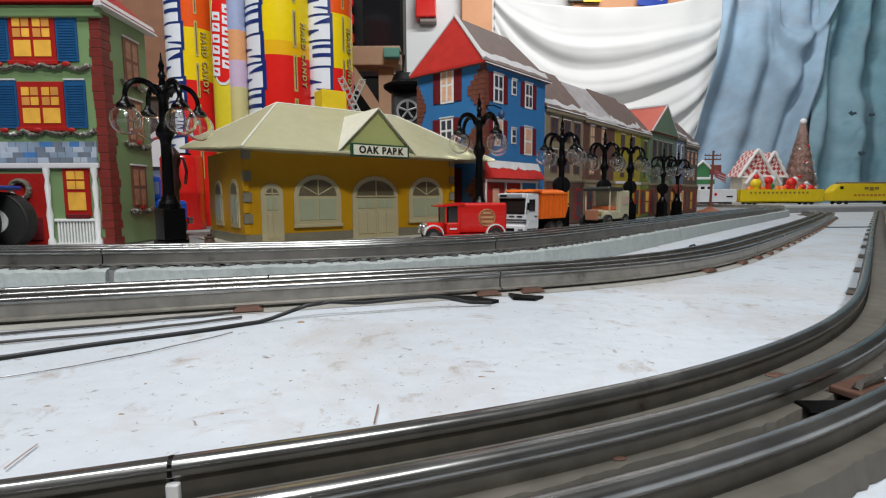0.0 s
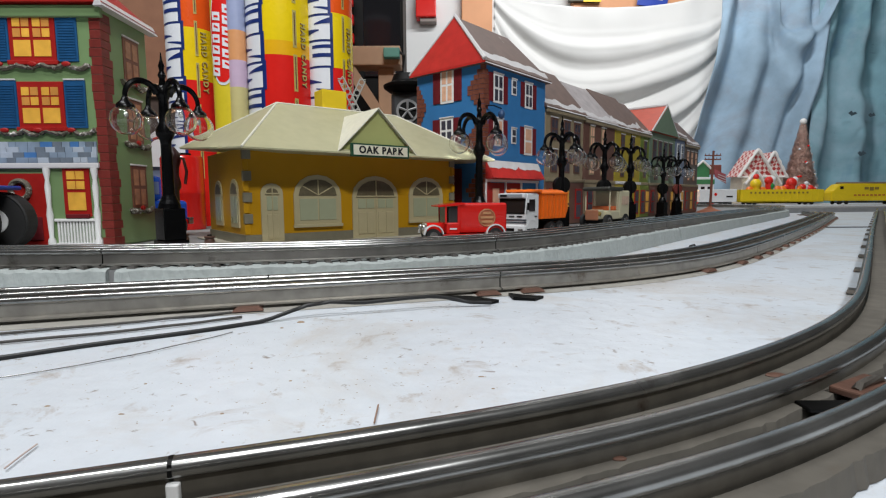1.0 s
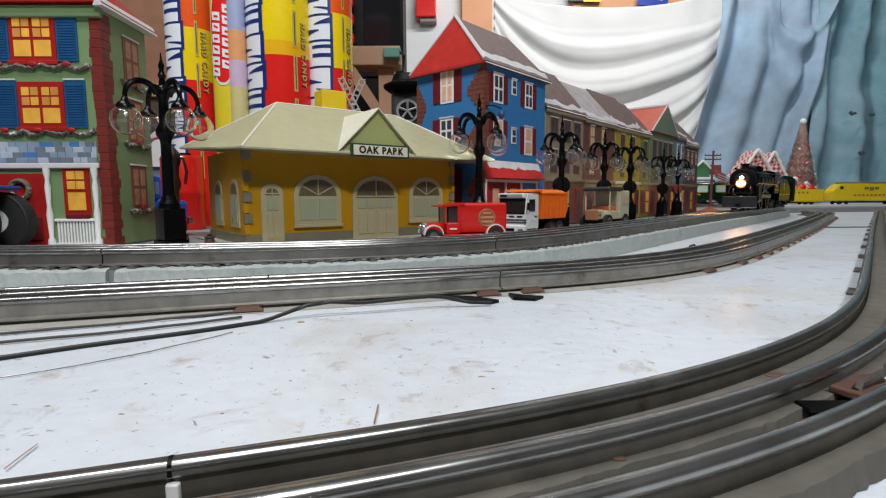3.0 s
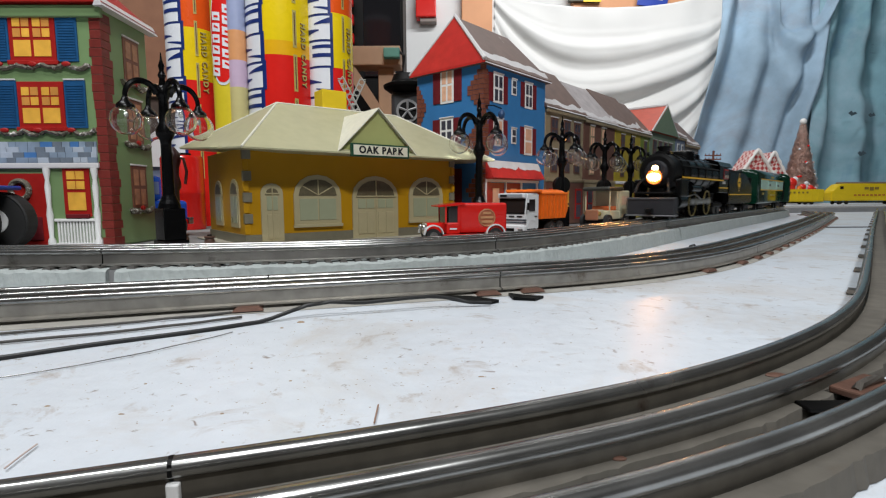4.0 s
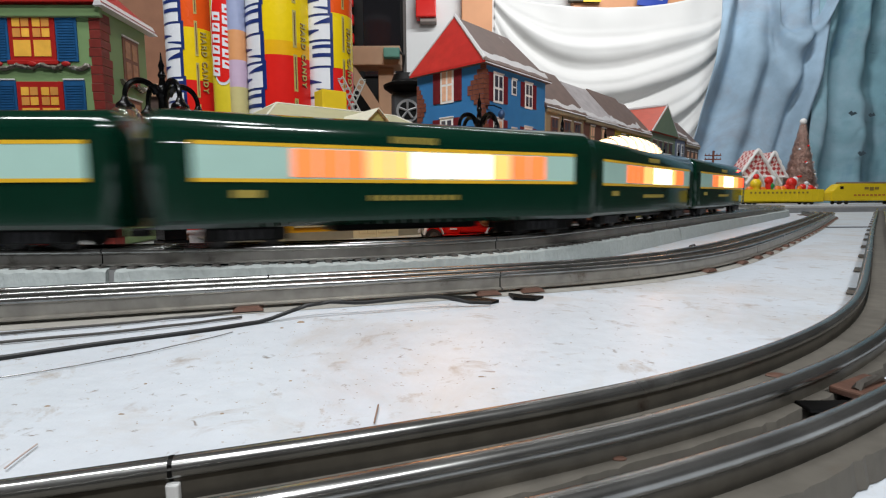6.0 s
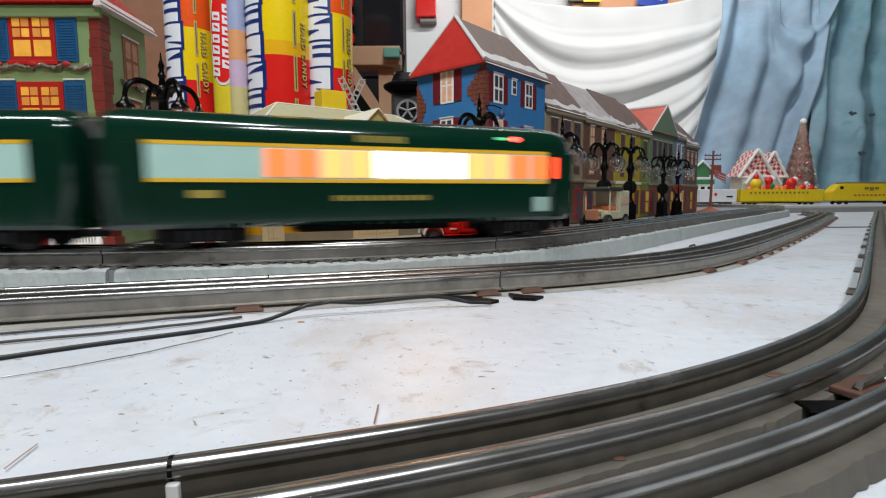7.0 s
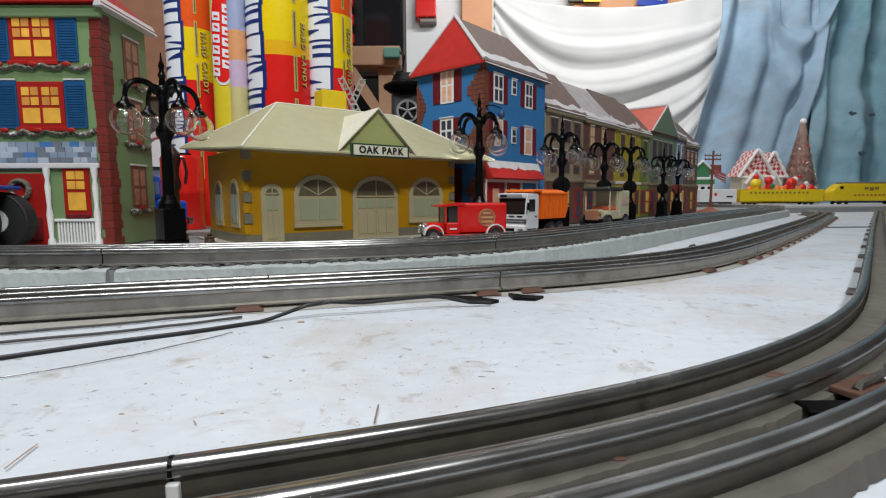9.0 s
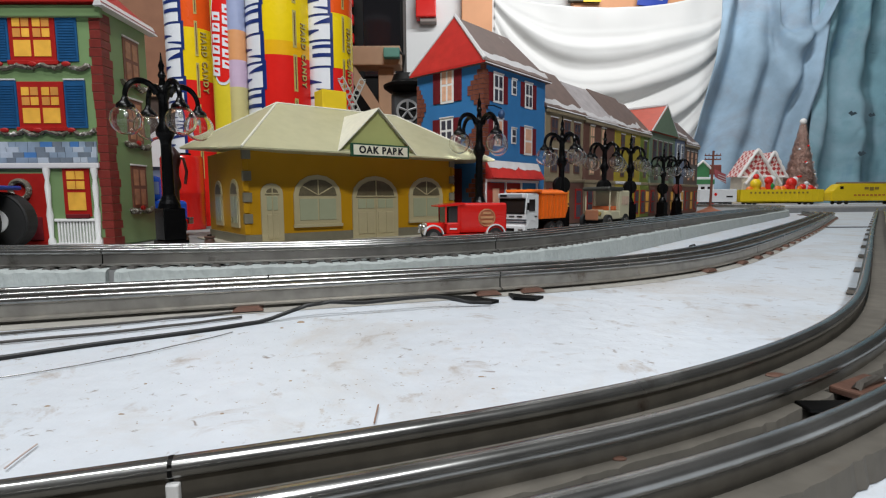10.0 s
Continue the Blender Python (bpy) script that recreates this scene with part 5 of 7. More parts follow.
def candy_tube(x, y, r, bands, a0, a1, label, text_a, seed):
    """Coloured bands, a broad white strip of bold shapes edged in navy from a0 to a1, small print down the side."""
    v = thing("candy_tube", label, "candy tube", pose(x, y, DECK_Z), "giant candy tubes")
    z = 0.0
    for h, m in bands:
        bm = bmesh.new()
        lathe(bm, [(r, z), (r, z + h)], 40)
        part("wrapper_band", bm, m, v, smooth=True)
        z += h
    random.seed(seed)
    strip = part("navy_strip", patch(0, 0, r + 0.0005, a0 - 5, a1 - 2, 0.03, z - 0.002, 16), CANDY_NAVY, v)
    zz, k = 0.04, 0
    while zz < z - 0.03:
        h = random.uniform(0.034, 0.044)
        edge = a1 - random.choice((5, 9, 7))
        part("navy_edge", patch(0, 0, r + 0.0007, edge, edge + 9, zz - 0.003, zz + h + 0.001, 4), CANDY_NAVY, strip)
        block = part("white_shape", patch(0, 0, r + 0.0010, a0, edge + 2, zz, zz + h - 0.0035, 12), CANDY_WHITE, strip)
        span = edge - a0
        kind = (k + seed) % 3
        if kind == 0:
            part("navy_slit", slit(r + 0.0014, a0 - 1, a0 + span * 0.62, zz + h * 0.30, zz + h * 0.36, 0.0048, 0.0008), CANDY_NAVY, block)
            part("navy_slit", slit(r + 0.0014, edge + 3, edge - span * 0.58, zz + h * 0.74, zz + h * 0.60, 0.0042, 0.0008), CANDY_NAVY, block)
        elif kind == 1:
            part("navy_slit", slit(r + 0.0014, a0 - 1, a0 + span * 0.70, zz + h * 0.52, zz + h * 0.44, 0.0042, 0.0006), CANDY_NAVY, block)
            part("navy_slit", slit(r + 0.0014, edge + 3, a0 + span * 0.45, zz + h * 0.16, zz + h * 0.24, 0.0022, 0.0006), CANDY_NAVY, block)
        else:
            part("navy_slit", slit(r + 0.0014, a0 + span * 0.30, edge + 3, zz + h * 0.40, zz + h * 0.40, 0.0028, 0.0028), CANDY_NAVY, block)
            part("navy_slit", slit(r + 0.0014, a0 + span * 0.30, edge + 3, zz + h * 0.72, zz + h * 0.74, 0.0022, 0.0026), CANDY_NAVY, block)
        zz += h
        k += 1
    for q in range(7):
        part("print_bar", patch(0, 0, r + 0.0006, text_a - 19, text_a - 12, 0.075 + q * 0.062, 0.075 + q * 0.062 + 0.052, 3), CANDY_GREY, v)
        part("print_line", patch(0, 0, r + 0.0010, text_a - 16.5, text_a - 14.5, 0.078 + q * 0.062, 0.078 + q * 0.062 + 0.046, 2), BROWN_TIN, v)
    for zc in (0.252, 0.445):
        wrapped_text("HARD CANDY", 0.0112, r + 0.0010, text_a, zc, MAROON, v, "dark small print down the wrapper", 1.36)
        wrapped_text("HARD CANDY", 0.0110, r + 0.0014, text_a + 1.2, zc + 0.0006, CANDY_GREY, v, "pale small print down the wrapper", 1.38)
    lid = bmesh.new()
    lathe(lid, [(r + 0.001, z), (r + 0.001, z + 0.012), (r * 0.5, z + 0.014)], 32)
    part("lid", lid, CANDY_WHITE, v)


candy_tube(-0.397, 0.835, 0.036, [(0.225, CANDY_RED), (0.078, CANDY_YELLOW), (0.2, CANDY_ORANGE)], -66, 6, "giant red and yellow candy tube with bold white shapes", 52, 1)
candy_tube(-0.246, 0.800, 0.048, [(0.249, CANDY_RED), (0.02, mat("glossy candy amber", (0.84, 0.45, 0.01), 0.25, var=0.05)), (0.235, CANDY_YELLOW)], -72, -11, "giant candy tube, red below and yellow above", 58, 2)
candy_tube(-0.1735, 0.815, 0.035, [(0.237, CANDY_RED), (0.079, CANDY_YELLOW), (0.19, CANDY_ORANGE)], -52, 16, "giant red candy tube with yellow band", 62, 6)
v = thing("gum_tube", "tall yellow gum tube with red oval badge", "candy tube", pose(-0.320, 0.782, DECK_Z), "giant candy tubes")
bm = bmesh.new()
lathe(bm, [(0.0205, 0), (0.0205, 0.5)], 28)
part("body", bm, mat("gum yellow", (0.72, 0.58, 0.03), 0.3, var=0.05), v, smooth=True)
for rr, mt, zc in ((0.0212, CANDY_WHITE, 0), (0.0217, CANDY_RED, 0)):
    bm = bmesh.new()
    n, hh, ww = 14, (0.068 if mt is CANDY_WHITE else 0.064), (50 if mt is CANDY_WHITE else 44)
    lo, hi = [], []
    for i in range(n + 1):
        u = 2 * i / n - 1
        a = radians(ww * u + 4)
        k = hh * max(0.12, (1 - abs(u) ** 2.6)) ** 0.5
        lo.append(bm.verts.new((rr * math.sin(a), -rr * math.cos(a), 0.276 - k)))
        hi.append(bm.verts.new((rr * math.sin(a), -rr * math.cos(a), 0.276 + k)))
    for i in range(n):
        bm.faces.new((lo[i], lo[i + 1], hi[i + 1], hi[i]))
    badge = part("badge", bm, mt, v, "red oval badge with white edge")
for a, z0 in ((-20, 0.228), (22, 0.238)):
    for k in range(6):
        q = z0 + k * 0.0155
        block = part("white_stroke", slit(0.0222, a - 17 + k * 1.5, a + 15 + k * 1.5, q, q - 0.002, 0.0058, 0.0058), CANDY_WHITE, badge)
        part("red_notch", slit(0.0225, a - 8 + k * 1.5, a + 9 + k * 1.5, q + 0.0012 * (-1) ** k, q - 0.002, 0.0016, 0.0014), CANDY_RED, block)
v = thing("pastel_tube", "narrow tube with pastel coloured bands", "candy tube", pose(-0.2995, 0.770, DECK_Z), "giant candy tubes")
z = 0.0
for hh, c in ((0.17, (0.62, 0.55, 0.25)), (0.035, (0.62, 0.55, 0.25)), (0.038, (0.6, 0.45, 0.6)), (0.042, (0.75, 0.35, 0.15)), (0.045, (0.35, 0.4, 0.6)), (0.06, (0.5, 0.62, 0.4)), (0.1, (0.7, 0.6, 0.3))):
    bm = bmesh.new()
    lathe(bm, [(0.0125, z), (0.0125, z + hh)], 20)
    part("wrapper_band", bm, mat("pastel %.2f %.2f" % c[:2], c, 0.35, var=0.05), v, smooth=True)
    z += hh

# ---- shelf timber, dark cabinet and small things behind ----
v = thing("shelf_bracket", "raw pine shelf beam with diagonal brace", "bracket", pose(0, 0, DECK_Z))
part("beam", B(-0.215, -0.078, 0.98, 1.03, 0.290, 0.325, 0.002), WOOD, v)
part("post", B(-0.122, -0.092, 1.0, 1.04, 0.0, 0.290, 0.002), WOOD, v)
bm = bmesh.new()
solid(bm, [(-0.190, 0.985, 0.290), (-0.165, 0.985, 0.290), (-0.093, 0.985, 0.180), (-0.093, 0.985, 0.150), (-0.190, 1.01, 0.290), (-0.165, 1.01, 0.290), (-0.093, 1.01, 0.180), (-0.093, 1.01, 0.150)], [(0, 1, 2, 3), (7, 6, 5, 4), (0, 4, 5, 1), (1, 5, 6, 2), (2, 6, 7, 3), (3, 7, 4, 0)])
part("brace", bm, WOOD, v)
part("clamp", B(-0.108, -0.078, 0.966, 0.982, 0.300, 0.318, 0.002), mat("green clamp", (0.10, 0.28, 0.22), 0.45, var=0.1), v, "green plastic clamp")
part("cable", bent(bmesh.new(), [(-0.08, 0.97, 0.312), (-0.070, 0.975, 0.305), (-0.073, 0.98, 0.285)], 0.0025, 6), WIRE, v)
v = thing("dark_cabinet", "black cabinet with red tags beside it", "cabinet", pose(-0.16, 1.12, DECK_Z))
part("body", B(-0.03, 0.078, 0, 0.1, 0.0, 0.62, 0.003), BLACK_MATT, v)
part("door", B(-0.006, 0.072, -0.004, 0.0, 0.30, 0.615, 0.001), mat("dark glass door", (0.012, 0.012, 0.014), 0.1, var=0), v)
for k in range(4):
    part("red_tag", B(-0.048, -0.024, -0.02, -0.006, 0.365 + k * 0.038, 0.385 + k * 0.038, 0.002), CANDY_RED, v, "small red tag")
v = thing("back_panel", "brown hardboard panel behind the town", "panel", pose(-0.6, 1.25, DECK_Z))
part("board", B(-0.6, 0.42, 0, 0.02, 0.0, 0.30, 0.002), mat("dark brown board", (0.07, 0.045, 0.035), 0.7, var=0.3, scale=30), v)
part("upper_board", B(-0.6, 0.42, 0.0, 0.018, 0.30, 0.62, 0.002), mat("orange brown board", (0.30, 0.14, 0.08), 0.6, var=0.2, scale=30), v)
part("batten", B(-0.6, 0.42, -0.012, 0.0, 0.285, 0.315, 0.002), WOOD, v)
v = thing("shed", "small pale grey shed with snowy roof", "toy building", pose(-0.545, 0.9, DECK_Z, 0, 0, 20))
part("wall", B(0, 0.1, 0, 0.08, 0, 0.10, 0.001), LILAC_TIN, v)
bm = bmesh.new()
prism(bm, [(-0.008, 0.10), (0.108, 0.10), (0.05, 0.155)], -0.008, 0.088)
part("roof", bm, SNOW, v)
v = thing("water_crane", "black toy water crane with grey fan wheel", "toy machine", pose(-0.056, 0.862, DECK_Z))
part("base", B(-0.026, 0.026, -0.02, 0.03, 0.0, 0.15, 0.003), BLACK_MATT, v)
part("housing", B(-0.027, 0.027, -0.018, 0.03, 0.152, 0.215, 0.006), mat("charcoal housing", (0.035, 0.036, 0.038), 0.45, var=0.15), v)
bm = bmesh.new()
lathe(bm, [(0.030, 0.215), (0.040, 0.222), (0.041, 0.226), (0.028, 0.232), (0.024, 0.243), (0.012, 0.246)], 24)
part("hood", bm, BLACK_MATT, v, smooth=True)
fan = part("fan_ring", tube(bmesh.new(), (0.0, -0.022, 0.183), (0.0, -0.017, 0.183), 0.0185, 0.0185, 24), mat("grey fan ring", (0.28, 0.28, 0.28), 0.4, 0.3, var=0.1), v)
part("fan_recess", tube(bmesh.new(), (0.0, -0.0225, 0.183), (0.0, -0.02, 0.183), 0.0145, 0.0145, 24), BLACK_MATT, fan)
for i in range(5):
    a = 2 * math.pi * i / 5 + 0.3
    part("fan_blade", tube(bmesh.new(), (0, -0.0235, 0.183), (0.014 * math.cos(a), -0.0235, 0.183 + 0.014 * math.sin(a)), 0.0016, 0.0022, 6), MATS["grey fan ring"], fan)
LATTICE = mat("pale lattice metal", (0.5, 0.5, 0.47), 0.4, 0.3, var=0.1)
v = thing("lattice_crossbuck", "pale crossed lattice arms behind the station roof", "lattice tower", pose(-0.1285, 0.745, DECK_Z))
for s in (-1, 1):
    arm = part("lattice_arm", bmesh.new(), LATTICE, v)
    d = Vector((s * 0.030, 0, 0.062)).normalized()
    nrm = Vector((d.z, 0, -d.x))
    c = Vector((0, 0.004 * s, 0.181))
    bm = bmesh.new()
    for q in (-1, 1):
        tube(bm, c - d * 0.05 + nrm * q * 0.004, c + d * 0.034 + nrm * q * 0.004, 0.0010, 0.0010, 5)
    for k in range(11):
        p = c - d * (0.048 - k * 0.008)
        tube(bm, p + nrm * 0.004, p + d * 0.004 - nrm * 0.004, 0.0007, 0.0007, 4)
        tube(bm, p - nrm * 0.004, p + d * 0.004 + nrm * 0.004, 0.0007, 0.0007, 4)
    bm.to_mesh(arm.data)
    bm.free()
part("mast", tube(bmesh.new(), (0, 0, 0), (0, 0, 0.178), 0.003, 0.003, 8), LATTICE, v)

# ---- cloths and wall things ----
CLOTH_WHITE = mat("white cotton sheet", (0.68, 0.67, 0.65), 0.9, var=0.03, scale=8, bump=0.15)
CLOTH_BLUE = mat("faded blue cloth", (0.30, 0.42, 0.53), 0.9, var=0.16, scale=20, bump=0.15)
stains(CLOTH_BLUE, [(3.5, 0.47, 0.2, (0.27, 0.31, 0.37), 0.85), (2.2, 0.55, 0.12, (0.20, 0.33, 0.50), 0.6), (14, 0.64, 0.10, (0.10, 0.14, 0.21), 0.55)])
CLOTH_TEAL = mat("teal painted cloth", (0.19, 0.35, 0.41), 0.9, var=0.18, scale=20, bump=0.15)
stains(CLOTH_TEAL, [(3, 0.47, 0.2, (0.30, 0.42, 0.50), 0.8), (2.4, 0.54, 0.12, (0.12, 0.25, 0.38), 0.6), (11, 0.63, 0.08, (0.05, 0.09, 0.14), 0.65)])


def cloth(name, label, x0, x1, z0, z1, y, material, shape, nx=150, nz=110):
    bm = bmesh.new()
    grid = []
    for j in range(nz + 1):
        row = []
        for i in range(nx + 1):
            u, w = i / nx, j / nz
            x, z = x0 + (x1 - x0) * u, z0 + (z1 - z0) * w
            dx, dy, dz = shape(x, z, u, w)
            row.append(bm.verts.new((x + dx, y + dy, z + dz)))
        grid.append(row)
    for j in range(nz):
        for i in range(nx):
            bm.faces.new((grid[j][i], grid[j][i + 1], grid[j + 1][i + 1], grid[j + 1][i]))
    ob = part(name, bm, material, smooth=False)
    for p in ob.data.polygons:
        p.use_smooth = True
    sol = ob.modifiers.new("thickness", "SOLIDIFY")
    sol.thickness = 0.003
    return tagged(ob, label, "cloth")


def crease(t):
    """A soft ridge with a sharper lower side, once for each unit of t."""
    t = t % 1.0
    return math.sin(math.pi * t ** 1.7) ** 1.3


def swags(x, z, u, w):
    """Curved folds that hang between a pin at each upper corner."""
    t = min(1, max(0, (x - 0.24) / 1.24))
    sag = (4 * t * (1 - t)) ** 0.75
    top = 1.12 - 0.05 * t
    g = (top - z + 0.05 * noise.noise(Vector((x * 2.2, z * 1.2, 0)))) / (sag + 0.16 + 0.25 * t)
    k = 5.4 * max(0, g - 0.06) ** 0.9 + 0.35 * noise.noise(Vector((x * 1.3, g * 3, 7)))
    amp = (0.020 + 0.030 * max(0, noise.noise(Vector((g * 4, 1, x * 0.8))) + 0.4)) * (0.35 + sag) * min(1, 5 * max(0, g))
    dy = -amp * crease(k) - 0.25 * amp * crease(2.3 * k + 0.4) + 0.010 * noise.noise(Vector((x * 6, z * 6, 3)))
    dy += 0.012 * math.sin(x * 38) * max(0, w - 0.8)
    return 0, dy, -0.10 * sag * w


def hang(folds, x, w):
    """Upright folds: x at the top and at the foot, width, depth towards the room."""
    d = 0.0
    for xt, xb, wide, deep in folds:
        c = xb + (xt - xb) * min(1, w)
        k = (x - c) / (wide * (1.5 - 0.5 * w))
        d -= deep * math.exp(-k * k) * (0.7 + 0.3 * noise.noise(Vector((w * 3, xt * 9, 0))))
    return d


BLUE_FOLDS = [(1.40, 1.30, 0.035, 0.07), (1.475, 1.44, 0.03, -0.05), (1.56, 1.55, 0.05, 0.05), (1.66, 1.60, 0.03, -0.03), (1.75, 1.69, 0.05, 0.045), (1.865, 1.76, 0.03, 0.08), (1.82, 1.72, 0.02, -0.04)]
TEAL_FOLDS = [(1.875, 1.86, 0.03, 0.06), (1.95, 1.93, 0.035, -0.05), (2.00, 2.06, 0.03, 0.06), (2.07, 2.20, 0.03, -0.05), (2.13, 2.30, 0.035, 0.06), (2.30, 2.40, 0.05, -0.05), (2.42, 2.5, 0.04, 0.06)]


def drapes(x, z, u, w):
    dx = -0.20 * (1 - w) ** 1.4 * (1 - u) - 0.08 * (1 - w) * u
    # one loop of cloth sags between its pins
    p = (x - 1.735) / 0.13
    q = (z - 0.80 - 0.20 * p * p) / 0.05
    loop = -0.05 * math.exp(-q * q) * (1 if abs(p) < 1.15 else math.exp(-12 * (abs(p) - 1.15)))
    r = (z - 0.62 - 0.30 * p * p) / 0.07
    loop -= 0.025 * math.exp(-r * r) * math.exp(-p * p)
    dy = hang(BLUE_FOLDS, x, w) + loop + 0.05 * noise.noise(Vector((x * 3, z * 2, 2))) + 0.016 * noise.noise(Vector((x * 9, z * 7, 5)))
    return dx, dy, -0.03 * math.sin(math.pi * u) * w


def drapes_teal(x, z, u, w):
    dy = hang(TEAL_FOLDS, x, w) + 0.05 * noise.noise(Vector((x * 3, z * 2.4, 12))) + 0.022 * noise.noise(Vector((x * 8 + z * 5, z * 7, 15)))
    return -0.06 * (1 - w) * (1 - u), dy, -0.02 * math.sin(math.pi * u) * w


cloth("white_sheet", "white bed sheet hung in loose swags on the wall", 0.27, 1.50, 0.0, 1.13, 2.75, CLOTH_WHITE, swags)
cloth("blue_sheet", "faded blue cloth backdrop hanging in folds", 1.36, 1.90, 0.0, 1.04, 2.58, CLOTH_BLUE, drapes, 130, 100)
cloth("teal_sheet", "blue-green painted cloth backdrop hanging in folds", 1.82, 2.75, 0.0, 1.06, 2.53, CLOTH_TEAL, drapes_teal, 130, 90)
random.seed(12)
v = thing("cloth_patches", "dark bird-shaped patches pinned on the teal cloth", "patch", pose(0, 2.44, 0))
for x, z in ((1.93, 0.44), (2.02, 0.43), (2.10, 0.435), (1.985, 0.255)):
    bm = bmesh.new()
    tri = [(0.022, 0), (0.008, 0.010), (0, 0.004), (-0.010, 0.010), (-0.022, 0.002), (-0.006, -0.010)]
    prism(bm, [(x + a * random.uniform(0.7, 1.2), z + b * random.uniform(0.7, 1.4)) for a, b in tri], 0.0, 0.001)
    part("dark_patch", bm, mat("dark patch", (0.05, 0.08, 0.10), 0.8, var=0.2), v)

v = thing("wall_post", "orange tinted timber post against the wall", "post", pose(0, 0, 0))
part("board", B(0.115, 0.290, 3.04, 3.095, -0.9, 1.88, 0.004), ORANGE_BOARD, v)
v = thing("wall_rail", "orange tinted timber rail under the ceiling", "rail", pose(0, 0, 0))
part("board", B(0.75, 1.68, 3.03, 3.09, 1.115, 1.30, 0.004), ORANGE_BOARD, v)
v = thing("wall_strip", "black and yellow strip on the wall rail", "sign", pose(0, 0, 0))
part("strip", B(0.72, 0.90, 3.0, 3.03, 1.155, 1.30, 0.002), mat("black and yellow strip", (0.05, 0.045, 0.02), 0.5, var=0.2), v)
part("yellow_edge", B(0.80, 0.90, 2.995, 3.0, 1.150, 1.165), CANDY_YELLOW, v)
v = thing("wall_sign", "blue pennant sign with white bars on the wall", "sign", pose(1.19, 2.98, 1.19, 0, 8, 0))
part("board", B(-0.085, 0.085, 0, 0.008, -0.075, 0.15, 0.002), mat("sign blue", (0.02, 0.06, 0.4), 0.35, var=0.05), v)
for k in range(3):
    part("white_bar", B(-0.06 + k * 0.042, -0.03 + k * 0.042, -0.003, 0, -0.035, 0.06, 0.001), WHITE, v)
v = thing("red_box", "red and white box hung on the wall", "box", pose(-0.09, 3.04, 1.08))
part("lower", B(-0.058, 0.058, -0.03, 0.055, 0.0, 0.10, 0.006), CANDY_RED, v)
part("upper", B(-0.052, 0.052, -0.025, 0.05, 0.10, 0.25, 0.006), WHITE, v)
part("hook", B(-0.035, 0.06, -0.01, 0.055, -0.022, 0.0, 0.003), mat("grey hook", (0.25, 0.2, 0.18), 0.5, var=0.1), v)

# ---- far end of the layout ----
riser = thing("riser", "low white riser under the far siding", "riser", kind="structure")
part("board", B(0.98, 2.55, 1.975, 2.43, 0.0, 0.021, 0.002), WHITE_TABLE, riser)
part("cover", B(0.99, 2.54, 1.985, 2.42, 0.021, 0.0225, 0.001), mat("snowy cover", (0.6, 0.61, 0.63), 0.8, var=0.12, scale=40, bump=0.4), riser)
FREIGHT_YELLOW = mat("freight yellow", (0.75, 0.55, 0.015), 0.35, var=0.06)


def freight_wheels(v, xs, r=0.0075):
    for x in xs:
        for s in (-1, 1):
            part("wheel", tube(bmesh.new(), (x, s * 0.0165 - 0.002, r), (x, s * 0.0165 + 0.002, r), r, r, 16), TYRE, v)
    part("underframe", B(min(xs) - 0.01, max(xs) + 0.01, -0.012, 0.012, 0.006, 0.012, 0.001), BLACK_MATT, v)


v = thing("gondola_car", "yellow toy gondola car filled with small toys", "train car", pose(1.330, 2.03, 0.0225))
part("floor", B(-0.165, 0.165, -0.026, 0.026, 0.011, 0.015), FREIGHT_YELLOW, v)
for y in (-0.026, 0.024):
    side = part("side", B(-0.165, 0.165, y, y + 0.002, 0.012, 0.060, 0.0005), FREIGHT_YELLOW, v)
    for k in range(12):
        part("rib", B(-0.155 + k * 0.027, -0.152 + k * 0.027, y - 0.001, y + 0.003, 0.014, 0.058), FREIGHT_YELLOW, side)
    for k in range(14):
        part("letter_bar", B(-0.125 + k * 0.017, -0.118 + k * 0.017, y - 0.0013, y, 0.044, 0.051), mat("brown freight print", (0.25, 0.17, 0.03), 0.5, var=0), side)
for x in (-0.165, 0.163):
    part("end", B(x, x + 0.002, -0.026, 0.026, 0.012, 0.060, 0.0005), FREIGHT_YELLOW, v)
freight_wheels(v, (-0.125, -0.10, 0.10, 0.125))
random.seed(7)
cols = [((0.85, 0.6, 0.02), "yellow"), ((0.7, 0.03, 0.02), "red"), ((0.03, 0.3, 0.08), "green"), ((0.75, 0.75, 0.75), "white"), ((0.8, 0.2, 0.02), "orange")]
for x, c, r, z in ((-0.086, 0, 0.022, 0.082), (-0.086, 1, 0.012, 0.110), (-0.035, 1, 0.017, 0.095), (-0.028, 2, 0.016, 0.074), (-0.020, 3, 0.013, 0.100), (0.055, 1, 0.021, 0.086), (0.068, 3, 0.013, 0.098), (-0.06, 4, 0.016, 0.056), (0.02, 4, 0.018, 0.056), (0.10, 1, 0.014, 0.068), (0.13, 1, 0.016, 0.062), (0.115, 3, 0.009, 0.083), (-0.11, 4, 0.015, 0.058), (0.0, 4, 0.016, 0.060), (0.085, 4, 0.014, 0.060), (0.035, 1, 0.014, 0.066)):
    t = thing("toy_ornament", "round %s toy ornament in the gondola" % cols[c][1], "ornament", pose(1.330 + x, 2.035, 0.0225), "gondola load")
    bm = bmesh.new()
    ball(bm, 0, 0, z, r, 1, 0.8, 1, 14)
    lathe(bm, [(r * 0.6, 0.015), (r * 0.7, z - r * 0.6)], 12)
    part("body", bm, mat("ornament " + cols[c][1], cols[c][0], 0.3, var=0.08), t, smooth=True)
v = thing("diesel_locomotive", "yellow toy diesel locomotive on the far siding", "locomotive", pose(1.682, 2.03, 0.0225))
bm = bmesh.new()
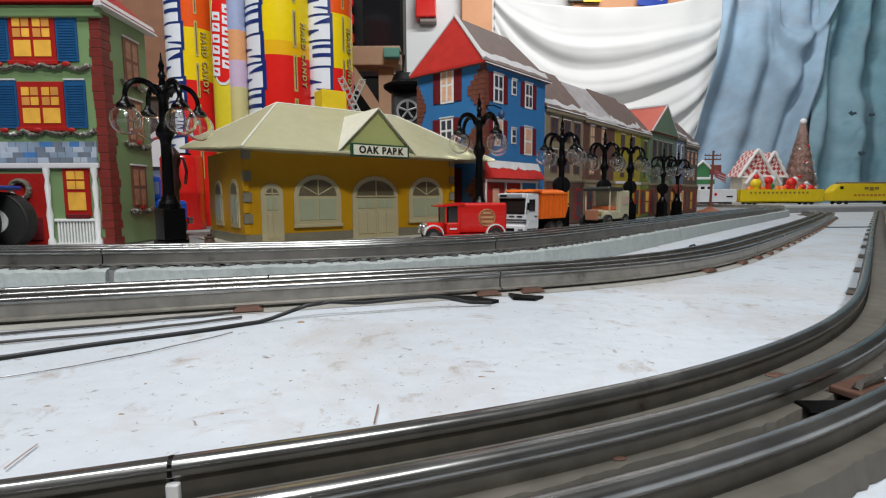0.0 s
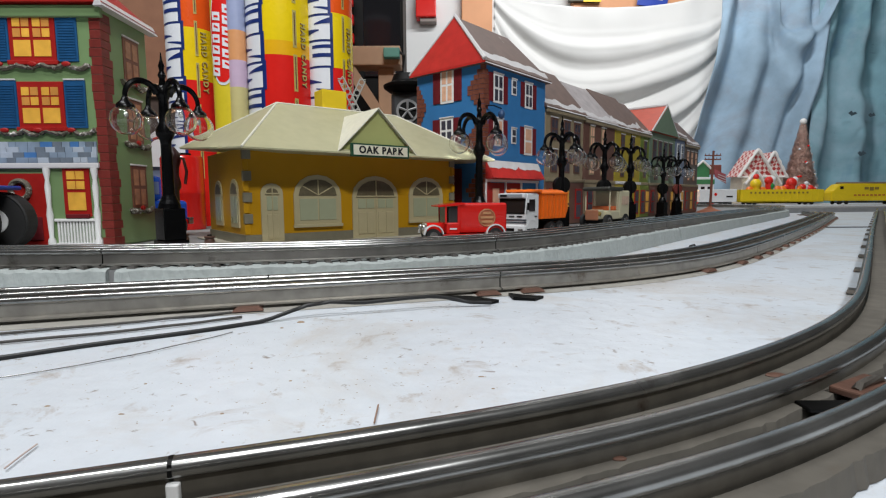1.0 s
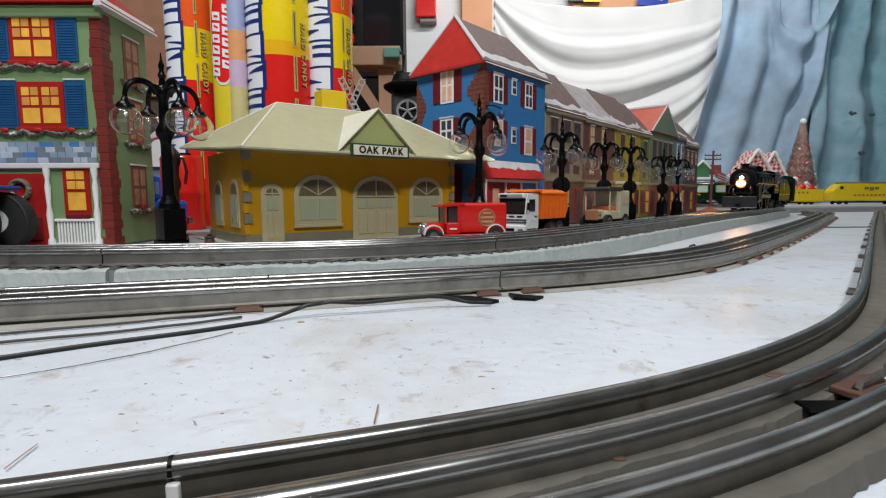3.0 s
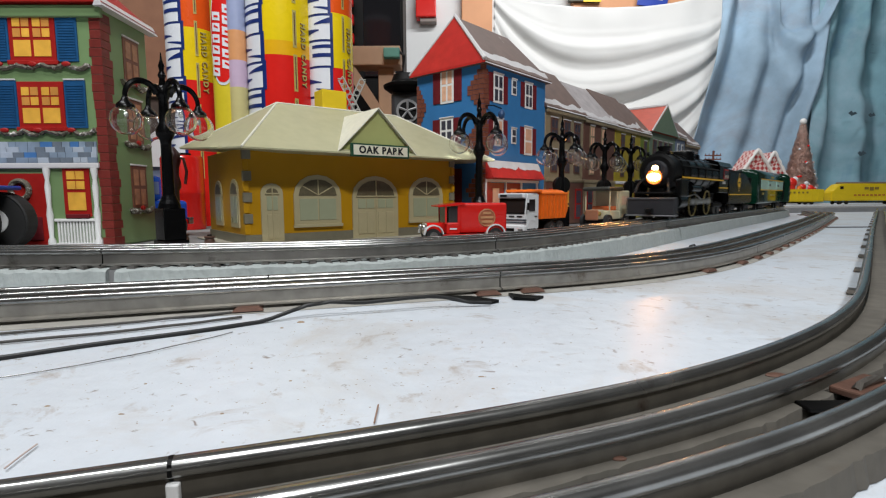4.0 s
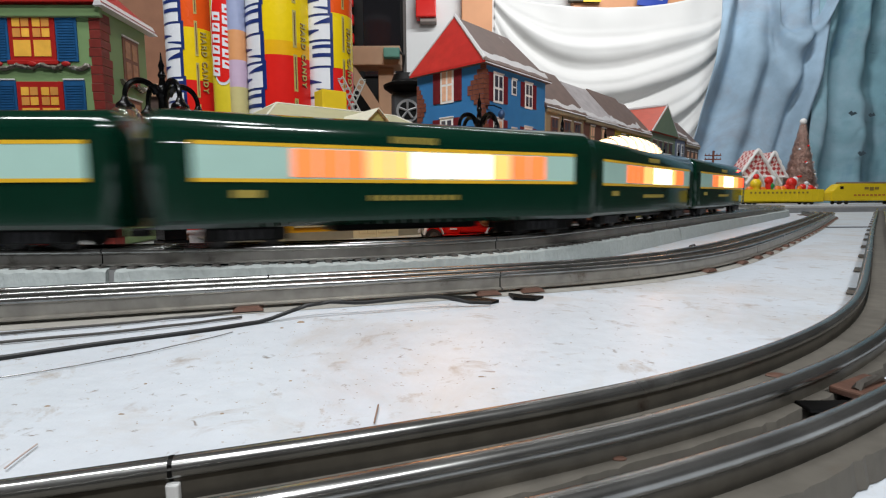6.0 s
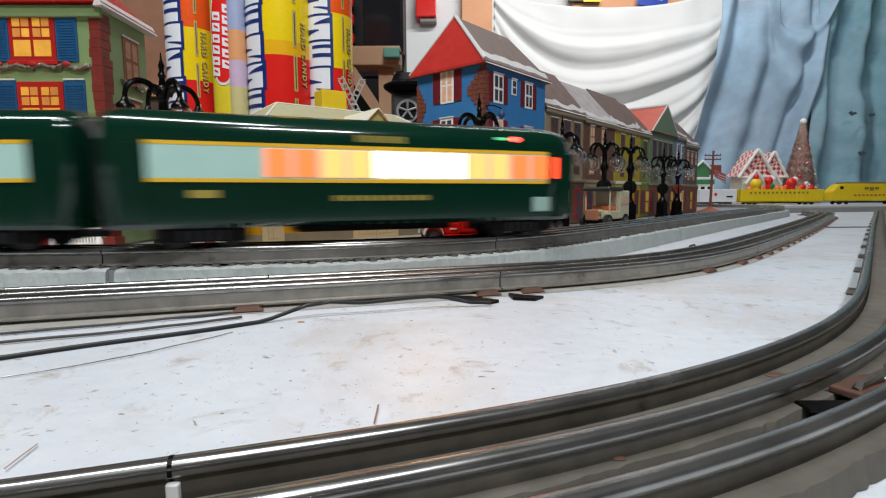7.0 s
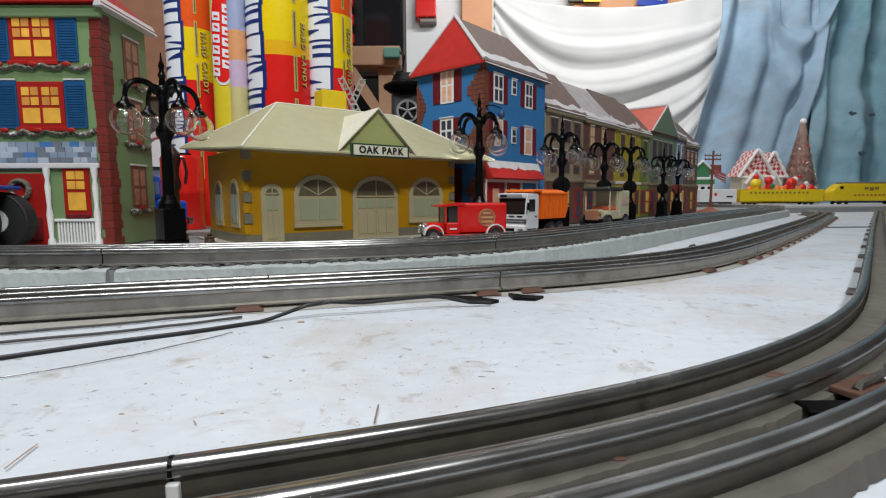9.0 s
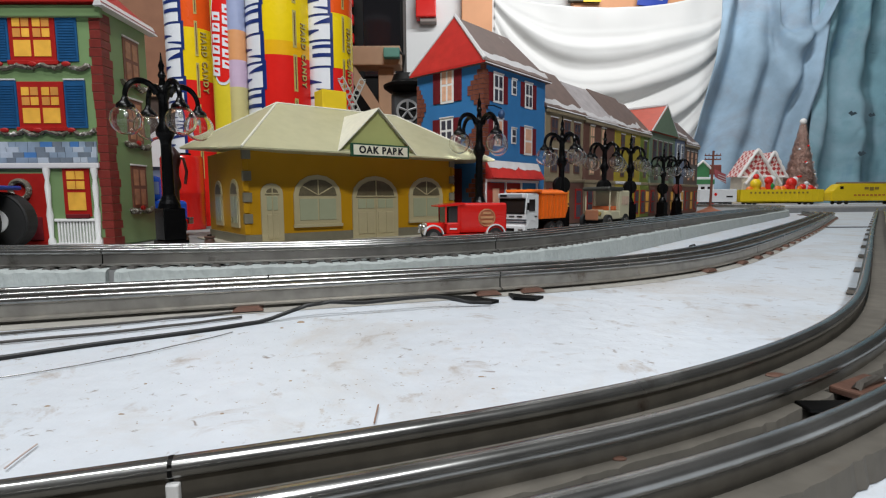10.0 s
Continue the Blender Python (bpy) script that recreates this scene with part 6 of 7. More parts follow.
prism(bm, [(-0.158, 0.014), (0.165, 0.014), (0.165, 0.080), (-0.110, 0.082), (-0.128, 0.076), (-0.140, 0.058), (-0.158, 0.050)], -0.026, 0.026)
bmesh.ops.bevel(bm, geom=list(bm.edges), offset=0.003, segments=2, affect="EDGES")
body = part("body", bm, FREIGHT_YELLOW, v)
part("roof", B(-0.11, 0.165, -0.022, 0.022, 0.081, 0.088, 0.003), mat("grey brown roof", (0.2, 0.16, 0.13), 0.5, var=0.1), v)
part("cab_window", B(-0.126, -0.112, -0.0265, 0.0265, 0.060, 0.071, 0.0005), DARK_GLASS, body)
for k in range(3):
    part("letter_bar", B(-0.03 + k * 0.02, -0.014 + k * 0.02, -0.0268, 0.0268, 0.058 - (k % 2) * 0.004, 0.068), mat("brown freight print", (0.25, 0.17, 0.03), 0.5), body)
for k in range(9):
    part("letter_bar", B(-0.07 + k * 0.016, -0.06 + k * 0.016, -0.0268, 0.0268, 0.034, 0.039), mat("red freight print", (0.4, 0.08, 0.03), 0.5, var=0), body)
freight_wheels(v, (-0.12, -0.09, 0.09, 0.12))
v = thing("box_car", "white toy refrigerator car on the far siding", "train car", pose(1.082, 2.03, 0.0225))
part("body", B(-0.075, 0.072, -0.026, 0.026, 0.012, 0.062, 0.002), TRUCK_WHITE, v)
part("emblem", tube(bmesh.new(), (-0.012, -0.0262, 0.042), (-0.012, -0.0268, 0.042), 0.006, 0.006, 14), CANDY_RED, v)
part("door", B(0.018, 0.045, -0.0268, -0.0258, 0.014, 0.058, 0.0003), TRUCK_WHITE, v)
part("letter_bar", B(0.030, 0.055, -0.0272, -0.0266, 0.030, 0.036), DARK_GLASS, v)
freight_wheels(v, (-0.05, -0.03, 0.03, 0.05))

ICING = mat("white icing", (0.8, 0.78, 0.76), 0.55, var=0.06, scale=60, bump=0.3)
GINGER = mat("cream biscuit wall", (0.58, 0.52, 0.42), 0.6, var=0.1, scale=60)


def check_material():
    m = mat("red and white check", (0.6, 0.1, 0.08), 0.5, var=0)
    nt = m.node_tree
    tc, ch = nt.nodes.new("ShaderNodeTexCoord"), nt.nodes.new("ShaderNodeTexChecker")
    ch.inputs["Scale"].default_value = 75
    ch.inputs["Color1"].default_value, ch.inputs["Color2"].default_value = (0.45, 0.05, 0.05, 1), (0.75, 0.62, 0.58, 1)
    rot = nt.nodes.new("ShaderNodeMapping")
    rot.inputs["Rotation"].default_value = (0.3, 0.785, 0.2)
    nt.links.new(tc.outputs["Object"], rot.inputs["Vector"])
    nt.links.new(rot.outputs[0], ch.inputs["Vector"])
    nt.links.new(ch.outputs["Color"], nt.nodes["Principled BSDF"].inputs["Base Color"])
    return m


def gingerbread(x, y, w, eave, top):
    v = thing("gingerbread_house", "gingerbread house with iced red check roof", "toy building", pose(x, y, 0.0225), "gingerbread houses")
    part("wall", B(-w * 0.40, w * 0.40, 0.0, 0.09, 0, eave, 0.002), GINGER, v)
    bm = bmesh.new()
    prism(bm, [(-w * 0.5, eave), (w * 0.5, eave), (0, top)], 0.0, 0.1)
    part("roof", bm, check_material(), v, "red and white checked roof")
    for s in (-1, 1):
        bm = bmesh.new()
        pts = [(s * w * 0.52 * (1 - k / 10), -0.004, eave - 0.004 + (top - eave + 0.006) * k / 10) for k in range(11)]
        bent(bm, pts, [0.0065 + 0.002 * math.sin(k * 2.3) for k in range(11)], 8)
        part("icing", bm, ICING, v, "thick white icing edge", smooth=True)
    part("icing", bent(bmesh.new(), [(-w * 0.5, -0.003, eave), (-w * 0.2, -0.005, eave - 0.006), (w * 0.1, -0.005, eave - 0.002), (w * 0.5, -0.003, eave)], 0.005, 8), ICING, v, smooth=True)
    part("porch", prism(bmesh.new(), [(-w * 0.38, 0), (w * 0.10, 0), (w * 0.10, eave * 0.75), (-w * 0.14, eave * 1.15), (-w * 0.38, eave * 0.75)], -0.03, 0.0), GINGER, v)
    for s in (-1, 1):
        part("icing", tube(bmesh.new(), (-w * 0.14, -0.033, eave * 1.2), (-w * 0.14 + s * w * 0.28, -0.033, eave * 0.72), 0.006, 0.006, 8), ICING, v)
    part("door", prism(bmesh.new(), arch(-w * 0.14, w * 0.2, 0.002, eave * 0.45, eave * 0.62), -0.033, -0.029), mat("olive door", (0.2, 0.22, 0.14), 0.5, var=0.2), v)


gingerbread(1.345, 2.2, 0.15, 0.118, 0.232)
gingerbread(1.447, 2.25, 0.118, 0.118, 0.226)
v = thing("village_house", "small white and green snowy village house", "toy building", pose(1.095, 2.16, 0.0225))
part("wall", B(-0.045, 0.05, 0, 0.08, 0, 0.115, 0.002), TRUCK_WHITE, v)
part("green_band", B(-0.046, 0.051, -0.002, 0.08, 0.085, 0.105, 0.001), mat("village green", (0.05, 0.2, 0.08), 0.5, var=0.1), v)
part("red_base", B(-0.046, 0.051, -0.002, 0.08, 0.0, 0.03, 0.001), CANDY_RED, v)
for k in range(3):
    part("window", B(-0.034 + k * 0.028, -0.018 + k * 0.028, -0.0015, 0, 0.055, 0.075), DARK_GLASS, v)
part("upper_wall", prism(bmesh.new(), [(-0.03, 0.115), (0.03, 0.115), (0.03, 0.150), (0, 0.178), (-0.03, 0.150)], 0.005, 0.07), MATS["village green"], v)
part("roof", B(-0.05, 0.095, 0.03, 0.10, 0.128, 0.168, 0.004), mat("maroon roof", (0.2, 0.05, 0.04), 0.6, var=0.2), v)
for s in (-1, 1):
    part("snow", tube(bmesh.new(), (0, 0.003, 0.183), (s * 0.036, 0.003, 0.150), 0.0045, 0.0045, 8), ICING, v)

# bottle-brush tree
v = thing("bottle_brush_tree", "dusty pink bottle-brush tree with white tip ball", "tree", pose(1.580, 2.27, 0.0225))
part("trunk", tube(bmesh.new(), (0, 0, 0), (0, 0, 0.35), 0.006, 0.003, 8), WOOD, v)
random.seed(5)
bm = bmesh.new()
for i in range(9000):
    k = random.random() ** 0.75
    z = 0.345 - 0.315 * k
    r = 0.012 + 0.064 * k * (1 + 0.06 * math.sin(z * 190))
    a = random.uniform(0, 2 * math.pi)
    r *= random.uniform(0.85, 1.05)
    c, s = math.cos(a), math.sin(a)
    q = Vector((r * c, r * s, z + random.uniform(-0.006, 0.008)))
    p = Vector((r * 0.78 * c, r * 0.78 * s, z - 0.003))
    t = Vector((-s, c, 0.3)) * 0.0022
    bm.faces.new([bm.verts.new(p - t), bm.verts.new(p + t), bm.verts.new(q + t * 0.5), bm.verts.new(q - t * 0.5)])
core = bmesh.new()
lathe(core, [(0.064, 0.03), (0.008, 0.335)], 20)
part("core", core, mat("dusty pink bristle", (0.66, 0.49, 0.43), 0.85, var=0.3, scale=80), v)
tagged(part("bristles", bm, mat("dusty pink bristle", (0.66, 0.49, 0.43), 0.85, var=0.3, scale=80), v), kind="stuff")
part("tip_ball", ball(bmesh.new(), 0, 0, 0.357, 0.014, n=14), ICING, v, "white ball at the tip", smooth=True)
for i in range(16):
    k = random.uniform(0.3, 0.95)
    z, a = 0.345 - 0.315 * k, random.uniform(math.pi, 2 * math.pi)
    r = 0.012 + 0.066 * k
    part("bauble", ball(bmesh.new(), r * math.cos(a), r * math.sin(a), z, 0.005, n=8), random.choice([CANDY_WHITE, CANDY_RED, CHROME]), v)

# telegraph pole with flag
POLE = mat("reddish brown pole", (0.17, 0.055, 0.035), 0.55, var=0.15)
v = thing("telegraph_pole", "reddish brown toy telegraph pole with small flag", "pole", pose(0.693, 1.322, DECK_Z))
bm = bmesh.new()
lathe(bm, [(0.034, 0), (0.030, 0.003), (0.016, 0.009), (0.007, 0.013), (0.0045, 0.016)], 18)
for w in bm.verts:
    w.co += Vector((noise.noise(w.co * 90), noise.noise(w.co * 90 + Vector((5, 0, 0))), 0)) * 0.003
part("base", bm, mat("orange brown mound", (0.30, 0.10, 0.05), 0.7, var=0.2), v, smooth=True)
part("mast", tube(bmesh.new(), (0, 0, 0.013), (0.002, 0, 0.158), 0.0034, 0.0026, 10), POLE, v)
for z in (0.146, 0.136):
    arm = part("cross_arm", B(-0.020, 0.022, -0.0015, 0.0015, z - 0.0015, z + 0.0015, 0.0004), POLE, v)
    for x in (-0.018, -0.009, 0.011, 0.020):
        part("insulator", tube(bmesh.new(), (x, 0, z + 0.0015), (x, 0, z + 0.005), 0.0012, 0.0009, 6), POLE, arm)
bm = bmesh.new()
solid(bm, [(0.004, -0.004, 0.112), (0.018, -0.006, 0.104), (0.034, -0.004, 0.098), (0.036, -0.004, 0.074), (0.02, -0.006, 0.082), (0.006, -0.004, 0.092)], [(0, 1, 4, 5), (1, 2, 3, 4)])
fl = part("flag", bm, mat("dull red flag", (0.32, 0.07, 0.08), 0.7, var=0.2, scale=200), v, "small drooping flag")
for k in range(3):
    part("flag_stripe", solid(bmesh.new(), [(0.012, -0.0075, 0.099 - k * 0.006), (0.034, -0.0075, 0.0905 - k * 0.006), (0.034, -0.0075, 0.0885 - k * 0.006), (0.012, -0.0075, 0.097 - k * 0.006)], [(0, 1, 2, 3)]), mat("flag pale", (0.5, 0.42, 0.42), 0.7, var=0), fl)

# ---- wires and litter on the table ----
def wire(label, pts, r, material=WIRE):
    line = glide(pts, 0.006)
    ob = part("wire", bent(bmesh.new(), [(p[0], p[1], r + 0.0004 + 0.0006 * abs(noise.noise(Vector((p[0] * 40, p[1] * 40, 0))))) for p in line], r, 7), material, smooth=True)
    return tagged(ob, label, "wire")


def lifted(label, pts, r, material=WIRE):
    """A wire through points with heights of their own."""
    line = glide([p[:2] for p in pts], 0.006)
    run = np.r_[0, np.cumsum([math.dist(a[:2], b[:2]) for a, b in zip(pts, pts[1:])])]
    zs = np.interp(np.linspace(0, 1, len(line)), run / run[-1], [p[2] for p in pts])
    return tagged(part("wire", bent(bmesh.new(), [(p[0], p[1], z + r) for p, z in zip(line, zs)], r, 7), material, smooth=True), label, "wire")


lifted("black feeder wire beside the middle railway", [(-0.34, 0.105, 0), (-0.24, 0.145, 0), (-0.171, 0.190, 0), (-0.157, 0.202, 0), (-0.142, 0.2135, 0), (-0.122, 0.222, 0), (-0.1095, 0.2265, 0), (-0.103, 0.235, 0), (-0.095, 0.2435, 0), (-0.085, 0.253, 0), (-0.076, 0.258, 0.0025), (-0.065, 0.262, 0.0055), (-0.053, 0.266, 0.0065), (-0.037, 0.264, 0.0050), (-0.0255, 0.267, 0.0055), (-0.014, 0.276, 0.0060), (-0.0014, 0.284, 0.0060), (0.0085, 0.283, 0.0045), (0.0205, 0.280, 0.0015), (0.032, 0.284, 0.001)], 0.00105)
wire("thin brown wire along the middle railway", [(-0.35, 0.165), (-0.2014, 0.2257), (-0.1606, 0.2421), (-0.1274, 0.2575), (-0.114, 0.265), (-0.104, 0.2715)], 0.0007, TIE_DARK)
wire("thin brown wire beside the feeder", [(-0.35, 0.148), (-0.189, 0.2114), (-0.1507, 0.2267), (-0.12, 0.243), (-0.106, 0.253), (-0.096, 0.262)], 0.0007, TIE_DARK)
wire("fine grey thread on the white table", [(-0.30, 0.085), (-0.1525, 0.1693), (-0.1398, 0.1782), (-0.1262, 0.1887), (-0.1122, 0.2029), (-0.1019, 0.2157), (-0.094, 0.2334)], 0.00022, STEEL_OLD)
lifted("small black wire loop between the railways", [(0.266, 0.552, 0), (0.272, 0.557, 0.005), (0.279, 0.562, 0.008), (0.286, 0.562, 0.005), (0.292, 0.560, 0.0)], 0.0011)
TWIG = mat("dry brown hair", (0.28, 0.17, 0.12), 0.7, var=0.1)
wire("dry brown pine needle on the table", [(-0.0190, 0.133), (-0.0205, 0.144), (-0.0185, 0.156)], 0.00026, TWIG)
wire("dry pale pine needle on the table", [(-0.100, 0.110), (-0.104, 0.121), (-0.102, 0.130)], 0.00022, mat("pale needle", (0.5, 0.4, 0.36), 0.7, var=0.1))
tagged(part("table_joint", B(0.695, 0.80, 0.952, 0.956, -0.001, 0.0016, 0.0003), BLACK_MATT), "dark joint strip across the table", "joint", kind="structure")
CORK = mat("cork crumb", (0.30, 0.22, 0.15), 0.9, var=0.2, scale=400)
random.seed(31)
for x, y, r in ((-0.077, 0.237, 0.0013), (-0.071, 0.248, 0.0020), (0.016, 0.159, 0.0008), (-0.052, 0.167, 0.0007), (-0.064, 0.141, 0.0007), (-0.093, 0.141, 0.0008), (-0.119, 0.147, 0.0008), (-0.016, 0.25, 0.0008), (0.054, 0.21, 0.0006), (0.013, 0.170, 0.0008), (-0.07, 0.18, 0.0006), (-0.10, 0.165, 0.0006)):
    bm = bmesh.new()
    if r > 0.002:
        box(bm, x - r, x + r, y - r * 0.7, y + r * 0.7, 0.0, r * 1.3, 0.0003)
        nm, lb = "cork_chip", "small cork chip on the table"
    else:
        ball(bm, x, y, 0.0, r * 0.8, random.uniform(0.9, 2.0), random.uniform(0.5, 1.0), 0.45, 6)
        nm, lb = "dirt_crumb", "tiny brown dirt crumb on the table"
    tagged(part(nm, bm, CORK), lb, "crumb", "litter on the table")
bm = bmesh.new()
for i in range(420):
    x, y = random.gauss(-0.06, 0.06), random.gauss(0.175, 0.035)
    if y > 0.27 + x * 0.33 or y < 0.12 + x * 0.35:
        continue
    r = random.uniform(0.00008, 0.00022)
    ball(bm, x, y, 0.0, r, random.uniform(0.8, 2.2), 1, 0.5, 5)
tagged(part("dirt_specks", bm, CORK), "scattered tiny brown dirt specks", "dirt", kind="stuff")
tagged(part("rail_clip", B(0.094, 0.110, 0.1255, 0.1315, 0.0062, 0.0072, 0.0003), BLACK_MATT), "flat black insulating clip between the rails", "clip")
for pts in ([(0.002, 0.306), (0.0167, 0.306), (0.0325, 0.292), (0.0269, 0.287), (0.0145, 0.290), (0.0035, 0.300)], [(0.0407, 0.3125), (0.0504, 0.3088), (0.0610, 0.3045), (0.0545, 0.296), (0.0419, 0.299)]):
    bm = bmesh.new()
    solid(bm, [(x, y, 0.0016 + 0.0010 * noise.noise(Vector((x * 200, y * 200, 1)))) for x, y in pts] + [(x, y, 0.0002) for x, y in pts], [tuple(range(len(pts)))] + [(k, (k + 1) % len(pts), len(pts) + (k + 1) % len(pts), len(pts) + k) for k in range(len(pts))])
    tagged(part("black_tape", bm, BLACK_MATT), "scrap of black tape beside a rail tie", "tape")
clip = thing("rusty_clip", "rusty bent tie clip between the near rails", "clip", pose(0.1195, 0.1395, 0.0064, 0, 0, 28))
part("plate", B(-0.010, 0.010, -0.0045, 0.0045, 0.0, 0.0022, 0.0006), RUST, clip)
part("hook", bent(bmesh.new(), [(-0.0075, -0.001, 0.0018), (-0.005, -0.001, 0.0030), (0.0, -0.001, 0.0034), (0.005, -0.001, 0.0030), (0.0075, -0.001, 0.0018)], 0.0012, 8), TIE_STEEL, clip, smooth=True)
for x, y, r in ((0.037, 0.1026, 0.0012), (0.1025, 0.152, 0.0022)):
    tagged(part("rust_flake", ball(bmesh.new(), x, y, 0.0066, r, 1.5, 0.8, 0.35, 8), RUST), "small rust flake on the felt", "flake", "rust flakes")
tagged(part("rail_pin", B(-0.0515, -0.0490, 0.0885, 0.0900, 0.0, 0.0095, 0.0004), WHITE), "white plastic insulating pin at a rail joint", "pin")
# ---- train ----
TRAVEL = LINE_A[::-1]
T_S = np.r_[0, np.cumsum(np.linalg.norm(np.diff(TRAVEL, axis=0), axis=1))]
RAIL_TOP = 0.0168 + 0.0015 + 0.011


def on_line(s):
    s = s % T_S[-1]
    return np.array([np.interp(s, T_S, TRAVEL[:, 0]), np.interp(s, T_S, TRAVEL[:, 1])])


def ride(s_front, lead, trail):
    """The pose of a vehicle whose bogies run lead and trail behind the train's front; its x axis points ahead."""
    a, b = on_line(s_front - lead), on_line(s_front - trail)
    m = (a + b) / 2
    return pose(m[0], m[1], RAIL_TOP, 0, 0, math.degrees(math.atan2(a[1] - b[1], a[0] - b[0])))


S_MARK = float(T_S[int(np.argmin(np.hypot(TRAVEL[:, 0] - 0.0, TRAVEL[:, 1] - 0.403)))])
# seconds and metres of the train's front, counted from the station
FRONT = [(-0.5, -2.82), (0.0, -2.555), (1.1, -1.96), (1.7, -1.63), (2.1, -1.405), (2.5, -1.19), (2.7, -1.085), (3.2, -0.85), (3.8, -0.54), (4.0, -0.405), (4.2, -0.265), (4.4, -0.112), (4.6, 0.045), (4.8, 0.203), (5.0, 0.365), (5.5, 0.772), (7.0, 1.882), (7.5, 2.265), (10.0, 4.14), (10.5, 4.52)]


def front_at(t):
    ts, ss = zip(*FRONT)
    return S_MARK + float(np.mean([np.interp(t + d, ts, ss) for d in np.linspace(-0.15, 0.15, 13)]))


GLOW = mat("headlamp glow", (1.0, 0.45, 0.15), 0.4, var=0, glow=110)
WINDOW_DIM = mat("dim orange coach window", (1.0, 0.20, 0.05), 0.4, var=0, glow=0.9)
WINDOW_WARM = mat("warm orange coach window", (1.0, 0.28, 0.08), 0.4, var=0, glow=2.2)
WINDOW_BRIGHT = mat("bright lit coach window", (1.0, 0.50, 0.22), 0.4, var=0, glow=7)
DOME_GLOW = mat("lit dome glass", (1.0, 0.66, 0.38), 0.3, var=0, glow=3)
TAIL_GLOW = mat("red tail lamp", (1.0, 0.04, 0.03), 0.3, var=0, glow=9)
ROD = mat("bright side rod", (0.55, 0.55, 0.55), 0.3, 1.0, var=0.1)
CAB_RED = mat("cab red", (0.35, 0.02, 0.02), 0.45, var=0.1)


def along(bm, x0, x1, y, z, r0, r1=None, n=24):
    return tube(bm, (x0, y, z), (x1, y, z), r0, r1, n)


def wheel_mesh(r, w, spokes=0):
    """A flanged wheel about the y axis."""
    bm = bmesh.new()
    tube(bm, (0, -w / 2, 0), (0, w / 2, 0), r, r, 24)
    tube(bm, (0, w / 2, 0), (0, w / 2 + 0.0012, 0), r + 0.0012, r + 0.0012, 24)
    if spokes:
        tube(bm, (0, -w / 2 - 0.0006, 0), (0, -w / 2, 0), r * 0.98, r * 0.98, 24)
        tube(bm, (0, -w / 2 - 0.0026, 0), (0, -w / 2, 0), 0.0045, 0.0045, 12)
    return bm


def bogie(v, x, gauge=0.0165, r=0.0085, base=0.026):
    bg = part("bogie", B(x - base / 2 - 0.010, x + base / 2 + 0.010, -0.019, 0.019, 0.010, 0.0145, 0.001), BLACK_MATT, v)
    for s in (-1, 1):
        part("side_frame", B(x - base / 2 - 0.011, x + base / 2 + 0.011, s * 0.0225 - 0.0016, s * 0.0225 + 0.0016, 0.004, 0.0145, 0.0012), BLACK_MATT, bg)
        for dx in (-base / 2, base / 2):
            bm = wheel_mesh(r, 0.004)
            bmesh.ops.transform(bm, matrix=Matrix.Translation((x + dx, s * gauge, r)) @ (Matrix() if s < 0 else Matrix.Rotation(math.pi, 4, "Z")), verts=bm.verts)
            part("wheel", bm, mat("dark wheel", (0.05, 0.05, 0.05), 0.4, 0.6, var=0.1), bg)
        for i in range(5):
            part("spring", tube(bmesh.new(), (x - 0.012 + i * 0.006, s * 0.0245, 0.005), (x - 0.012 + i * 0.006, s * 0.0245, 0.0115), 0.0013, 0.0013, 6), LOCO_GREY, bg)
    return bg


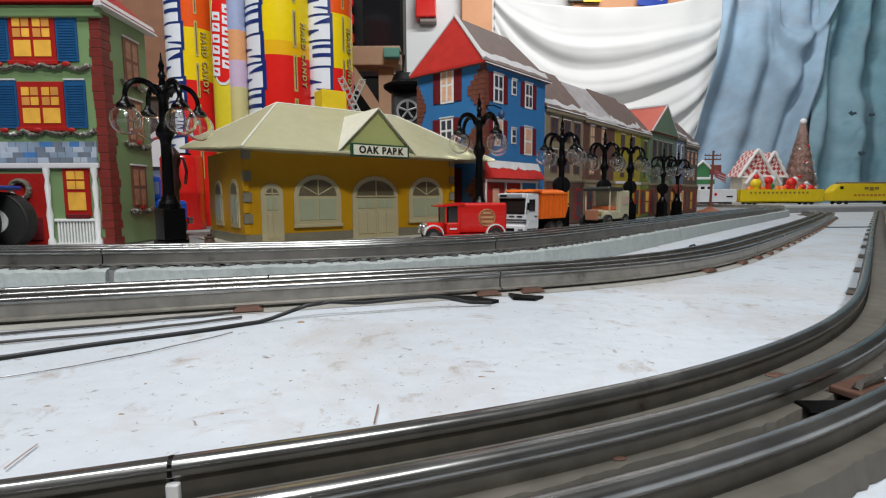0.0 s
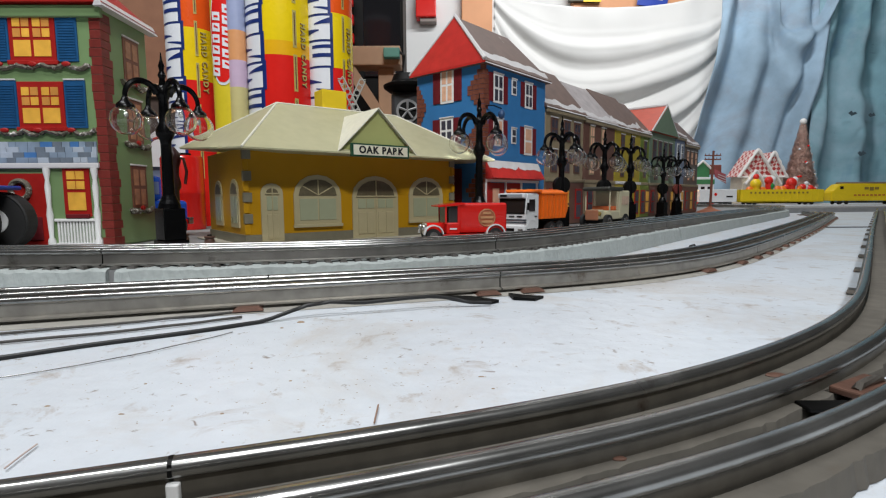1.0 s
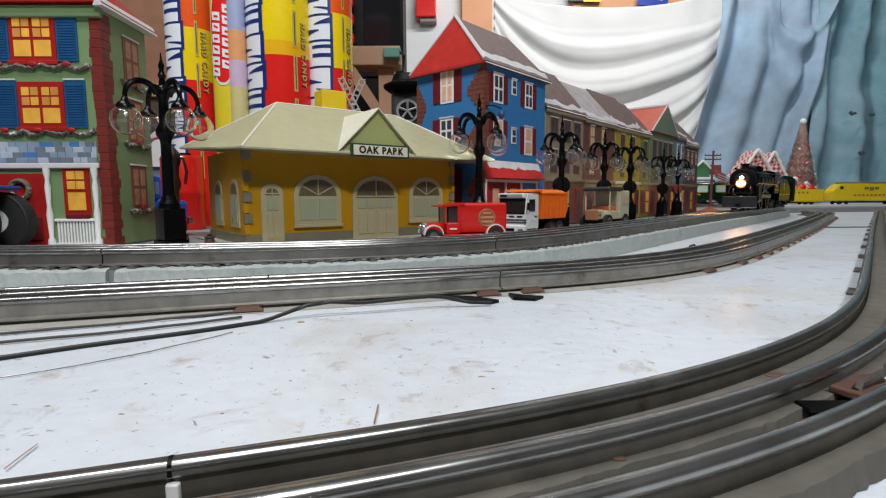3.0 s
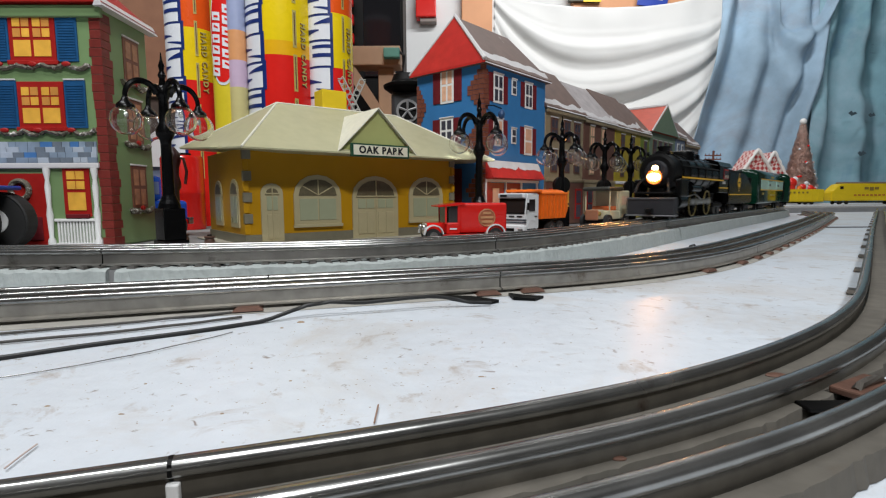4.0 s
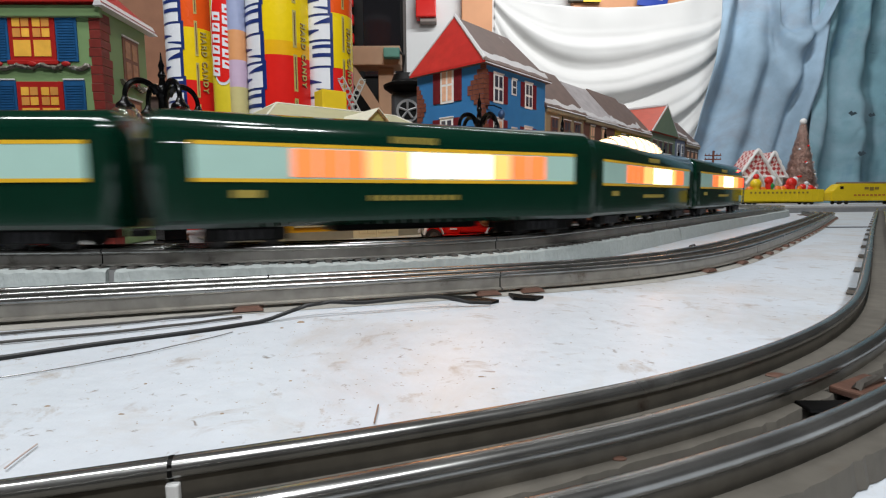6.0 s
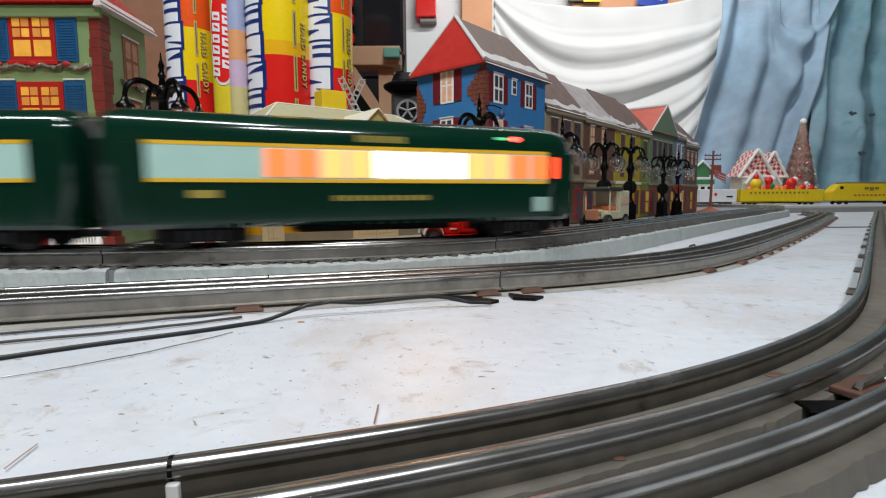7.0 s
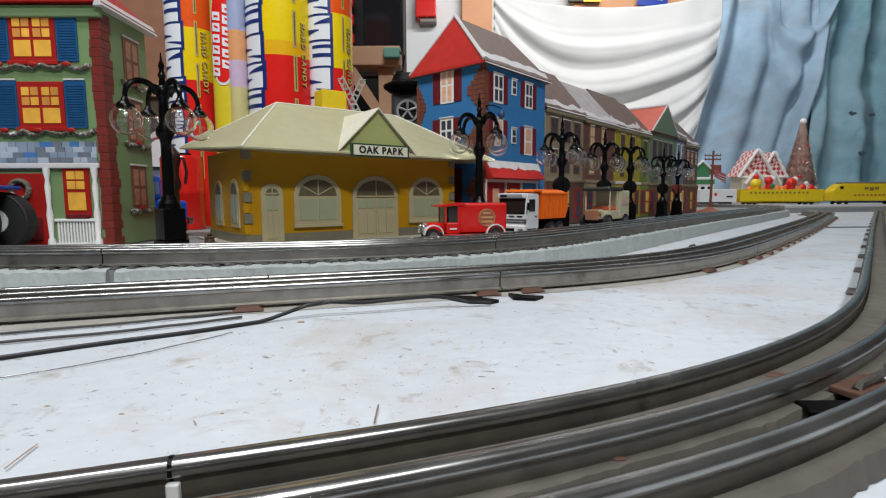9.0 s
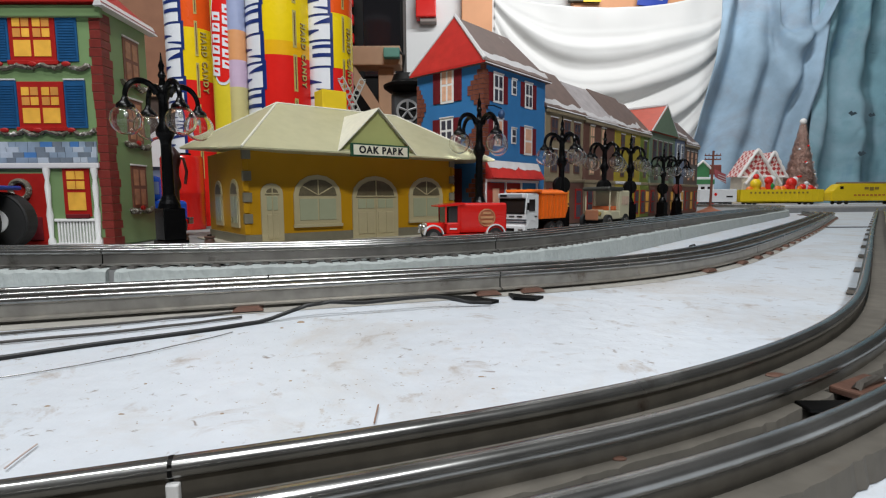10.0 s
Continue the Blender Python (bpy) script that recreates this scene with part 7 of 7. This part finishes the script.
def locomotive():
    v = thing("steam_locomotive", "black toy steam locomotive with yellow lining and lit headlamp", "locomotive")
    zc = 0.0655
    bm = bmesh.new()
    along(bm, -0.085, 0.075, 0, zc, 0.0268, 0.0258, 32)
    boiler = part("boiler", bm, BLACK, v, smooth=True)
    part("smokebox", along(bmesh.new(), 0.075, 0.142, 0, zc, 0.0250, 0.0250, 32), BLACK_MATT, v, smooth=True)
    sf = part("smokebox_front", along(bmesh.new(), 0.142, 0.146, 0, zc, 0.0248, 0.0205, 32), BLACK_MATT, v, smooth=True)
    part("smokebox_door", along(bmesh.new(), 0.146, 0.149, 0, zc, 0.0150, 0.0125, 24), LOCO_GREY, sf, smooth=True)
    for x in (0.075, 0.035, -0.005, -0.045, 0.11):
        part("boiler_band", along(bmesh.new(), x - 0.001, x + 0.001, 0, zc, 0.0272, 0.0272, 32), BLACK_MATT, boiler, smooth=True)
    hl = part("headlamp", along(bmesh.new(), 0.142, 0.155, 0, zc - 0.008, 0.0085, 0.0092, 20), BLACK, v, "headlamp housing", smooth=True)
    part("lens", ball(bmesh.new(), 0.155, 0, zc - 0.008, 0.0072, 0.35, 1.15, 0.72, 20), GLOW, hl, "glowing lens", smooth=True)
    # glowing ring added to draw the headlamp's orange halo
    part("lens_halo", along(bmesh.new(), 0.1535, 0.1552, 0, zc - 0.008, 0.0100, 0.0092, 24), mat("orange lamp halo", (1.0, 0.24, 0.05), 0.4, var=0, glow=1.2), hl, "added orange ring for the halo of the headlamp", smooth=True)
    # number board; its reflection of the headlamp is an emitting spot
    nl = part("number_board", B(0.146, 0.1515, -0.0058, 0.0058, zc + 0.0015, zc + 0.0085, 0.0015), BLACK, v, "dark number board over the headlamp")
    part("lens", ball(bmesh.new(), 0.1505, 0, zc + 0.0045, 0.0046, 0.4, 1.0, 0.8, 14), mat("number board reflection glow", (1.0, 0.5, 0.2), 0.4, var=0, glow=40), nl, "small glowing spot for the headlamp's reflection", smooth=True)
    for x, r, h in ((0.118, 0.0075, 0.0185),):
        bm = bmesh.new()
        lathe(bm, [(r * 1.25, zc + 0.020), (r, zc + 0.026), (r, zc + 0.032), (r * 1.2, zc + 0.034), (r * 1.2, zc + 0.0355)], 20, x)
        part("chimney", bm, BLACK_MATT, v, smooth=True)
    for x, r, top in ((0.0325, 0.0185, 0.0350), (-0.0195, 0.0125, 0.0335)):
        bm = bmesh.new()
        lathe(bm, [(r, zc + 0.015), (r * 0.97, zc + top - 0.006), (r * 0.9, zc + top - 0.002), (r * 0.6, zc + top - 0.0004), (0.0005, zc + top)], 20, x)
        part("dome", bm, BLACK, v, smooth=True)
    bm = bmesh.new()
    lathe(bm, [(0.003, zc + 0.02), (0.003, zc + 0.03), (0.004, zc + 0.031), (0.0015, zc + 0.034)], 12, 0.013)
    part("whistle", bm, mat("bright whistle", (0.7, 0.68, 0.6), 0.3, 1.0, var=0.05), v, smooth=True)
    part("bell", ball(bmesh.new(), 0.089, 0, zc + 0.027, 0.0042, n=12), mat("brass bell", (0.6, 0.42, 0.12), 0.3, 1.0, var=0.05), v, smooth=True)
    part("feedwater_heater", along(bmesh.new(), 0.128, 0.142, 0, zc + 0.0225, 0.0055, 0.0055, 16), BLACK_MATT, v, smooth=True)
    for s in (-1, 1):
        rb = part("running_board", B(-0.112, 0.125, s * 0.0245 - 0.004, s * 0.0245 + 0.004, 0.0562, 0.0582, 0.0004), BLACK, v)
        part("lining", B(-0.112, 0.125, s * 0.0287 - 0.0004, s * 0.0287 + 0.0004, 0.0562, 0.0584), GOLD, rb, "yellow lining")
        part("pipe", bent(bmesh.new(), [(-0.08, s * 0.0272, 0.074), (0.0, s * 0.0272, 0.074), (0.05, s * 0.0268, 0.074), (0.12, s * 0.026, 0.074)], 0.0012, 6), BLACK_MATT, v)
        part("air_tank", along(bmesh.new(), 0.03, 0.075, s * 0.0245, 0.0425, 0.0055, 0.0055, 14), BLACK, v, smooth=True)
        part("cylinder", along(bmesh.new(), 0.108, 0.140, s * 0.0235, 0.024, 0.0095, 0.0095, 18), BLACK, v, smooth=True)
        part("handrail", bent(bmesh.new(), [(-0.08, s * 0.0262, 0.082), (0.03, s * 0.0255, 0.082), (0.13, s * 0.0235, 0.081)], 0.0007, 5), LOCO_GREY, v)
        part("marker_lamp", ball(bmesh.new(), 0.140, s * 0.014, zc + 0.0245, 0.0028, n=10), BLACK, v)
        part("cylinder_cover", B(0.106, 0.142, s * 0.028 - 0.004, s * 0.028 + 0.004, 0.030, 0.055, 0.002), BLACK, v)
    part("frame_plate", B(-0.13, 0.145, -0.010, 0.010, 0.010, 0.042, 0.001), BLACK_MATT, v)
    pl = part("pilot_beam", B(0.154, 0.166, -0.0325, 0.0325, 0.0065, 0.0300, 0.0015), LOCO_GREY, v, "broad dark grey pilot plate")
    part("rivet_strip", B(0.1655, 0.1668, -0.031, 0.031, 0.0265, 0.0285, 0.0004), LOCO_GREY, pl)
    part("pilot_foot", B(0.152, 0.168, -0.0325, 0.0325, 0.0045, 0.0065, 0.0006), mat("worn pilot edge", (0.2, 0.2, 0.21), 0.4, 0.5, var=0.1), pl)
    part("pilot_deck", B(0.118, 0.150, -0.024, 0.024, 0.034, 0.0375, 0.001), BLACK_MATT, v)
    part("coupler", B(0.164, 0.176, -0.004, 0.004, 0.009, 0.015, 0.001), BLACK_MATT, v)
    for s in (-1, 1):
        part("step_rail", bent(bmesh.new(), [(0.163, s * 0.022, 0.036), (0.158, s * 0.02, 0.048), (0.146, s * 0.016, 0.056)], 0.0008, 5), LOCO_GREY, v)
    # cab
    cab = part("cab", B(-0.152, -0.088, -0.0275, 0.0275, 0.036, 0.082, 0.0015), BLACK, v)
    bm = bmesh.new()
    prism(bm, [(-0.031, 0.0805), (0.031, 0.0805), (0.026, 0.0885), (0.012, 0.0925), (-0.012, 0.0925), (-0.026, 0.0885)], -0.168, -0.076, Matrix(((0, 1, 0, 0), (1, 0, 0, 0), (0, 0, 1, 0), (0, 0, 0, 1))))
    part("cab_roof", bm, BLACK, cab)
    for s in (-1, 1):
        wn = part("cab_window", B(-0.150, -0.118, s * 0.0277 - 0.0005, s * 0.0277 + 0.0005, 0.0600, 0.0778, 0.0004), CAB_RED, cab, "red framed cab window")
        for x in (-0.142, -0.126):
            part("pane", B(x - 0.0066, x + 0.0066, s * 0.0282 - 0.0004, s * 0.0282 + 0.0004, 0.0618, 0.0745), mat("cab pane", (0.035, 0.022, 0.016), 0.15, var=0.1), wn)
            part("seat_back", B(x - 0.006, x + 0.003, s * 0.0287 - 0.0002, s * 0.0287 + 0.0002, 0.0620, 0.0670), mat("pale cab lining", (0.45, 0.40, 0.32), 0.5, var=0.1), wn)
        for q in range(4):
            part("number_bar", B(-0.129 + q * 0.005, -0.1255 + q * 0.005, s * 0.0279 - 0.0003, s * 0.0279 + 0.0003, 0.0515, 0.0560), mat("grey number print", (0.4, 0.4, 0.4), 0.5, var=0), cab)
        part("lining", B(-0.151, -0.089, s * 0.0279 - 0.0003, s * 0.0279 + 0.0003, 0.0440, 0.0457), GOLD, cab)
    # small wheels
    for x, r in ((0.118, 0.0080), (0.140, 0.0080), (-0.100, 0.0105), (-0.128, 0.0105)):
        for s in (-1, 1):
            bm = wheel_mesh(r, 0.004)
            bmesh.ops.transform(bm, matrix=Matrix.Translation((x, s * 0.0165, r)) @ (Matrix() if s < 0 else Matrix.Rotation(math.pi, 4, "Z")), verts=bm.verts)
            part("small_wheel", bm, MATS["dark wheel"] if "dark wheel" in MATS else mat("dark wheel", (0.05, 0.05, 0.05), 0.4, 0.6, var=0.1), v)
    part("trailing_truck", B(-0.145, -0.085, -0.021, 0.021, 0.012, 0.020, 0.002), BLACK_MATT, v)
    for s in (-1, 1):
        part("valve_rod", bent(bmesh.new(), [(0.110, s * 0.0285, 0.030), (0.06, s * 0.0285, 0.034), (0.022, s * 0.0285, 0.026)], 0.001, 5), ROD, v)
    return v


AXLES = (0.040, -0.042)
DRIVER_R = 0.0205


def drivers(v):
    out = []
    for x in AXLES:
        for s in (-1, 1):
            w = part("driving_wheel", wheel_mesh(DRIVER_R, 0.005, 10), BLACK, v, "spoked driving wheel")
            for i in range(10):
                a = 2 * math.pi * i / 10
                part("spoke", tube(bmesh.new(), (0, -0.0035, 0), (DRIVER_R * 0.88 * math.cos(a), -0.0035, DRIVER_R * 0.88 * math.sin(a)), 0.0012, 0.0009, 6), BLACK, w)
            rim = bmesh.new()
            bent(rim, [(DRIVER_R * 0.93 * math.cos(2 * math.pi * i / 24), -0.0036, DRIVER_R * 0.93 * math.sin(2 * math.pi * i / 24)) for i in range(25)], 0.0010, 6)
            part("tyre", rim, mat("pale tyre edge", (0.28, 0.22, 0.08), 0.4, 0.5, var=0.1), w)
            part("counterweight", prism(bmesh.new(), [(-0.0195, 0.004), (-0.0195, -0.004), (-0.013, -0.009), (-0.010, 0), (-0.013, 0.009)], -0.0042, -0.0025), BLACK_MATT, w)
            out.append((w, x, s))
    for s in (-1, 1):
        bm = bmesh.new()
        box(bm, -0.056, 0.058, -0.0012, 0.0012, -0.0036, 0.0036, 0.0012)
        for x in AXLES:
            tube(bm, (x, -0.002, 0), (x, 0.002, 0), 0.0046, 0.0046, 12)
        r = part("side_rod", bm, ROD, v, "bright metal side rod")
        out.append((r, None, s))
    return out


def tender():
    v = thing("tender", "black toy tender with yellow diamond emblem", "tender")
    L = 0.197
    M = Matrix()
    bm = bmesh.new()
    prism(bm, [(-L / 2, 0.016), (L / 2, 0.016), (L / 2, 0.068), (L / 2 - 0.008, 0.0755), (-0.035, 0.0755), (-L / 2 + 0.003, 0.052), (-L / 2, 0.047)], -0.0265, 0.0265, M)
    es = [e for e in bm.edges]
    bmesh.ops.bevel(bm, geom=es, offset=0.0025, segments=2, affect="EDGES")
    body = part("body", bm, BLACK, v)
    random.seed(3)
    bm = bmesh.new()
    for i in range(70):
        ball(bm, random.uniform(-0.03, 0.085), random.uniform(-0.02, 0.02), 0.0745 + random.uniform(0, 0.003), random.uniform(0.002, 0.004), n=6)
    tagged(part("coal", bm, BLACK_MATT, v), "lumps of black coal", kind="stuff")
    for s in (-1, 1):
        part("lining", B(-0.090, 0.092, s * 0.0267 - 0.0003, s * 0.0267 + 0.0003, 0.0325, 0.0345), GOLD, body)
        em = part("emblem", solid(bmesh.new(), [(0.019 + a * 0.0150, s * 0.0268, 0.0560 + b * 0.0185) for a, b in ((1, 0), (0, 1), (-1, 0), (0, -1))] + [(0.019 + a * 0.0132, s * 0.0268, 0.0560 + b * 0.0165) for a, b in ((1, 0), (0, 1), (-1, 0), (0, -1))],
                                  [(0, 1, 5, 4), (1, 2, 6, 5), (2, 3, 7, 6), (3, 0, 4, 7)]), GOLD, body, "yellow diamond emblem outline")
        part("emblem_ring", tube(bmesh.new(), (0.019, s * 0.0263, 0.0560), (0.019, s * 0.0270, 0.0560), 0.0088, 0.0088, 20), GOLD, em)
        part("emblem_bar", B(0.0115, 0.0265, s * 0.0272 - 0.0002, s * 0.0272 + 0.0002, 0.0547, 0.0573), BLACK, em)
    bogie(v, 0.06)
    bogie(v, -0.06)
    part("drawbar", B(L / 2, L / 2 + 0.018, -0.004, 0.004, 0.012, 0.016, 0.001), BLACK_MATT, v)
    part("drawbar", B(-L / 2 - 0.012, -L / 2, -0.004, 0.004, 0.012, 0.016, 0.001), BLACK_MATT, v)
    return v


CAR_L, CAR_W, CAR_H = 0.345, 0.056, 0.0895


def car_shell(v, round_tail=False):
    w, h = CAR_W / 2, CAR_H
    sec = [(-w, 0.016), (-w, 0.070), (-w * 0.97, 0.077), (-w * 0.86, 0.083), (-w * 0.62, 0.0875), (-w * 0.3, h), (0, h + 0.0004), (w * 0.3, h), (w * 0.62, 0.0875), (w * 0.86, 0.083), (w * 0.97, 0.077), (w, 0.070), (w, 0.016), (w * 0.9, 0.013), (-w * 0.9, 0.013)]
    bm = bmesh.new()
    rings = []
    xs = [(-CAR_L / 2, 0.80), (-CAR_L / 2 + 0.002, 0.92), (-CAR_L / 2 + 0.008, 1.0), (CAR_L / 2 - 0.008, 1.0), (CAR_L / 2 - 0.002, 0.92), (CAR_L / 2, 0.80)]
    if round_tail:
        xs = [(-CAR_L / 2, 0.30), (-CAR_L / 2 + 0.004, 0.62), (-CAR_L / 2 + 0.012, 0.84), (-CAR_L / 2 + 0.024, 0.96), (-CAR_L / 2 + 0.036, 1.0)] + xs[3:]
    for x, k in xs:
        kz = 1 - (1 - k) * (0.45 if not round_tail else 0.25)
        rings.append([bm.verts.new((x, y * (k if round_tail and x < 0 else 1 - (1 - k) * 0.5), 0.015 + (z - 0.015) * kz)) for y, z in sec])
    n = len(sec)
    for a, b in zip(rings, rings[1:]):
        for i in range(n):
            bm.faces.new((a[i], a[(i + 1) % n], b[(i + 1) % n], b[i]))
    bm.faces.new(rings[0][::-1])
    bm.faces.new(rings[-1])
    body = part("body", bm, GREEN_CAR, v, smooth=True)
    part("diaphragm", B(CAR_L / 2, CAR_L / 2 + 0.006, -0.014, 0.014, 0.02, 0.07, 0.001), BLACK_MATT, v)
    part("underframe", B(-0.06, 0.06, -0.018, 0.018, 0.008, 0.014, 0.002), BLACK_MATT, v)
    part("coupler", B(CAR_L / 2, CAR_L / 2 + 0.016, -0.0035, 0.0035, 0.008, 0.013, 0.001), BLACK_MATT, v)
    for x in (0.118, -0.118):
        bogie(v, x, base=0.034)
    return body


def stripe(v, body, x0, x1):
    for s in (-1, 1):
        y = s * (CAR_W / 2 + 0.0002)
        st = part("stripe", B(x0, x1, y - 0.0003, y + 0.0003, 0.0445, 0.0665), STRIPE, v, "pale mint side band")
        for z in (0.0438, 0.0672):
            part("lining", B(x0, x1, y - 0.0005, y + 0.0005, z - 0.0012, z + 0.0012), GOLD, st)
        for q in range(7):
            part("letter_bar", B(-0.018 + q * 0.0052, -0.0146 + q * 0.0052, y * 0.985 - 0.0004, y * 0.985 + 0.0004, 0.0712, 0.0760), mat("dull gold print", (0.36, 0.27, 0.05), 0.4, var=0), body)
        for q in range(12):
            part("letter_bar", B(-0.036 + q * 0.006, -0.0322 + q * 0.006, y - 0.0004, y + 0.0004, 0.0300, 0.0338), mat("dull gold print", (0.36, 0.27, 0.05), 0.4, var=0), body)
        part("number_plate_bar", B(0.108, 0.125, y - 0.0004, y + 0.0004, 0.0325, 0.0375), mat("dull gold print", (0.36, 0.27, 0.05), 0.4, var=0), body)
    return st


def baggage_car():
    v = thing("baggage_car", "dark green toy baggage car with mint side band", "train car")
    body = car_shell(v)
    stripe(v, body, -0.158, 0.145)
    for s in (-1, 1):
        y = s * (CAR_W / 2 + 0.0008)
        for x in (0.04, -0.076):
            dr = part("door", B(x - 0.022, x + 0.022, y - 0.0004, y + 0.0004, 0.0455, 0.0655, 0.0002), STRIPE, v, "mint baggage door")
            part("door_track", B(x - 0.024, x + 0.020, y - 0.0009, y + 0.0009, 0.0642, 0.0652), BLACK_MATT, dr)
            for q in range(4):
                part("vent", B(x - 0.010 + q * 0.0055, x - 0.0068 + q * 0.0055, y - 0.0008, y + 0.0008, 0.0525, 0.0575), mat("grey vent", (0.12, 0.15, 0.14), 0.5, var=0), dr)
    return v


# windows from the rear to the front
TAIL_ROW = [WINDOW_DIM, WINDOW_DIM, WINDOW_WARM, WINDOW_WARM, WINDOW_BRIGHT, WINDOW_BRIGHT, WINDOW_BRIGHT, WINDOW_BRIGHT, WINDOW_WARM, WINDOW_WARM, WINDOW_DIM, WINDOW_DIM]
COACH_ROW = [WINDOW_DIM, WINDOW_DIM, WINDOW_WARM, WINDOW_BRIGHT, WINDOW_BRIGHT, WINDOW_BRIGHT, WINDOW_BRIGHT, WINDOW_WARM, WINDOW_WARM, WINDOW_DIM, WINDOW_DIM, WINDOW_DIM]


def coach(name, label, bright, tail=False, dome=False, x0=-0.148, x1=0.148):
    v = thing(name, label, "train car")
    body = car_shell(v, tail)
    stripe(v, body, x0, x1)
    nw = 12
    for s in (-1, 1):
        y = s * (CAR_W / 2 + 0.0007)
        for i in range(nw):
            x = (-0.142 + 0.222 * (i + 0.5) / nw) if tail else (-0.118 + 0.206 * (i + 0.5) / nw)
            mt = bright[i]
            part("window", B(x - 0.0077, x + 0.0077, y - 0.0004, y + 0.0004, 0.0462, 0.0650, 0.0003), mt, v, "lit coach window")
        for x in (-0.157, 0.157):
            part("door", B(x - 0.0065, x + 0.0065, y - 0.0003, y + 0.0003, 0.018, 0.0665, 0.0002), GREEN_CAR, v)
    if dome:
        bm = bmesh.new()
        ball(bm, 0.0, 0, 0.084, 1, 0.095, 0.023, 0.020, 24)
        dm = part("dome", bm, DOME_GLOW, v, "lit glass vista dome", smooth=True)
        for i in range(9):
            x = -0.076 + i * 0.019
            k = math.sqrt(max(0.0, 1 - (x / 0.0955) ** 2))
            part("dome_bar", bent(bmesh.new(), [(x, 0.0232 * k * math.cos(a), 0.084 + 0.0203 * k * math.sin(a)) for a in np.linspace(0, math.pi, 13)], 0.0008, 5), GREEN_CAR, dm)
    return v


def observation_car():
    v = coach("observation_car", "dark green toy observation car with rounded lit tail", TAIL_ROW, True, x0=-0.140)
    tl = part("tail_lamp", B(-CAR_L / 2 - 0.002, -CAR_L / 2 + 0.008, -0.007, 0.007, 0.066, 0.073, 0.001), TAIL_GLOW, v, "glowing red tail lamp")
    for s in (-1, 1):
        for i in range(3):
            a = radians(18 + 24 * i)
            x, y = -CAR_L / 2 + 0.030 - 0.0285 * math.sin(a), s * (CAR_W / 2 + 0.0005) * (math.cos(a) ** 0.7)
            wn = part("tail_window", B(-0.006, 0.006, -0.0008, 0.0008, 0.0470, 0.0640, 0.0003), mat("red lit tail window", (1.0, 0.06, 0.02), 0.4, var=0, glow=2.5), v, "reddish lit tail window")
            wn.matrix_basis = pose(x, y, 0, 0, 0, s * (math.degrees(a)))
        part("marker_lamp", ball(bmesh.new(), -CAR_L / 2 + 0.062, s * 0.0272, 0.0775, 0.0026, 1.6, 0.8, 0.8, 10), TAIL_GLOW, v, "red marker lamp")
        part("marker_lens", B(-CAR_L / 2 + 0.068, -CAR_L / 2 + 0.080, s * 0.027 - 0.0008, s * 0.027 + 0.0008, 0.0765, 0.0785), mat("green marker", (0.1, 0.5, 0.2), 0.3, var=0, glow=1), v)
        part("side_steps", B(-CAR_L / 2 + 0.030, -CAR_L / 2 + 0.046, s * 0.0283 - 0.0006, s * 0.0283 + 0.0006, 0.020, 0.032, 0.001), mat("mint trim", (0.3, 0.45, 0.4), 0.4, var=0.05), v)
    return v


LOCO = locomotive()
MOVING_GEAR = drivers(LOCO)
TRAIN = [(LOCO, 0.06, 0.275), (tender(), 0.328 + 0.0425, 0.328 + 0.1625)]
at = 0.585
for make in (baggage_car, lambda: coach("coach", "dark green toy passenger coach with lit windows", COACH_ROW), lambda: coach("dome_car", "dark green toy dome car with glowing roof dome", COACH_ROW, False, True), observation_car):
    TRAIN.append((make(), at + CAR_L / 2 - 0.118, at + CAR_L / 2 + 0.118))
    at += 0.358


def motions():
    for v, lead, trail in TRAIN:
        walk(v, [(k / 10, ride(front_at(k / 10), lead, trail)) for k in range(0, 101)])
    spin = [(k / FPS, -(front_at(k / FPS) - front_at(0)) / DRIVER_R) for k in range(0, 10 * FPS + 1)]
    for ob, x, s in MOVING_GEAR:
        rows = []
        for t, a in spin:
            # the axle turns forward about y; the two sides stand a quarter apart
            q = -a + (0 if s < 0 else math.pi / 2)
            if x is None:
                rows.append((t, Matrix.Translation((0.009 * math.cos(-q), s * 0.0245, DRIVER_R + 0.009 * math.sin(-q)))))
            else:
                flip = Matrix() if s < 0 else Matrix.Rotation(math.pi, 4, "Z")
                rows.append((t, Matrix.Translation((x, s * 0.0165, DRIVER_R)) @ Matrix.Rotation(q, 4, "Y") @ flip))
        walk(ob, rows)


motions()
